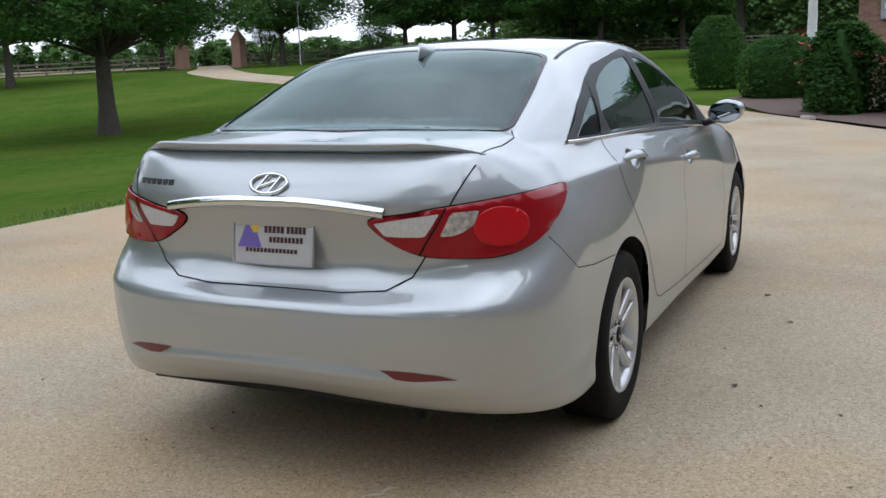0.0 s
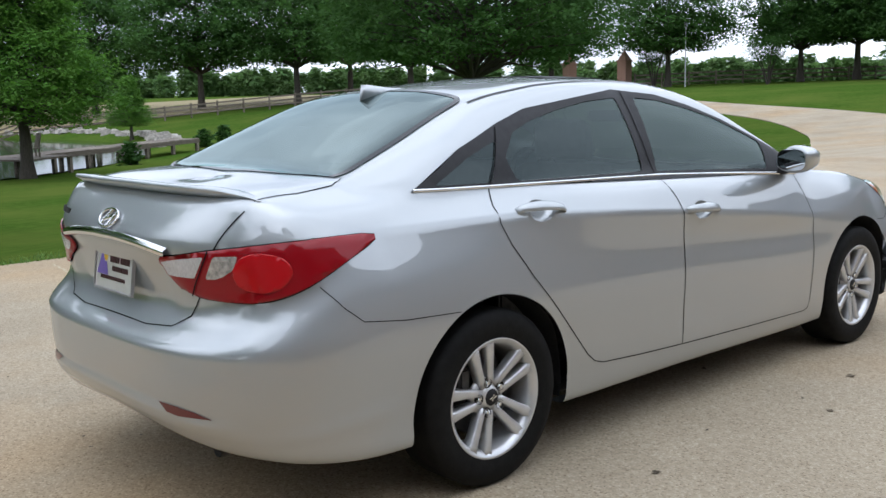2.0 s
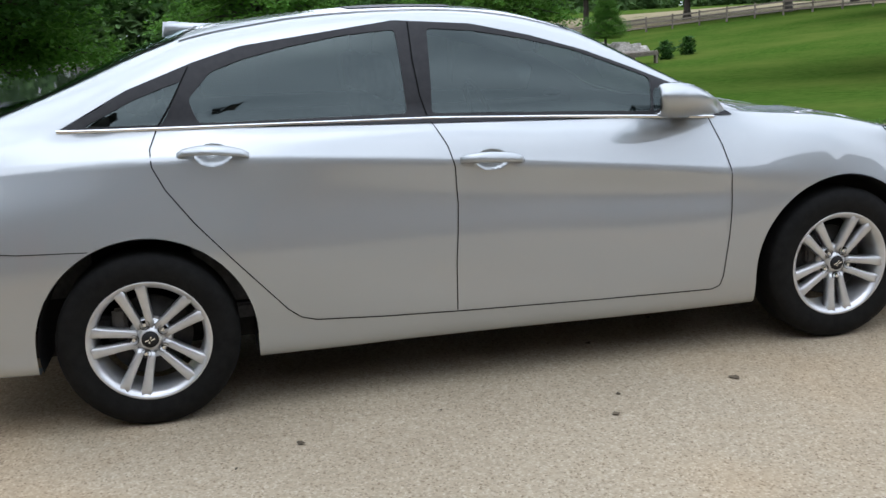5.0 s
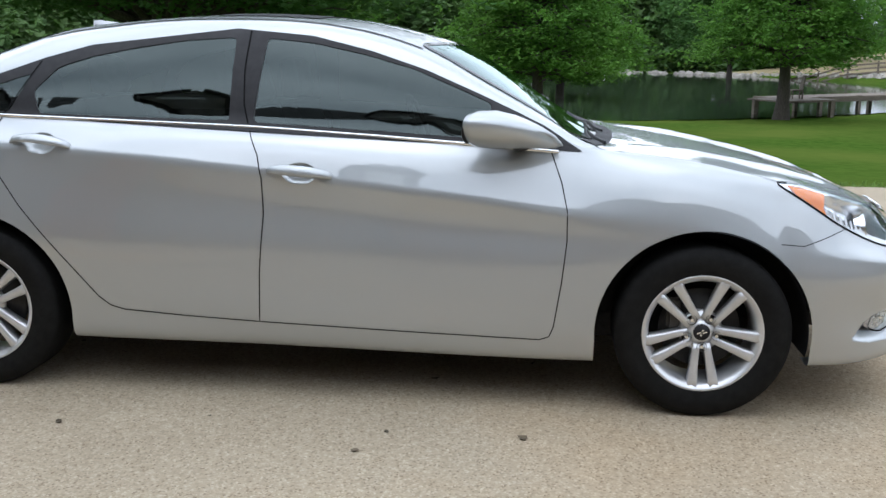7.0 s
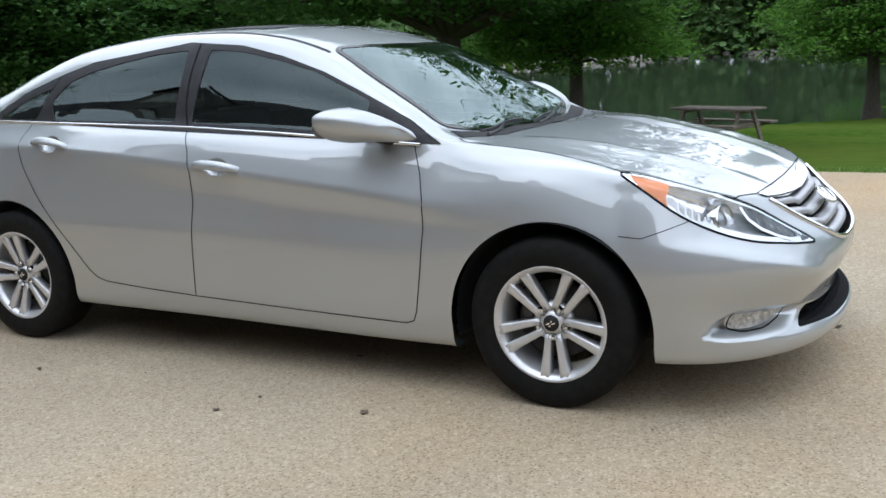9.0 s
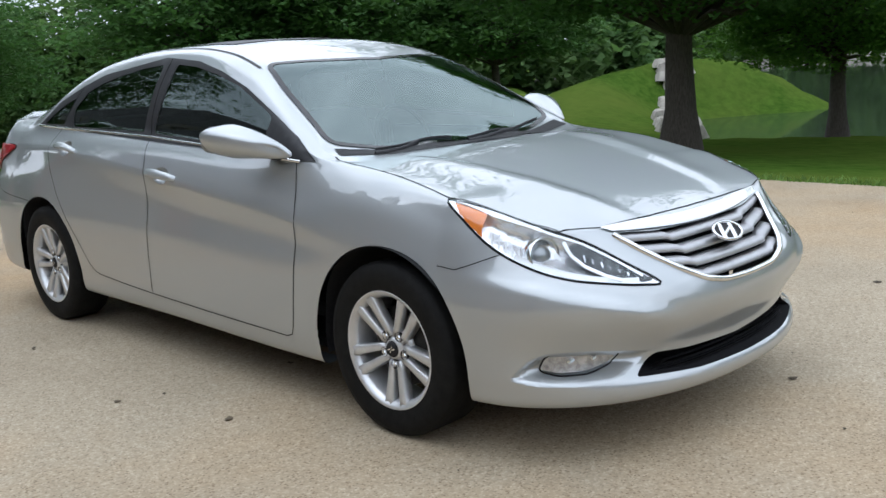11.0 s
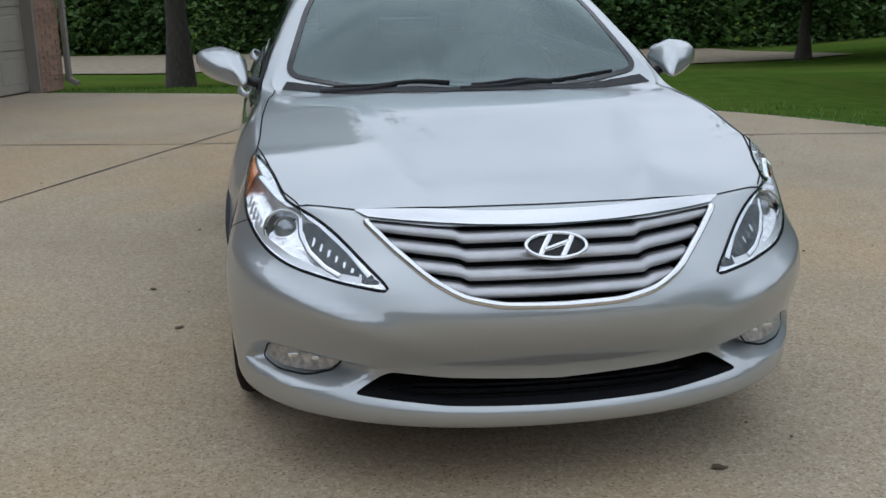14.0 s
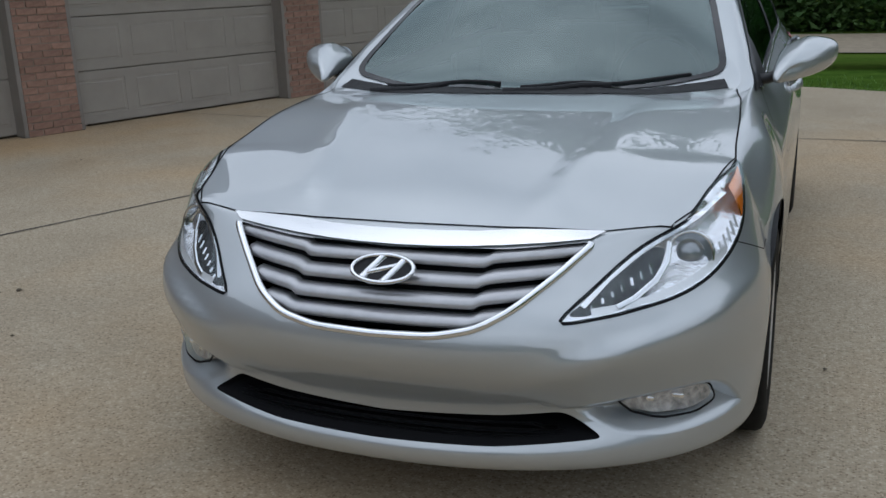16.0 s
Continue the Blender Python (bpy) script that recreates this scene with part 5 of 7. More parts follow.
def ribbon(pts, d, width, off=0.0015, rise=0.0, closed=False, step=0.02, nearest=False):
    """A narrow strip laid on the shell along the points; rise rounds its middle."""
    pts = [Vector(p) for p in pts]
    if closed:
        pts = pts + [pts[0]]
    fine = []
    for a, b in zip(pts, pts[1:]):
        k = max(1, int((b - a).length / step))
        fine += [a.lerp(b, i / k) for i in range(k)]
    fine.append(pts[-1])
    hits = [cast(p, d) for p in fine]
    bm = bmesh.new()
    rows = []
    n = len(hits)
    for i, (p, nor) in enumerate(hits):
        if closed:
            t = hits[(i + 1) % (n - 1)][0] - hits[(i - 1) % (n - 1)][0]
        else:
            t = hits[min(i + 1, n - 1)][0] - hits[max(i - 1, 0)][0]
        s = t.cross(nor).normalized() * width / 2
        cols = [p + s + nor * off * 0.3, p + s * 0.55 + nor * (off + rise * 0.8), p - s * 0.55 + nor * (off + rise * 0.8), p - s + nor * off * 0.3] if rise else [p + s + nor * off, p - s + nor * off]
        rows.append([bm.verts.new(c) for c in cols])
    for a, b in zip(rows, rows[1:]):
        for i in range(len(a) - 1):
            bm.faces.new((a[i], a[i + 1], b[i + 1], b[i]))
    bm.normal_update()
    if sum(f.normal.dot(hits[0][1]) for f in bm.faces) < 0:
        bmesh.ops.reverse_faces(bm, faces=bm.faces[:])
    return bm


def cut(pts, d, reach=0.08):
    """Splits the shell's faces along an outline seen along d, and returns the faces inside it."""
    d = Vector(d).normalized()
    u, v = basis(d)
    flat = flat2(pts, d)
    xs, ys = [p[0] for p in flat], [p[1] for p in flat]

    def near():
        out = []
        for f in SHELL.faces:
            c = f.calc_center_median()
            a, b = c.dot(u), c.dot(v)
            if min(xs) - reach < a < max(xs) + reach and min(ys) - reach < b < max(ys) + reach and f.normal.dot(d) < 0.12:
                out.append(f)
        return out

    def bounds(f):
        q = [(w.co.dot(u), w.co.dot(v)) for w in f.verts]
        return min(p[0] for p in q), max(p[0] for p in q), min(p[1] for p in q), max(p[1] for p in q)

    n = len(flat)

    def split(some):
        boxes = {f: bounds(f) for f in some}
        for i in range(n):
            a, b = Vector(flat[i]), Vector(flat[(i + 1) % n])
            if (b - a).length < 1e-5:
                continue
            x0, x1, y0, y1 = min(a.x, b.x) - 0.012, max(a.x, b.x) + 0.012, min(a.y, b.y) - 0.012, max(a.y, b.y) + 0.012
            local = [f for f, q in boxes.items() if q[1] > x0 and q[0] < x1 and q[3] > y0 and q[2] < y1]
            if not local:
                continue
            nrm2 = Vector((-(b - a).y, (b - a).x)).normalized()
            for f in local:
                del boxes[f]
            geom = local + list({e for f in local for e in f.edges}) + list({w for f in local for w in f.verts})
            ret = bmesh.ops.bisect_plane(SHELL, geom=geom, plane_co=u * a.x + v * a.y, plane_no=u * nrm2.x + v * nrm2.y, dist=1e-5)
            for g in ret["geom"]:
                if isinstance(g, bmesh.types.BMFace) and g.is_valid:
                    boxes[g] = bounds(g)

    split(near())
    SHELL.normal_update()
    found = []
    for f in near():
        c = f.calc_center_median()
        if inside(flat, c.dot(u), c.dot(v)):
            found.append(f)
    return found


def both(pts, d):
    return ((pts, Vector(d)), ([flip(p) for p in pts], flip(d)))


SIDE, FRONT, REAR, TOP = DIRS["side"], DIRS["front"], DIRS["rear"], DIRS["top"]

# outlines
GLASS_F = soft_corners(side_pts([(1.10, 1.055), (1.60, 1.03), (1.985, 1.008), (2.0, 1.135), (1.90, 1.178), (1.7, 1.258), (1.5, 1.312), (1.3, 1.352), (1.125, 1.368)]), 0.02)
GLASS_R = soft_corners(side_pts([(0.245, 1.075), (1.005, 1.06), (1.0, 1.37), (0.8, 1.357), (0.6, 1.327), (0.42, 1.29), (0.30, 1.25), (0.215, 1.16)]), 0.02)
GLASS_Q = soft_corners(side_pts([(-0.15, 1.085), (0.12, 1.078), (0.2, 1.225), (0.13, 1.205), (0.02, 1.165)]), 0.02)
DLO = soft_corners(side_pts([(-0.235, 1.078), (0.1, 1.07), (0.6, 1.056), (1.1, 1.042), (1.6, 1.015), (2.0, 0.99), (2.34, 0.967), (2.2, 1.055), (2.1, 1.103), (1.96, 1.165), (1.75, 1.252), (1.53, 1.322), (1.3, 1.376), (1.0, 1.402), (0.66, 1.36), (0.42, 1.335), (0.24, 1.285), (0.0, 1.2), (-0.1, 1.142)]), 0.012)
SCREEN = soft_corners(top_pts([(0, 2.41), (0.25, 2.40), (0.48, 2.36), (0.685, 2.285), (0.6, 1.9), (0.535, 1.71), (0.3, 1.79), (0, 1.83), (-0.3, 1.79), (-0.535, 1.71), (-0.6, 1.9), (-0.685, 2.285), (-0.48, 2.36), (-0.25, 2.40)]), 0.05)
BACKLIGHT = soft_corners(top_pts([(0, -0.525), (0.3, -0.51), (0.605, -0.44), (0.57, -0.1), (0.525, 0.2), (0.3, 0.24), (0, 0.255), (-0.3, 0.24), (-0.525, 0.2), (-0.57, -0.1), (-0.605, -0.44), (-0.3, -0.51)]), 0.05)


def arc(cy, cz, r, a0, a1, n=28):
    return [(cy + r * math.cos(radians(a)), cz + r * math.sin(radians(a))) for a in np.linspace(a0, a1, n)]


ARCH_R = side_pts([(0.385, 0.12)] + arc(0.0, 0.315, 0.385, -5, 185, 40) + [(-0.39, 0.12)])
ARCH_F = side_pts([(3.18, 0.12)] + arc(2.79, 0.315, 0.39, -5, 185, 40) + [(2.40, 0.12)])
FDOOR = side_pts([(1.08, 1.045), (1.135, 0.94), (1.155, 0.86), (1.16, 0.72), (1.142, 0.5), (1.137, 0.308), (1.7, 0.291), (2.2, 0.279), (2.235, 0.292), (2.25, 0.33), (2.275, 0.5), (2.29, 0.65), (2.288, 0.76), (2.265, 0.86), (2.22, 0.978), (1.8, 1.003), (1.4, 1.027)])
RDOOR = side_pts([(0.1, 1.068), (0.07, 1.0), (0.072, 0.94), (0.11, 0.86), (0.2, 0.735), (0.35, 0.56), (0.5, 0.387), (0.545, 0.352), (0.6, 0.336), (0.85, 0.32), (1.137, 0.308), (1.142, 0.5), (1.16, 0.72), (1.155, 0.86), (1.135, 0.94), (1.08, 1.045), (0.6, 1.057)])
HOOD = top_pts([(0, 3.47), (0.3, 3.465), (0.52, 3.455), (0.606, 3.446), (0.684, 3.322), (0.742, 3.17), (0.776, 3.05), (0.78, 2.95), (0.774, 2.75), (0.757, 2.5), (0.735, 2.385), (0.5, 2.44), (0.25, 2.475), (0, 2.485), (-0.25, 2.475), (-0.5, 2.44), (-0.735, 2.385), (-0.757, 2.5), (-0.774, 2.75), (-0.78, 2.95), (-0.776, 3.05), (-0.742, 3.17), (-0.684, 3.322), (-0.606, 3.446), (-0.52, 3.455), (-0.3, 3.465)])
GRILLE = soft_corners(front_pts([(0, 0.552), (0.16, 0.556), (0.26, 0.575), (0.34, 0.615), (0.42, 0.675), (0.505, 0.748), (0.3, 0.728), (0, 0.72), (-0.3, 0.728), (-0.505, 0.748), (-0.42, 0.675), (-0.34, 0.615), (-0.26, 0.575), (-0.16, 0.556)]), 0.03)
INTAKE = soft_corners(front_pts([(0, 0.274), (0.3, 0.277), (0.55, 0.292), (0.45, 0.353), (0.3, 0.338), (0, 0.325), (-0.3, 0.338), (-0.45, 0.353), (-0.55, 0.292), (-0.3, 0.277)]), 0.02)
FOG = soft_corners([Vector(p) for p in ((0.848, 3.31, 0.304), (0.812, 3.36, 0.372), (0.769, 3.415, 0.402), (0.655, 3.497, 0.4), (0.553, 3.572, 0.383), (0.478, 3.63, 0.364), (0.53, 3.6, 0.322), (0.59, 3.56, 0.293), (0.686, 3.47, 0.284), (0.786, 3.38, 0.288))], 0.03)
FOG_LENS = soft_corners([Vector(p) for p in ((0.785, 3.389, 0.339), (0.771, 3.409, 0.383), (0.739, 3.441, 0.396), (0.642, 3.508, 0.39), (0.565, 3.563, 0.375), (0.6, 3.549, 0.342), (0.658, 3.503, 0.323), (0.734, 3.431, 0.321))], 0.02)
HEAD = round_poly([Vector(p) for p in ((0.789, 3.035, 0.872), (0.745, 3.17, 0.845), (0.685, 3.33, 0.79), (0.605, 3.455, 0.735), (0.52, 3.54, 0.667), (0.425, 3.61, 0.595), (0.5, 3.58, 0.597), (0.6, 3.53, 0.612), (0.7, 3.46, 0.632), (0.775, 3.37, 0.668), (0.81, 3.24, 0.73), (0.81, 3.12, 0.81))], 4)
TAIL = round_poly([Vector(p) for p in ((0.803, -0.455, 0.957), (0.74, -0.72, 0.96), (0.6, -0.91, 0.94), (0.47, -0.965, 0.918), (0.355, -0.985, 0.897), (0.41, -0.98, 0.838), (0.51, -0.95, 0.79), (0.62, -0.91, 0.78), (0.735, -0.84, 0.782), (0.79, -0.72, 0.815), (0.81, -0.58, 0.88))], 4)
for k, p in zip((3, 4, 5, 6), ((0.652, 3.383, 0.766), (0.692, 3.31, 0.797), (0.745, 3.17, 0.845), (0.789, 3.035, 0.872))):
    on = cast(p, DIRS["fcorner"])[0]
    HOOD[k] = Vector((on.x - 0.004, on.y - 0.002, 1.3))
    HOOD[-k] = flip(HOOD[k])
LID = [Vector(p) for p in ((0, -1, 0.668), (0.25, -1, 0.668), (0.4, -1, 0.68), (0.475, -1, 0.72), (0.52, -1, 0.79), (0.585, -1, 0.92), (0.6, -0.9, 0.95), (0.648, -0.8, 1.055), (0.6, -0.8, 1.2), (0, -0.8, 1.2), (-0.6, -0.8, 1.2), (-0.648, -0.8, 1.055), (-0.6, -0.9, 0.95), (-0.585, -1, 0.92), (-0.52, -1, 0.79), (-0.475, -1, 0.72), (-0.4, -1, 0.68), (-0.25, -1, 0.668))]

HANDLES = [(0.285, 0.967), (1.30, 0.877)]
CUPS = [side_pts([(y + 0.066 * math.cos(a), z + 0.04 * math.sin(a)) for a in np.linspace(0, 2 * math.pi, 20, endpoint=False)]) for y, z in HANDLES]

# cut the openings out of the shell
car = thing("car", "silver metallic four-door sedan parked on the driveway", "car")
for outline, d in ((GLASS_F, SIDE), (GLASS_R, SIDE), (GLASS_Q, SIDE), (ARCH_F, SIDE), (ARCH_R, SIDE), (CUPS[0], SIDE), (CUPS[1], SIDE), (FOG, DIRS["fcorner"]), (HEAD, DIRS["fcorner"])):
    for pts, dd in both(outline, d):
        bmesh.ops.delete(SHELL, geom=cut(pts, dd), context="FACES")
for outline, d in ((SCREEN, TOP), (BACKLIGHT, TOP), (GRILLE, FRONT), (INTAKE, FRONT)):
    bmesh.ops.delete(SHELL, geom=cut(outline, d), context="FACES")
# panels
panels = []
for name, outline, d, mirrored in (("front_door", FDOOR, SIDE, True), ("rear_door", RDOOR, SIDE, True), ("bonnet", HOOD, TOP, False)):
    for pts, dd in both(outline, d)[: 2 if mirrored else 1]:
        panels.append((name, cut(pts, dd)))
mark = {}
for i, (name, fs) in enumerate(panels):
    for f in fs:
        if f.is_valid:
            mark[f] = i + 1
for f in SHELL.faces:
    if f in mark:
        continue
    c = f.calc_center_median()
    if c.y > 3.0 and c.z < 0.66 + 0.35 * max(0, 3.2 - c.y) and (c.y > 3.17 or c.z < 0.66):
        mark[f] = 101
    elif c.y < -0.3 and c.z < 0.68:
        mark[f] = 102
SHELL.verts.index_update()
SHELL.normal_update()
for w in SHELL.verts:
    w.normal_update()
NAMES = {0: "body_shell", 101: "front_bumper", 102: "rear_bumper"}
groups = {}
for f in SHELL.faces:
    groups.setdefault(mark.get(f, 0), []).append(f)
for key, fs in sorted(groups.items()):
    ids, vv, nn, ff = {}, [], [], []
    for f in fs:
        for w in f.verts:
            if w.index not in ids:
                ids[w.index] = len(vv)
                vv.append(w.co.copy())
                nn.append(w.normal.copy())
        ff.append([ids[w.index] for w in f.verts])
    ob = put(NAMES.get(key) or panels[key - 1][0], vv, ff, M_PAINT, car, smooth=True)
    ob.data.normals_split_custom_set_from_vertices([tuple(x) for x in nn])
SHELL.free()

# glass
for name, outline in (("front_door_glass", GLASS_F), ("rear_door_glass", GLASS_R), ("quarter_glass", GLASS_Q)):
    for pts, d in both(outline, SIDE):
        part(name, sheet(pts, d, 0.001, 0.06), M_TINT, car, "dark tinted side glass", True)
part("windscreen", sheet(SCREEN, TOP, 0.002, 0.06), M_SCREEN, car, "green-tinted windscreen glass", True)
part("rear_window", sheet(BACKLIGHT, TOP, 0.002, 0.06), M_REARTINT, car, "dark tinted rear window glass", True)
M_FRIT = material("black_glass_enamel", (0.008, 0.008, 0.009), 0.08)
for outline, w in ((SCREEN, 0.024), (BACKLIGHT, 0.022)):
    part("glass_border", ribbon(outline, TOP, w, 0.004, closed=True), M_FRIT, car, "black ceramic glass border", True)


# black trim round the side glass: whole outline with the panes left out
def trim_sheet(outer, holes, d, off):
    u, v = basis(d)
    bm = sheet(outer, d, off, 0.05)
    h2 = [flat2(h, d) for h in holes]
    for h in h2:
        for (a, b), (c, e) in zip(h, h[1:] + h[:1]):
            nrm = Vector((-(e - b), c - a))
            if nrm.length < 1e-6:
                continue
            nrm.normalize()
            lo_x, hi_x, lo_y, hi_y = min(a, c) - 0.03, max(a, c) + 0.03, min(b, e) - 0.03, max(b, e) + 0.03
            local = []
            for f in bm.faces:
                q = [(w.co.dot(u), w.co.dot(v)) for w in f.verts]
                if max(p[0] for p in q) > lo_x and min(p[0] for p in q) < hi_x and max(p[1] for p in q) > lo_y and min(p[1] for p in q) < hi_y:
                    local.append(f)
            geom = local + list({x for f in local for x in f.edges}) + list({x for f in local for x in f.verts})
            if geom:
                bmesh.ops.bisect_plane(bm, geom=geom, plane_co=u * a + v * b, plane_no=u * nrm.x + v * nrm.y, dist=1e-5)
    dead = []
    for f in bm.faces:
        c = f.calc_center_median()
        if any(inside(h, c.dot(u), c.dot(v)) for h in h2):
            dead.append(f)
    bmesh.ops.delete(bm, geom=dead, context="FACES")
    return bm


for pts, d in both(DLO, SIDE):
    holes = [[flip(p) for p in h] for h in (GLASS_F, GLASS_R, GLASS_Q)] if d.x > 0 else [GLASS_F, GLASS_R, GLASS_Q]
    part("window_trim", trim_sheet(pts, holes, d, 0.004), M_BLACK, car, "satin black window surround", True)

# door and panel gaps
for outline in (FDOOR[1:-2], RDOOR[:16]):
    for pts, d in both(outline, SIDE):
        part("panel_gap", ribbon(pts, d, 0.0042, 0.0012), M_GAP, car)
for pts, d in both(side_pts([(1.08, 1.045), (1.06, 1.12), (1.05, 1.25), (1.055, 1.395)]), SIDE):
    part("panel_gap", ribbon(pts, d, 0.005, 0.006), M_GAP, car)
for pts, d in both(side_pts([(0.1, 1.068), (0.15, 1.14), (0.225, 1.27)]), SIDE):
    part("panel_gap", ribbon(pts, d, 0.005, 0.006), M_GAP, car)
part("panel_gap", ribbon(HOOD[:11], TOP, 0.005, 0.0015), M_GAP, car)
part("panel_gap", ribbon([flip(p) for p in HOOD[:11]], TOP, 0.005, 0.0015), M_GAP, car)
for pts, d in both(side_pts([(3.05, 0.66), (3.13, 0.655), (3.2, 0.68), (3.29, 0.715)]), SIDE):
    part("panel_gap", ribbon(pts, d, 0.003, 0.001), M_GAP, car)
for pts, d in both(side_pts([(-0.17, 0.668), (-0.4, 0.678), (-0.57, 0.70), (-0.63, 0.75), (-0.69, 0.82)]), SIDE):
    part("panel_gap", ribbon(pts, d, 0.003, 0.001), M_GAP, car)
part("panel_gap", ribbon([*LID[0:8]], REAR, 0.005, 0.0015), M_GAP, car)
part("panel_gap", ribbon([flip(p) for p in LID[0:8]], REAR, 0.005, 0.0015), M_GAP, car)
for pts, d in both(top_pts([(0.648, -0.80), (0.66, -0.65), (0.645, -0.5), (0.615, -0.44)]), TOP):
    part("panel_gap", ribbon(pts, d, 0.0042, 0.0012), M_GAP, car)
for pts, d in both(top_pts([(0.56, 0.2), (0.53, 0.6), (0.53, 1.1), (0.55, 1.5), (0.58, 1.72)]), TOP):
    part("roof_ditch_strip", ribbon(pts, d, 0.014, 0.002), M_BLACK, car)
# bright strips along the belt
for pts, d in both(side_pts([(-0.24, 1.074), (0.1, 1.064), (0.6, 1.050), (1.1, 1.036), (1.6, 1.009), (2.0, 0.984), (2.25, 0.967)]), SIDE):
    part("chrome_belt_strip", ribbon(pts, d, 0.014, 0.006, 0.004), M_CHROME, car, "chrome window strip", True)


# ---- lamps, grille, bumpers ----
def loft(rings, closed=True, caps=True):
    """A skin over rings of equal length."""
    bm = bmesh.new()
    vs = [[bm.verts.new(p) for p in r] for r in rings]
    n = len(rings[0])
    for a, b in zip(vs, vs[1:]):
        for i in range(n if closed else n - 1):
            j = (i + 1) % n
            bm.faces.new((a[i], a[j], b[j], b[i]))
    if caps and closed:
        bm.faces.new(vs[0][::-1])
        bm.faces.new(vs[-1])
    bmesh.ops.recalc_face_normals(bm, faces=bm.faces[:])
    return bm


def lathe(profile, n=48, axis_m=None):
    """Turned about x: profile of (x, radius)."""
    rings = [[Vector((x, r * math.cos(2 * math.pi * i / n), r * math.sin(2 * math.pi * i / n))) for i in range(n)] for x, r in profile]
    bm = loft(rings, True, False)
    if axis_m:
        bm.transform(axis_m)
    return bm


def move(bm, m):
    bm.transform(m)
    return bm


def shrink(pts, f):
    c = sum(pts, Vector()) / len(pts)
    return [c + (p - c) * f for p in pts]


FC, RC = DIRS["fcorner"], DIRS["rcorner"]
for sgn in (1, -1):
    s = (lambda p: Vector(p)) if sgn > 0 else flip
    head = [s(p) for p in HEAD]
    d = s(FC)
    lamp = part("headlight", sheet(head, d, 0.0, 0.02, push=0.001, bowl=0.05), M_REFLECT, car, "clear headlight with chrome reflector", True)
    part("lamp_surround", ribbon(head, d, 0.009, 0.001, closed=True), M_GAP, lamp)
    part("lamp_cover", sheet(head, d, 0.003, 0.04), M_COVER, lamp, "clear lamp cover", True)
    part("turn_signal_lens", sheet([s(p) for p in soft_corners([Vector(p) for p in ((0.787, 3.06, 0.866), (0.752, 3.165, 0.835), (0.792, 3.174, 0.787), (0.808, 3.195, 0.752), (0.806, 3.1, 0.822))], 0.01)], d, -0.002, 0.03), M_AMBER, lamp, "amber turn signal lens", True)
    part("inner_bowl", sheet([s(p) for p in soft_corners([Vector(p) for p in ((0.645, 3.412, 0.728), (0.62, 3.425, 0.735), (0.527, 3.522, 0.675), (0.442, 3.6, 0.606), (0.48, 3.59, 0.603), (0.57, 3.534, 0.628), (0.62, 3.489, 0.655), (0.642, 3.443, 0.695))], 0.012)], d, -0.003, 0.02), M_SMOKE, lamp, "smoked inner high-beam bowl", True)
    for k in range(7):
        hit, nor = cast(s(Vector((0.62, 3.462, 0.688)).lerp(Vector((0.495, 3.569, 0.621)), k / 6)), d)
        rot = nor.to_track_quat("Z", "Y").to_matrix().to_4x4() @ Matrix.Rotation(radians(25 + 9 * math.sin(k * 2.3)), 4, "Y")
        h = 0.026 - 0.0022 * k
        part("reflector_facet", move(box_bm([(0, 0, 0, 0.0085, h, 0.004)], 0.0012), Matrix.Translation(hit - nor * 0.004) @ rot), M_CHROME, lamp)
    low = [Vector(p).lerp(Vector((0.66, 3.4, 0.72)), 0.085) for p in ((0.47, 3.585, 0.596), (0.55, 3.555, 0.603), (0.63, 3.51, 0.617), (0.7, 3.46, 0.634), (0.765, 3.39, 0.662), (0.8, 3.3, 0.698))]
    part("lamp_bezel", ribbon([s(p) for p in low], d, 0.03, -0.004, 0.002), M_BEZEL, lamp, "silver lower lamp bezel", True)
    brow = [Vector(p).lerp(Vector((0.66, 3.4, 0.72)), 0.09) for p in ((0.75, 3.165, 0.838), (0.685, 3.33, 0.79), (0.605, 3.455, 0.735), (0.52, 3.54, 0.667), (0.45, 3.59, 0.612))]
    part("lamp_brow", ribbon([s(p) for p in brow], d, 0.014, -0.003, 0.003), M_CHROME, lamp, "chrome upper lamp edge", True)
    part("lamp_divider", ribbon([s(Vector(p)) for p in ((0.655, 3.405, 0.742), (0.652, 3.43, 0.7), (0.632, 3.47, 0.665), (0.59, 3.52, 0.634), (0.55, 3.55, 0.618))], d, 0.014, -0.002, 0.004), M_CHROME, lamp, "chrome divider between the lamp bowls", True)
    for k in range(6):
        hit, nor = cast(s(Vector((0.806, 3.235, 0.752)).lerp(Vector((0.775, 3.35, 0.69)), k / 5)), d)
        rot = nor.to_track_quat("Z", "Y").to_matrix().to_4x4()
        part("reflector_rib", move(box_bm([(0, 0, 0, 0.006, 0.05, 0.006)], 0.002), Matrix.Translation(hit - nor * 0.006) @ rot), M_BEZEL, lamp)
    ctr, nor = cast(s((0.712, 3.372, 0.713)), d)
    aim = s(Vector((0.25, 0.94, 0.2))).normalized()
    m = Matrix.Translation(ctr - nor * 0.03) @ aim.to_track_quat("X", "Z").to_matrix().to_4x4()
    part("projector_ring", lathe([(-0.03, 0.06), (0.004, 0.0605), (0.01, 0.056), (0.003, 0.05), (-0.008, 0.046), (-0.014, 0.037)], 40, m), M_CHROME, lamp, "chrome projector ring", True)
    part("projector_lens", lathe([(-0.016, 0.0375), (-0.006, 0.034), (0.002, 0.024), (0.006, 0.012), (0.007, 0.001)], 32, m), material("projector_glass", (0.3, 0.31, 0.32), 0.06, 0.6, Coat_Weight=1.0) if sgn > 0 else bpy.data.materials["projector_glass"], lamp, "dark glass projector lens", True)

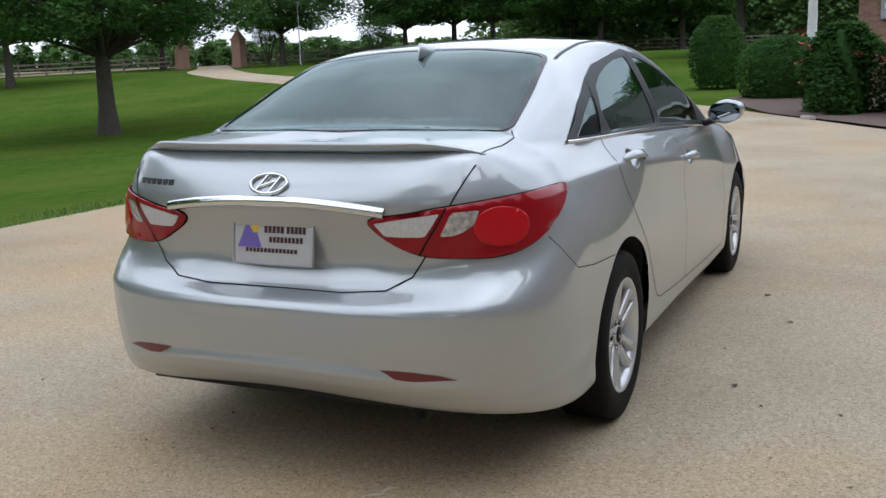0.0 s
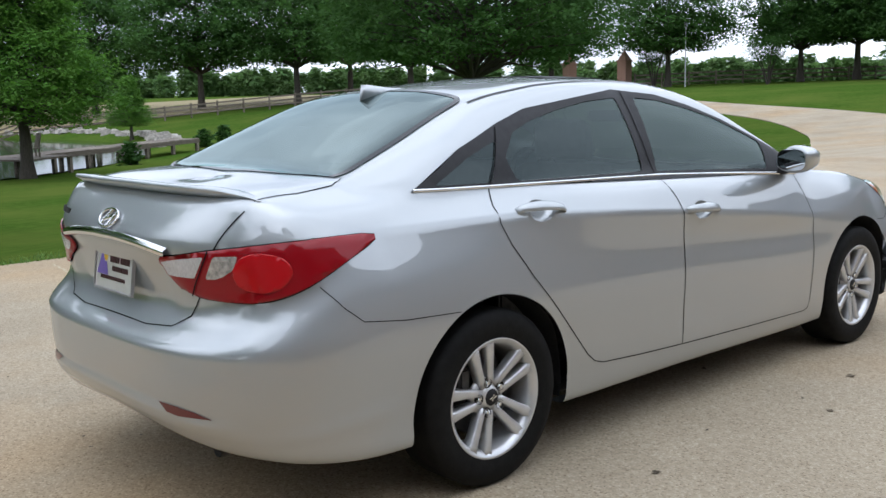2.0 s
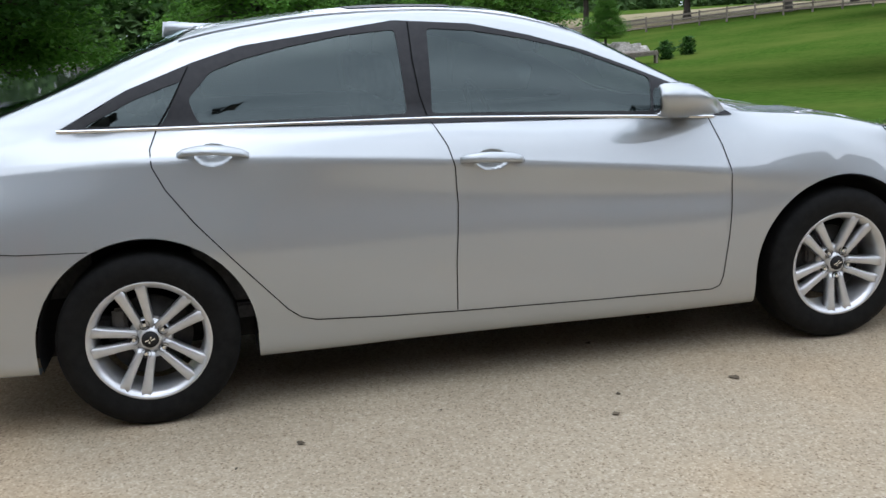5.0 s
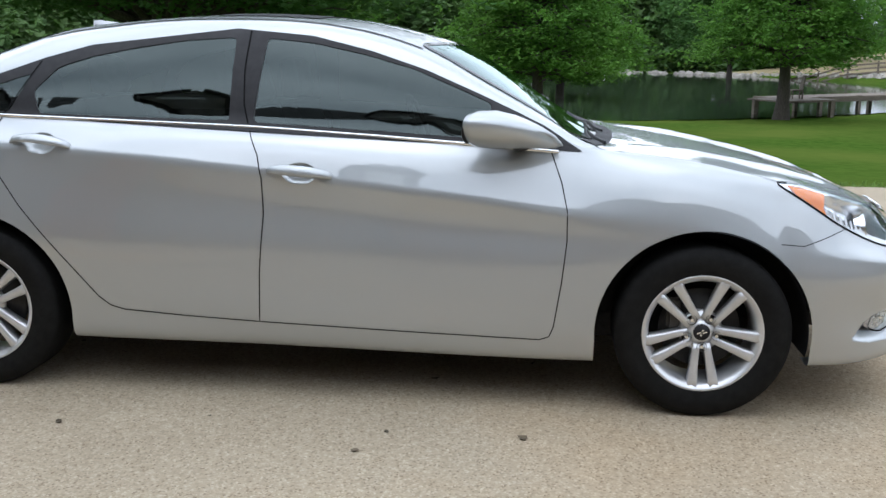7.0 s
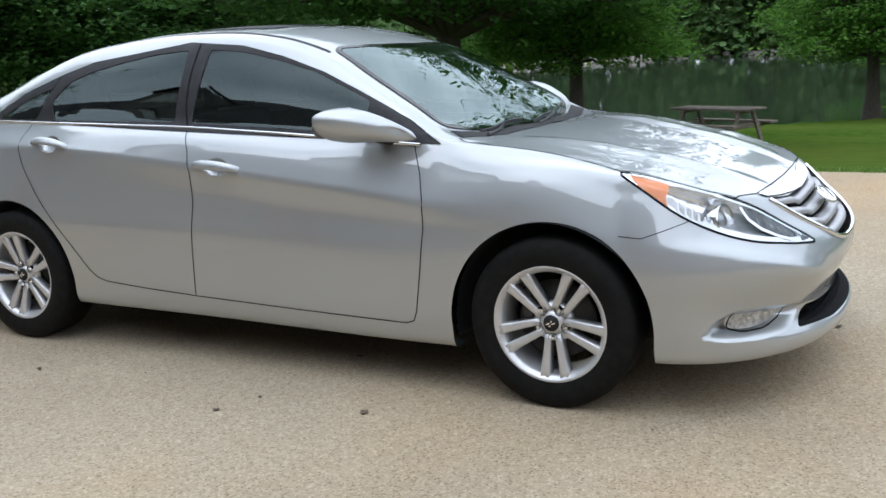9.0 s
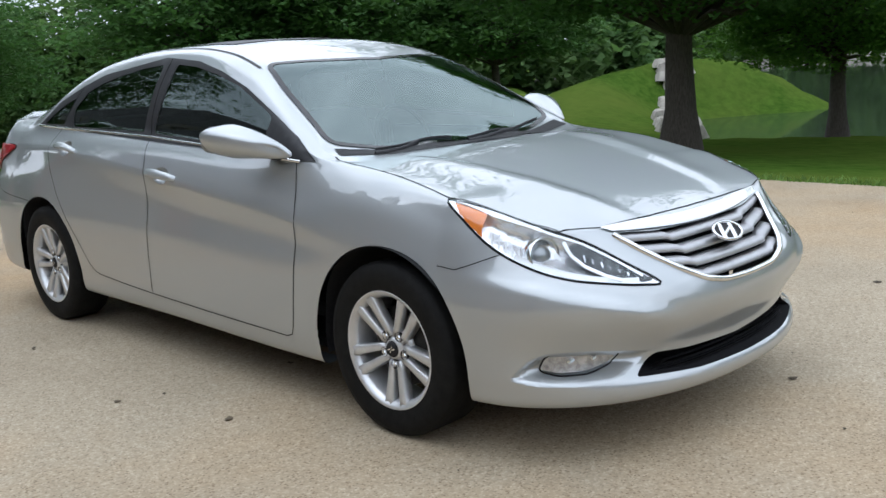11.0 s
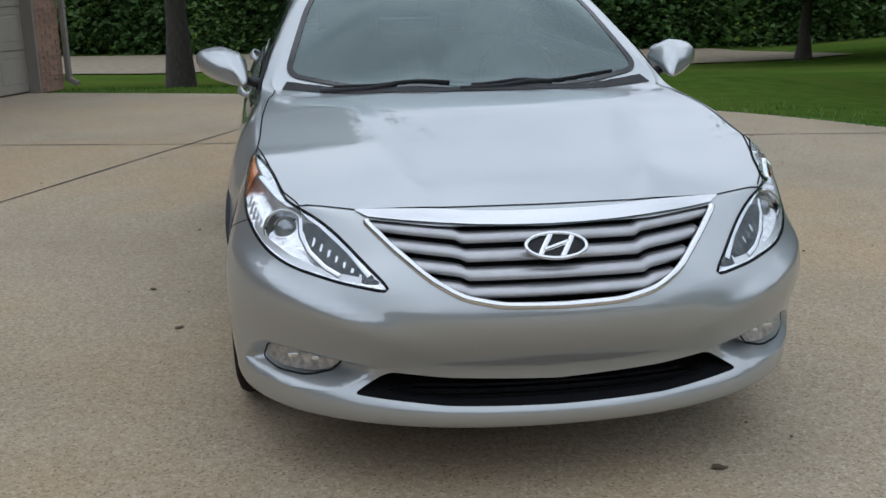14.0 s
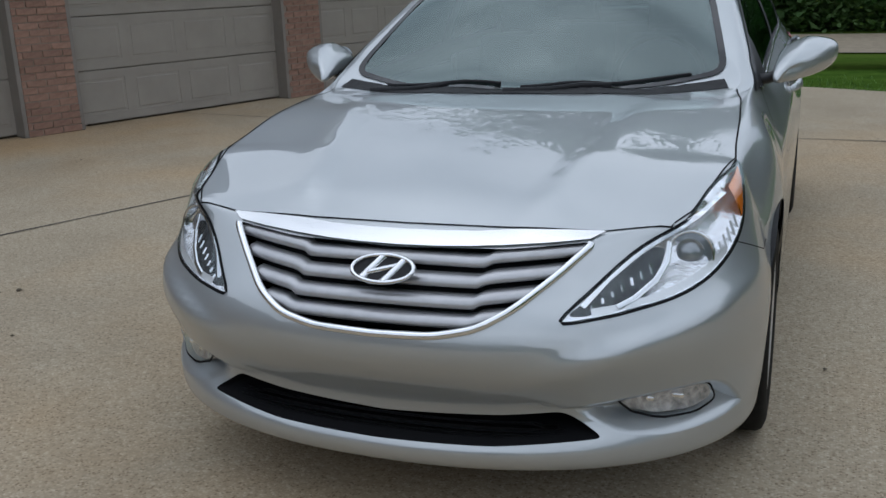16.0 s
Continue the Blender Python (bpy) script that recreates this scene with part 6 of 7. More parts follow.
    # tail lamp: red body, clear reversing strip, bright round element
    tail = [s(p) for p in TAIL]
    d = s(RC)
    lamp = part("tail_light", sheet(tail, d, 0.006, 0.03, bulge=0.006), M_RED, car, "red wraparound tail light", True)
    part("lamp_surround", ribbon(tail, d, 0.007, 0.0015, closed=True), M_GAP, lamp)
    part("reversing_lens", sheet([s(p) for p in soft_corners([Vector(p) for p in ((0.378, -0.987, 0.893), (0.47, -0.956, 0.908), (0.562, -0.925, 0.92), (0.545, -0.933, 0.888), (0.522, -0.942, 0.85), (0.457, -0.963, 0.85), (0.413, -0.976, 0.852))], 0.008)], d, 0.0135, 0.03), M_CLEARLENS, lamp, "clear reversing lamp lens", True)
    part("indicator_lens", sheet([s(p) for p in soft_corners([Vector(p) for p in ((0.598, -0.915, 0.922), (0.648, -0.842, 0.924), (0.636, -0.854, 0.882), (0.626, -0.894, 0.863), (0.602, -0.908, 0.852), (0.566, -0.93, 0.85))], 0.01)], d, 0.0135, 0.02), M_SMOKEGLASS, lamp, "smoky clear indicator lens", True)
    part("brake_lens", sheet([s(p) for p in round_poly([Vector(p) for p in ((0.698, -0.787, 0.93), (0.734, -0.727, 0.909), (0.755, -0.719, 0.864), (0.743, -0.762, 0.82), (0.708, -0.826, 0.811), (0.658, -0.86, 0.833), (0.638, -0.859, 0.877), (0.659, -0.837, 0.92))], 4)], d, 0.0135, 0.02, bulge=0.004), M_REDLIT, lamp, "bright red brake lens", True)
    part("lamp_split", ribbon([s(Vector(p)) for p in ((0.582, -0.92, 0.938), (0.558, -0.93, 0.888), (0.528, -0.945, 0.83), (0.51, -0.95, 0.79))], d, 0.005, 0.0165), M_GAP, lamp)
    part("rear_reflector", sheet([s(p) for p in soft_corners([Vector(p) for p in ((0.398, -1.03, 0.447), (0.5, -1.0, 0.444), (0.58, -0.99, 0.435), (0.634, -0.985, 0.42), (0.5, -1.0, 0.415), (0.45, -1.0, 0.42))], 0.006)], REAR, 0.003, 0.03), M_DIMRED, car, "red bumper reflector", True)

    # front fog lamp
    fog = [s(p) for p in FOG]
    d = s(FC)
    duct = part("fog_light", sheet(fog, d, 0.0, 0.015, bowl=0.05), M_PAINT, car, "fog light set in a silver bumper pocket", True)
    part("fog_bowl", sheet([s(p) for p in shrink(FOG_LENS, 0.97)], d, 0.0, 0.015, push=0.028), M_SMOKEGLASS, duct, "bright fog lamp bowl", True)
    part("fog_lens", sheet([s(p) for p in FOG_LENS], d, 0.0, 0.02, push=0.012), M_COVER, duct, "clear fog lamp lens", True)
    part("fog_trim", ribbon([s(p) for p in FOG_LENS], d, 0.006, -0.011, closed=True), M_GAP, duct)
    for k in range(2):
        hit, nor = cast(s((0.70 - 0.06 * k, 3.46 + 0.05 * k, 0.36 + 0.003 * k)), d)
        part("fog_bulb", move(box_bm([(0, 0, 0, 0.03 - 0.01 * k, 0.012, 0.012)], 0.003), Matrix.Translation(hit - nor * 0.02)), M_CHROME, duct)

# lower intake: dark box with a bar
part("intake_mesh", sheet(INTAKE, FRONT, -0.001, 0.02, bowl=0.16), M_GAP, car, "black lower intake mesh", True)
part("intake_bar", ribbon([Vector((x, 3.6, 0.309)) for x in np.linspace(-0.46, 0.46, 30)], FRONT, 0.012, -0.05, 0.01), M_PLASTIC, car, "black intake bar", True)
for zz in (0.299, 0.319):
    part("intake_bar", ribbon([Vector((x, 3.6, zz)) for x in np.linspace(-0.44, 0.44, 30)], FRONT, 0.007, -0.045, 0.006), M_PLASTIC, car)

# grille: dark back, five slats that step down towards the middle, chrome frame and header bar
grille = part("grille", sheet(GRILLE, FRONT, 0.0, 0.04, push=0.06), M_GAP, car, "grille with satin silver slats", True)
for k in range(4):
    z0 = 0.703 - 0.0385 * k
    half = (0.484, 0.436, 0.384, 0.33)[k]
    rows_ = []
    for x in np.linspace(-half, half, 49):
        ax = abs(x)
        z = z0 - 0.009 + 0.008 * smooth01(0.238, 0.262, ax) + 0.024 * max(0, ax - 0.25) / 0.25
        hit, nor = cast((x, 3.6, z), FRONT)
        back = hit.y - 0.012
        rows_.append([Vector((x, back - 0.05, z + 0.016)), Vector((x, back - 0.022, z + 0.0155)), Vector((x, back - 0.006, z + 0.0105)), Vector((x, back, z - 0.003)), Vector((x, back - 0.002, z - 0.009)), Vector((x, back - 0.012, z - 0.0115)), Vector((x, back - 0.05, z - 0.012))])
    part("slat", loft(rows_), M_SATIN, grille, "satin silver slat", True)
turn_at = max(range(len(GRILLE)), key=lambda i: GRILLE[i].z + (0.001 if GRILLE[i].x > 0 else 0))
frame_line = [GRILLE[(turn_at + i) % len(GRILLE)] for i in range(len(GRILLE))]
frame_line = [p for p in frame_line if not (p.z > 0.7 and abs(p.x) < 0.49)]
frame_line = sorted(frame_line, key=lambda p: p.x)
part("grille_frame", ribbon(frame_line, FRONT, 0.02, 0.003, 0.01), M_CHROME, grille, "chrome grille frame", True)
lower = [(0.0, 0.722), (0.106, 0.7235), (0.2, 0.727), (0.295, 0.733), (0.4, 0.741), (0.49, 0.75)]
upper = [(0.522, 0.765), (0.425, 0.764), (0.33, 0.762), (0.286, 0.76), (0.208, 0.7545), (0.1, 0.7515), (0.0, 0.751)]
head_bar = front_pts(lower + upper + [(-x, z) for x, z in upper[-2::-1]] + [(-x, z) for x, z in lower[:0:-1]], 3.5)
part("grille_header_bar", sheet(head_bar, FRONT, 0.006, 0.03), M_BRIGHT, grille, "chrome bar over the grille", True)


def oval_badge(name, centre, normal, w, h, parent, back):
    """A chrome oval ring with two leaning strokes and a bridge."""
    zaxis = Vector(normal).normalized()
    xaxis = UP.cross(zaxis).normalized()
    yaxis = zaxis.cross(xaxis)
    m = Matrix((xaxis, yaxis, zaxis)).transposed().to_4x4()
    m.translation = centre
    rings = []
    for a in np.linspace(0, 2 * math.pi, 48, endpoint=False):
        c = Vector((math.cos(a) * w / 2, math.sin(a) * h / 2, 0.004))
        o = Vector((math.cos(a), math.sin(a), 0)).normalized()
        rings.append([c + o * 0.006 * math.cos(b) + Vector((0, 0, 0.006 * math.sin(b))) for b in np.linspace(0, 2 * math.pi, 8, endpoint=False)])
    bm = loft(rings + [rings[0]], True, False)
    badge = part(name, move(bm, m), M_CHROME, parent, "chrome oval badge", True)
    if back:
        bm = bmesh.new()
        bm.faces.new([bm.verts.new((math.cos(a) * w / 2, math.sin(a) * h / 2, 0.001)) for a in np.linspace(0, 2 * math.pi, 48, endpoint=False)])
        part("badge_field", move(bm, m), M_PLASTIC, badge)
    for pts, wd in (([(-0.3, -0.36), (-0.2, 0.0), (-0.06, 0.44)], 0.12), ([(0.06, -0.44), (0.2, 0.0), (0.3, 0.36)], 0.12), ([(-0.22, -0.16), (0.0, 0.0), (0.22, 0.16)], 0.16)):
        rings = []
        for x, y in pts:
            px, py = x * w, y * h
            rings.append([Vector((px + wd * w * 0.5 * a, py + b, c)) for a, b, c in ((-1, 0, 0.001), (-0.6, 0, 0.008), (0.6, 0, 0.008), (1, 0, 0.001))] if wd == 0.12 else [Vector((px, py + wd * h * 0.5 * a, c)) for a, c in ((-1, 0.001), (-0.6, 0.008), (0.6, 0.008), (1, 0.001))])
        part("badge_stroke", move(loft(rings, False, False), m), M_CHROME, badge, "", True)


hit, nor = cast((0, 3.6, 0.668), FRONT)
oval_badge("front_badge", hit + nor * 0.022, nor, 0.165, 0.083, car, True)
hit, nor = cast((0, -1, 1.0), REAR)
oval_badge("rear_badge", hit + nor * 0.002, nor, 0.135, 0.07, car, False)

# tail: chrome strip, plate, model lettering as plain bars in a reflection-dark tone, spoiler
strip = [Vector((x, -1, 0.951 - 0.05 * (abs(x) / 0.5) ** 2.2)) for x in np.linspace(-0.405, 0.405, 40)]
part("trunk_chrome_strip", ribbon(strip, REAR, 0.034, 0.006, 0.012), M_CHROME, car, "chrome strip on the trunk lid", True)
sp = []
for x in np.linspace(-0.66, 0.66, 49):
    f = (abs(x) / 0.66)
    hit, nor = cast((x, -0.86 + 0.075 * f**4, 1.6), TOP)
    y0, z0 = hit.y, hit.z
    e = 1 - 0.93 * smooth01(0.72, 1.0, f)
    sp.append([Vector((x, y0 + 0.14, z0 + 0.0)), Vector((x, y0 + 0.02, z0 + 0.024 * e)), Vector((x, y0 - 0.06 * e, z0 + 0.032 * e)), Vector((x, y0 - 0.066 * e, z0 + 0.022 * e)), Vector((x, y0 - 0.035 * e, z0 + 0.002 * e)), Vector((x, y0 + 0.0, z0 - 0.015))])
part("spoiler", loft(sp, True, True), M_PAINT, car, "silver trunk spoiler lip", True)

hit, nor = cast((0, -1, 0.822), REAR)
lean = Matrix.Translation((0, hit.y - 0.012, 0.83)) @ Matrix.Rotation(radians(-8), 4, "X")
M_PLATE = textured("polished_plate", (0.8, 0.76, 0.75), (0.86, 0.83, 0.82), scale=14, rough=0.14, metal=0.45)
M_INK = material("dark_red_ink", (0.05, 0.012, 0.016), 0.5)
M_VIOLET = material("violet_ink", (0.16, 0.11, 0.38), 0.5)
M_YELLOW = material("yellow_ink", (0.7, 0.45, 0.05), 0.5)
plate = part("dealer_plate", move(box_bm([(0, 0, 0, 0.296, 0.006, 0.172)], 0.0015), lean), M_PLATE, car, "polished metal dealer plate with violet mountain mark")
part("plate_frame", move(box_bm([(0, -0.002, 0.087, 0.308, 0.012, 0.008), (0, -0.002, -0.087, 0.308, 0.012, 0.008), (-0.151, -0.002, 0, 0.008, 0.012, 0.166), (0.151, -0.002, 0, 0.008, 0.012, 0.166)], 0.002), lean), M_SATIN, plate, "silver plate frame")
bm = bmesh.new()
for pts in (((-0.135, -0.035), (-0.105, 0.035), (-0.092, 0.04), (-0.075, 0.01), (-0.06, 0.012), (-0.042, -0.035)),):
    bm.faces.new([bm.verts.new((x, -0.0045, z)) for x, z in pts])
part("plate_mark", move(bm, lean), M_VIOLET, plate, "violet mountain shape")
bm = bmesh.new()
bm.faces.new([bm.verts.new((-0.068 + 0.016 * math.cos(a), -0.004, 0.03 + 0.016 * math.sin(a))) for a in np.linspace(0, 6.2832, 20, endpoint=False)])
part("plate_mark", move(bm, lean), M_YELLOW, plate, "yellow sun shape")
for cx, cz, w, h in ((0.005, 0.024, 0.078, 0.022), (0.088, 0.024, 0.075, 0.022), (0.05, -0.008, 0.13, 0.018), (-0.005, -0.043, 0.2, 0.013)):
    cells = max(2, int(w / 0.014))
    for k in range(cells):
        x = cx - w / 2 + (k + 0.5) * w / cells
        part("text_bar", move(box_bm([(x, -0.0045, cz, w / cells * 0.72, 0.001, h)]), lean), M_INK, plate)
for x in (-0.085, 0.085):
    part("plate_screw", move(lathe([(-0.012, 0.007), (-0.012, 0.001)], 12), lean @ Matrix.Translation((x, 0, 0.062)) @ Matrix.Rotation(radians(90), 4, "Z")), M_GAP, plate)
# chrome letters: the dark scene they mirror is painted in as dark metal
for k in range(6):
    hit, nor = cast((-0.555 + k * 0.03, -1, 0.995), REAR)
    part("model_letter_bar", move(box_bm([(0, 0, 0, 0.021, 0.004, 0.02)], 0.001), Matrix.Translation(hit + nor * 0.002) @ Matrix.Rotation(radians(-16), 4, "X")), M_DARKMETAL, car, "chrome letter bar with its dark reflection put into the colour")

# shark fin aerial
fin = []
for t in np.linspace(0, 1, 9):
    y = 0.35 - 0.23 * t
    base, _ = cast((0, y, 1.6), TOP)
    h = 0.078 * t**1.6 if t < 0.86 else 0.078 * 0.86**1.6 * (1 - (t - 0.86) / 0.16)
    w = 0.028 * math.sin(math.pi * min(0.97, 0.15 + t * 0.8))
    fin.append([Vector((-w, y, base.z - 0.01)), Vector((-w * 0.5, y - h * 0.25, base.z + h * 0.6)), Vector((0, y - h * 0.4, base.z + h)), Vector((w * 0.5, y - h * 0.25, base.z + h * 0.6)), Vector((w, y, base.z - 0.01))])
part("aerial_fin", loft(fin, True, True), M_PAINT, car, "silver shark-fin aerial", True)
part("sunroof", sheet(soft_corners(top_pts([(-0.4, 0.86), (0.4, 0.86), (0.41, 1.28), (0, 1.31), (-0.41, 1.28)]), 0.05), TOP, 0.003, 0.06), M_BLACK, car, "dark glass sunroof panel", True)

# door handles and mirrors
for sgn in (1, -1):
    for y0, z0 in HANDLES:
        s = (lambda p: Vector(p)) if sgn > 0 else flip
        rings = []
        for t in np.linspace(0, 1, 15):
            y = y0 - 0.125 + 0.25 * t
            z = z0 + 0.008 - 0.016 * t
            hit, nor = cast(s((0.9, y, z)), s(SIDE))
            lift = 0.038 * math.sin(math.pi * t) ** 0.5
            hh = 0.012 + 0.009 * math.sin(math.pi * t) ** 0.7
            c = hit + nor * (lift - 0.004)
            up = (UP - nor * UP.dot(nor)).normalized()
            rings.append([c + up * hh * math.cos(a) + nor * 0.008 * math.sin(a) for a in np.linspace(0, 2 * math.pi, 10, endpoint=False)])
        h = part("door_handle", loft(rings), M_PAINT, car, "silver pull handle", True)
        cup = [s(p) for p in CUPS[HANDLES.index((y0, z0))]]
        part("handle_recess", sheet(cup, s(SIDE), 0.0, 0.012, bowl=0.045), M_PAINT, h, "", True)
    # mirror: a teardrop with its flat glass to the rear
    s = (lambda p: Vector(p)) if sgn > 0 else flip
    rings = []
    for y, cx, cz, rx, rz in ((1.945, 0.945, 1.058, 0.082, 0.05), (1.948, 0.945, 1.058, 0.093, 0.06), (1.97, 0.945, 1.058, 0.099, 0.066), (2.03, 0.944, 1.056, 0.1, 0.068), (2.09, 0.935, 1.05, 0.092, 0.06), (2.14, 0.918, 1.04, 0.079, 0.05), (2.19, 0.897, 1.026, 0.06, 0.038), (2.23, 0.878, 1.014, 0.038, 0.024), (2.245, 0.87, 1.009, 0.014, 0.01)):
        ring = []
        for a in np.linspace(0, 2 * math.pi, 32, endpoint=False):
            p, q = math.cos(a), math.sin(a)
            ex_ = 2.3 if p < 0 else (2.0 if q > 0 else 3.0)
            r = 1 / (abs(p) ** ex_ + abs(q) ** ex_) ** (1 / ex_)
            taper = 1 - (0.3 * max(0, p) if q < 0 else 0.1 * max(0, p)) - 0.18 * max(0, -p)
            ring.append(s((cx + rx * r * p, y - 0.03 * max(0, p) + 0.02 * max(0, -p), cz + rz * r * q * taper + 0.022 * max(0, p) ** 2 - 0.012 * max(0, -p))))
        rings.append(ring)
    mir = part("door_mirror", loft(rings), M_PAINT, car, "silver door mirror", True)
    g = [s((0.945 + 0.084 * math.cos(a) * (1 / (abs(math.cos(a)) ** 3 + abs(math.sin(a)) ** 3) ** (1 / 3)), 1.941 - 0.03 * max(0, math.cos(a)) + 0.02 * max(0, -math.cos(a)), 1.057 + 0.05 * math.sin(a) * (1 / (abs(math.cos(a)) ** 3 + abs(math.sin(a)) ** 3) ** (1 / 3)))) for a in np.linspace(0, 2 * math.pi, 32, endpoint=False)]
    bm = bmesh.new()
    bm.faces.new([bm.verts.new(p) for p in g])
    part("mirror_glass", bm, M_MIRROR, mir, "mirror glass", False)
    stalk = [[s((x, y + 0.04 * math.cos(a), z + 0.02 * math.sin(a))) for a in np.linspace(0, 2 * math.pi, 12, endpoint=False)] for x, y, z in ((0.76, 2.13, 0.985), (0.82, 2.11, 0.99), (0.88, 2.08, 1.01))]
    part("mirror_foot", loft(stalk), M_BLACK, mir, "black mirror foot", True)

# wipers and cowl
part("cowl_panel", ribbon(top_pts([(0.7, 2.355), (0.49, 2.413), (0.25, 2.446), (0, 2.456), (-0.25, 2.446), (-0.49, 2.413), (-0.7, 2.355)]), TOP, 0.07, 0.004), M_PLASTIC, car, "black cowl panel", True)
for pts in (((0.52, 2.375), (0.3, 2.365), (0.08, 2.37)), ((0.0, 2.39), (-0.3, 2.368), (-0.58, 2.305))):
    part("wiper", ribbon(top_pts(pts), TOP, 0.007, 0.006, 0.006), M_BLACK, car, "black windscreen wiper", True)
    hit, nor = cast((pts[0][0] + 0.06, pts[0][1] + 0.045, 1.3), TOP)
    part("wiper_arm", ribbon(top_pts([(pts[0][0] + 0.05, pts[0][1] + 0.055), (pts[1][0] + 0.1, pts[1][1] + 0.035), (pts[1][0] - 0.02, pts[1][1] + 0.005)]), TOP, 0.009, 0.01, 0.005), M_BLACK, car, "black wiper arm", True)

# wheels
def wheel(parent, m, turn):
    root = new("wheel")
    root.parent = parent
    root.matrix_basis = m
    tyre = [(-0.1, 0.215), (-0.103, 0.24), (-0.11, 0.28), (-0.1, 0.31), (-0.08, 0.322), (0.08, 0.322), (0.097, 0.313), (0.108, 0.285), (0.11, 0.262), (0.105, 0.235), (0.1, 0.216)]
    bm = lathe(tyre, 64)
    part("tyre", bm, M_RUBBER, root, "black rubber tyre", True)
    bm = lathe([(-0.095, 0.212), (-0.06, 0.19), (0.03, 0.188), (0.075, 0.193), (0.09, 0.2), (0.099, 0.212), (0.103, 0.219), (0.098, 0.221)], 64)
    rim = part("rim", bm, M_ALLOY, root, "silver alloy rim with five twin spokes", True)
    rot = Matrix.Rotation(radians(turn), 4, "X")
    for k in range(5):
        for sgn in (-1, 1):
            rings = []
            for t in np.linspace(0, 1, 7):
                r = 0.045 + 0.164 * t
                off = sgn * (0.0185 + 0.0225 * t)
                base = radians(72 * k)
                er = Vector((0, math.cos(base), math.sin(base)))
                et = Vector((0, -math.sin(base), math.cos(base)))
                c = er * r + et * off + Vector((0.07 + 0.022 * t, 0, 0))
                w = 0.0145 + 0.008 * t * t
                rings.append([c + et * w - Vector((0.035, 0, 0)), c + et * w * 0.96 - Vector((0.004, 0, 0)), c + et * w * 0.7 + Vector((0.004, 0, 0)), c + Vector((0.001, 0, 0)), c - et * w * 0.7 + Vector((0.004, 0, 0)), c - et * w * 0.96 - Vector((0.004, 0, 0)), c - et * w - Vector((0.035, 0, 0))])
            part("spoke", move(loft(rings), rot), M_ALLOY, rim, "", True)
    part("hub", lathe([(0.04, 0.08), (0.058, 0.074), (0.062, 0.05), (0.07, 0.04), (0.078, 0.034), (0.078, 0.03)], 40), M_ALLOY, rim, "", True)
    part("centre_cap", lathe([(0.078, 0.031), (0.083, 0.028), (0.085, 0.001)], 32), M_PLASTIC, rim, "black centre cap", True)
    part("cap_mark", box_bm([(0.086, 0, 0, 0.002, 0.026, 0.006, Matrix.Rotation(radians(70), 4, "X")), (0.086, 0.007, 0, 0.002, 0.024, 0.005, Matrix.Rotation(radians(20), 4, "X")), (0.086, -0.007, 0, 0.002, 0.024, 0.005, Matrix.Rotation(radians(20), 4, "X"))]), M_CHROME, rim)
    for k in range(5):
        a = radians(72 * k + turn)
        part("lug_nut", lathe([(0.055, 0.0105), (0.074, 0.0098), (0.078, 0.007), (0.078, 0.001)], 6, Matrix.Translation((0, 0.057 * math.cos(a), 0.057 * math.sin(a)))), M_CHROME, rim, "", False)
        part("lug_pocket", lathe([(0.0745, 0.0185), (0.0765, 0.0175), (0.064, 0.016), (0.06, 0.001)], 20, Matrix.Translation((0, 0.057 * math.cos(a), 0.057 * math.sin(a)))), M_DARKMETAL, rim, "", True)
    part("brake_disc", lathe([(0.0, 0.15), (0.012, 0.148), (0.014, 0.06), (0.03, 0.055), (0.03, 0.001)], 40), M_DARKMETAL, root, "dark brake disc", True)
    part("brake_caliper", box_bm([(0.02, -0.1, 0.06, 0.06, 0.05, 0.12)], 0.01), M_DARKMETAL, root)
    return root


for y, turn in ((0.0, 105), (2.793, 58)):
    for sgn in (1, -1):
        m = Matrix.Translation((sgn * 0.79, y, 0.322)) @ Matrix.Rotation(0 if sgn > 0 else math.pi, 4, "Z")
        wheel(car, m, turn)
# wheel wells, arch lips, underside
for y, r in ((0.0, 0.385), (2.79, 0.39)):
    for sgn in (1, -1):
        rings = []
        for x in (0.901, 0.84, 0.6):
            rings.append([Vector((sgn * (x if x < 0.9 else 0.862 + 0.039 * smooth01(0.38, 0.66, 0.315 + r * math.sin(a))), y + (r - 0.004) * math.cos(a), 0.315 + (r - 0.004) * math.sin(a))) for a in np.linspace(-0.2, math.pi + 0.2, 40)])
        rings.append([Vector((sgn * 0.595, y + 0.03 * math.cos(a), 0.315 + 0.03 * math.sin(a))) for a in np.linspace(-0.2, math.pi + 0.2, 40)])
        part("wheel_well", loft(rings, False, False), M_PLASTIC, car, "black wheel well liner", True)
under = box_bm([(0, 1.2, 0.27, 1.2, 3.9, 0.12), (0, 1.4, 0.24, 1.56, 1.95, 0.06), (0, -0.75, 0.33, 1.2, 0.4, 0.08), (0, 3.25, 0.27, 0.8, 0.35, 0.08)], 0.02)
part("underbody", under, M_PLASTIC, car, "dark underbody")
part("exhaust_pipe", move(lathe([(-0.12, 0.025), (0.0, 0.027), (0.005, 0.024), (-0.1, 0.022)], 20), Matrix.Translation((0.44, -0.86, 0.245)) @ Matrix.Rotation(radians(-90), 4, "Z")), M_DARKMETAL, car, "dull metal exhaust tip", True)

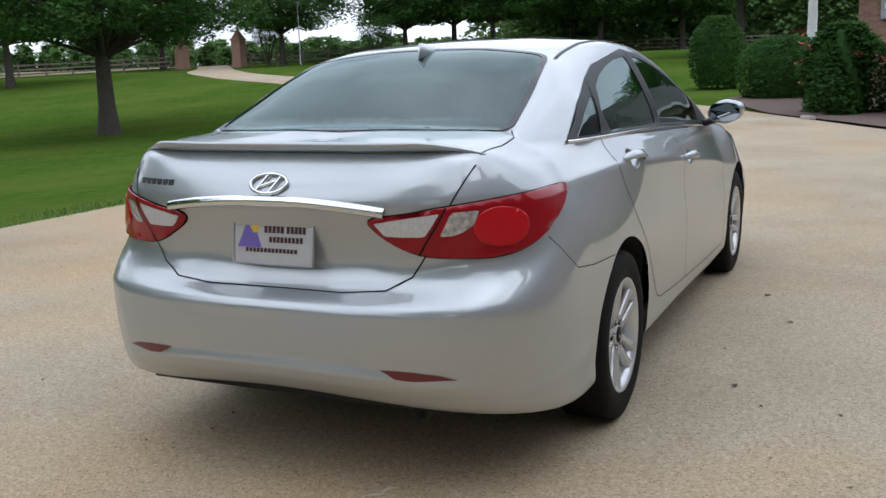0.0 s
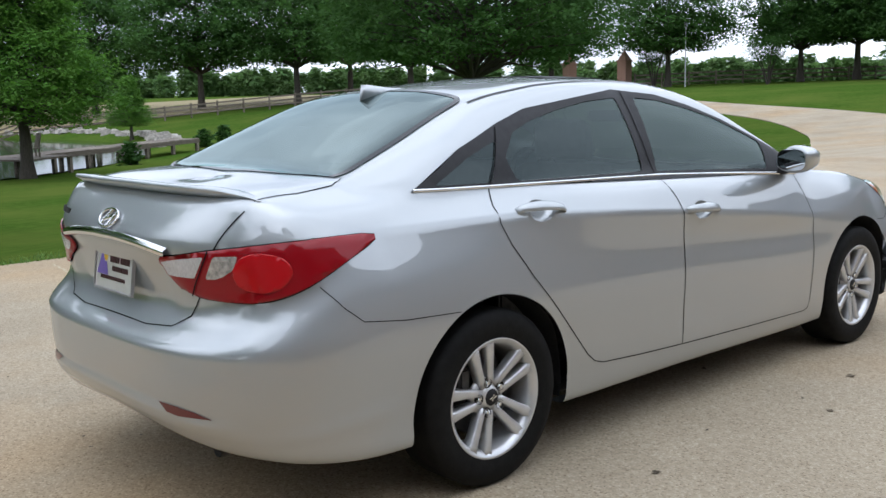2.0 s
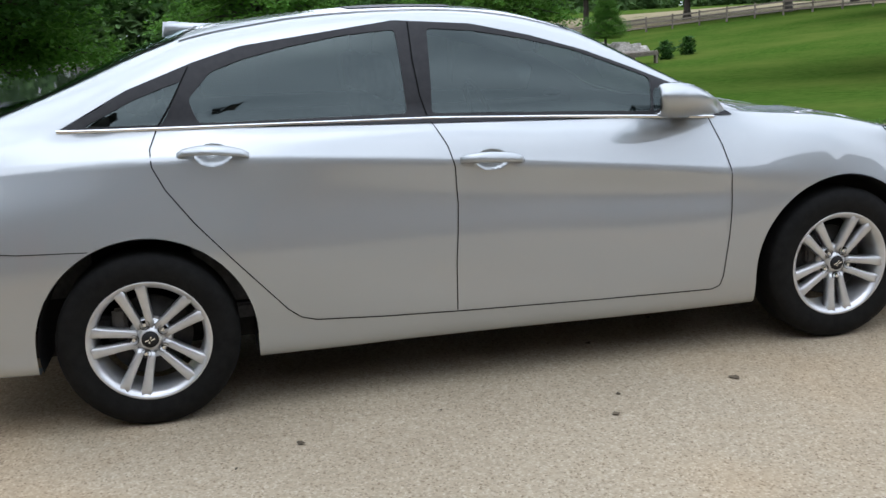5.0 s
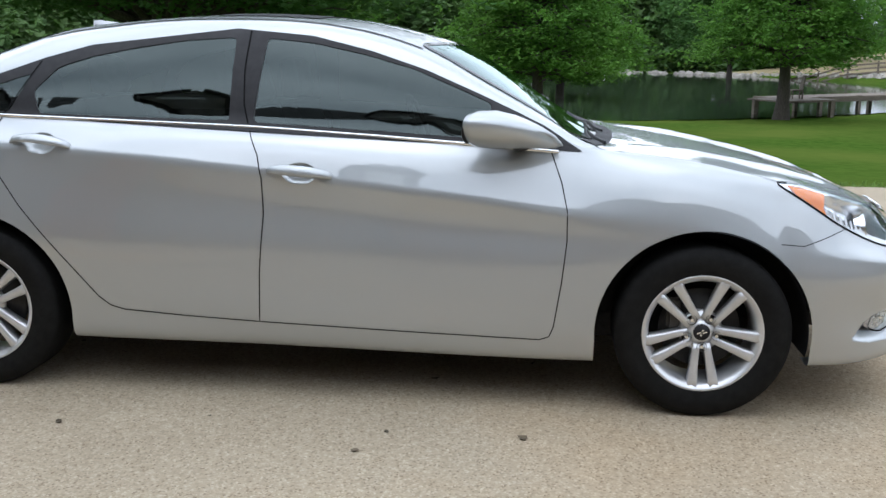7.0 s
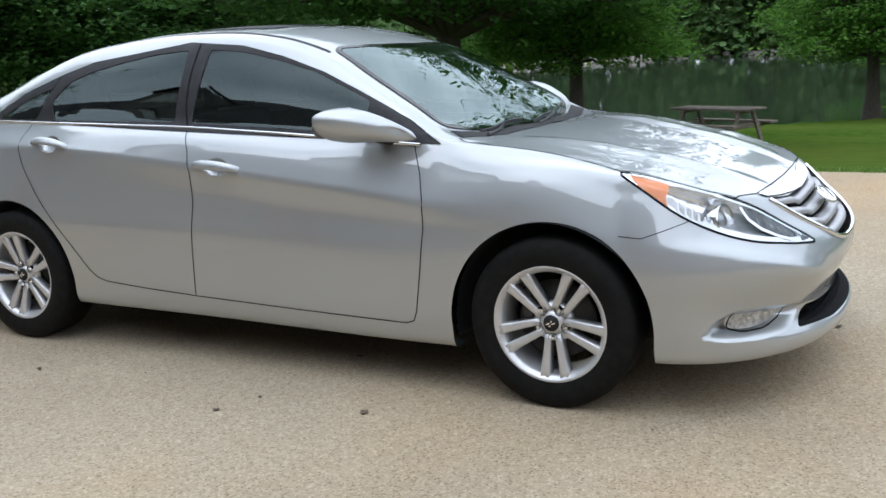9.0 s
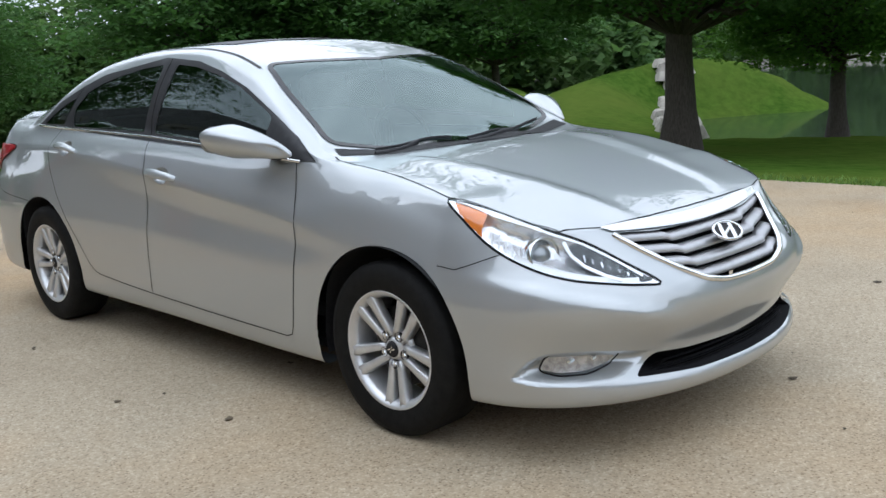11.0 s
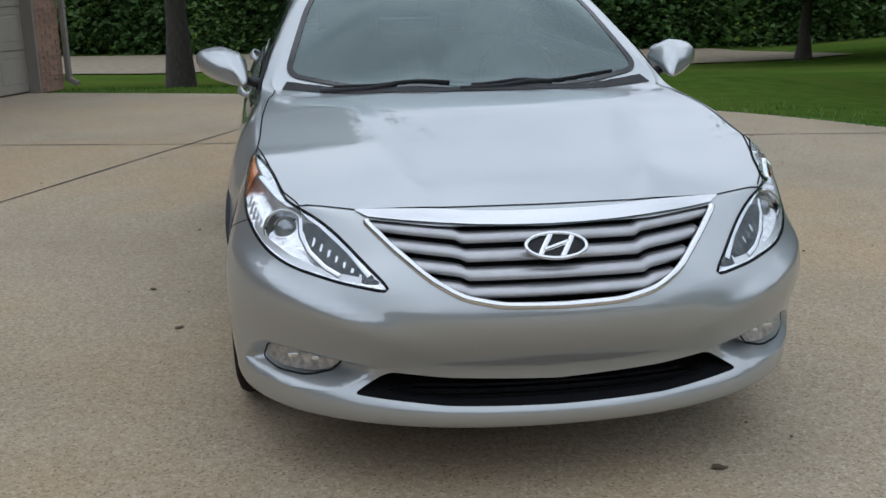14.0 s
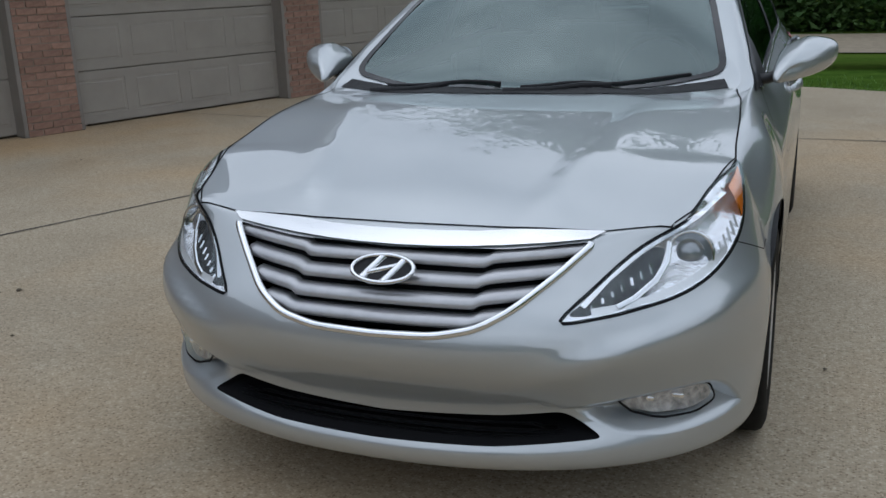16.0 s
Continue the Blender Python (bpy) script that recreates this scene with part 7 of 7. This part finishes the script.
# cabin
def seat(x, y, rear=False):
    w = 0.48
    def slab(prof, wx):
        rings = []
        for f in (-1, -0.85, -0.4, 0, 0.4, 0.85, 1):
            e = 1 - 0.06 * abs(f) ** 3
            rings.append([Vector((x + f * wx / 2, y + a * e, b if abs(f) < 0.9 else b - 0.01)) for a, b in prof])
        return loft(rings)
    st = part("seat", slab([(0.0, 0.42), (0.46, 0.46), (0.5, 0.5), (0.46, 0.56), (0.05, 0.52)], w), M_CLOTH, car, "grey cloth seat", True)
    part("seat_back", slab([(0.0, 0.5), (0.1, 0.52), (0.02, 0.8), (-0.1, 1.08), (-0.17, 1.08), (-0.12, 0.8)], w), M_CLOTH, st, "", True)
    part("headrest", slab([(-0.12, 1.1), (-0.09, 1.14), (-0.12, 1.26), (-0.16, 1.28), (-0.2, 1.26), (-0.19, 1.12)], 0.27), M_CLOTH, st, "", True)


for x in (-0.36, 0.36):
    seat(x, 1.12)
    seat(x, 0.16, True)
part("dashboard", loft([[Vector((x, 1.72, 0.6)), Vector((x, 1.74, 0.88)), Vector((x, 1.9, 0.955 - 0.02 * abs(x))), Vector((x, 2.3, 0.94)), Vector((x, 2.3, 0.6))] for x in np.linspace(-0.68, 0.68, 7)]), M_PLASTIC, car, "dark dashboard", True)
ringv = []
for a in np.linspace(0, 2 * math.pi, 32, endpoint=False):
    c = Vector((-0.36 + 0.18 * math.cos(a), 1.6 - 0.06 * math.sin(a), 0.93 + 0.17 * math.sin(a)))
    o = Vector((math.cos(a), -0.33 * math.sin(a), 0.94 * math.sin(a)))
    ringv.append([c + o * 0.014 * math.cos(b) + Vector((0, 0.014 * math.sin(b), 0)) for b in np.linspace(0, 2 * math.pi, 8, endpoint=False)])
wheel_ob = part("steering_wheel", loft(ringv + [ringv[0]], True, False), M_PLASTIC, car, "dark steering wheel", True)
part("cabin_floor", box_bm([(0, 1.0, 0.36, 1.5, 2.6, 0.06), (0, -0.3, 0.75, 1.3, 0.2, 0.6), (0, -0.38, 1.04, 1.15, 0.28, 0.03)], 0.01), M_CLOTH, car, "dark cabin floor and parcel shelf")
part("headliner", sheet(soft_corners(top_pts([(-0.47, -0.05), (0.47, -0.05), (0.5, 0.8), (0.5, 1.6), (-0.5, 1.6), (-0.5, 0.8)]), 0.05), TOP, -0.03, 0.1), M_CLOTH, car, "dark cloth headliner", True)
for sgn in (1, -1):
    part("door_trim", box_bm([(sgn * 0.735, 1.66, 0.66, 0.03, 1.1, 0.62), (sgn * 0.735, 0.62, 0.7, 0.03, 0.9, 0.6)], 0.01), M_CLOTH, car, "dark inner door trim")
part("inside_mirror", box_bm([(0, 1.74, 1.27, 0.24, 0.03, 0.06)], 0.012), M_PLASTIC, car, "dark inside mirror")
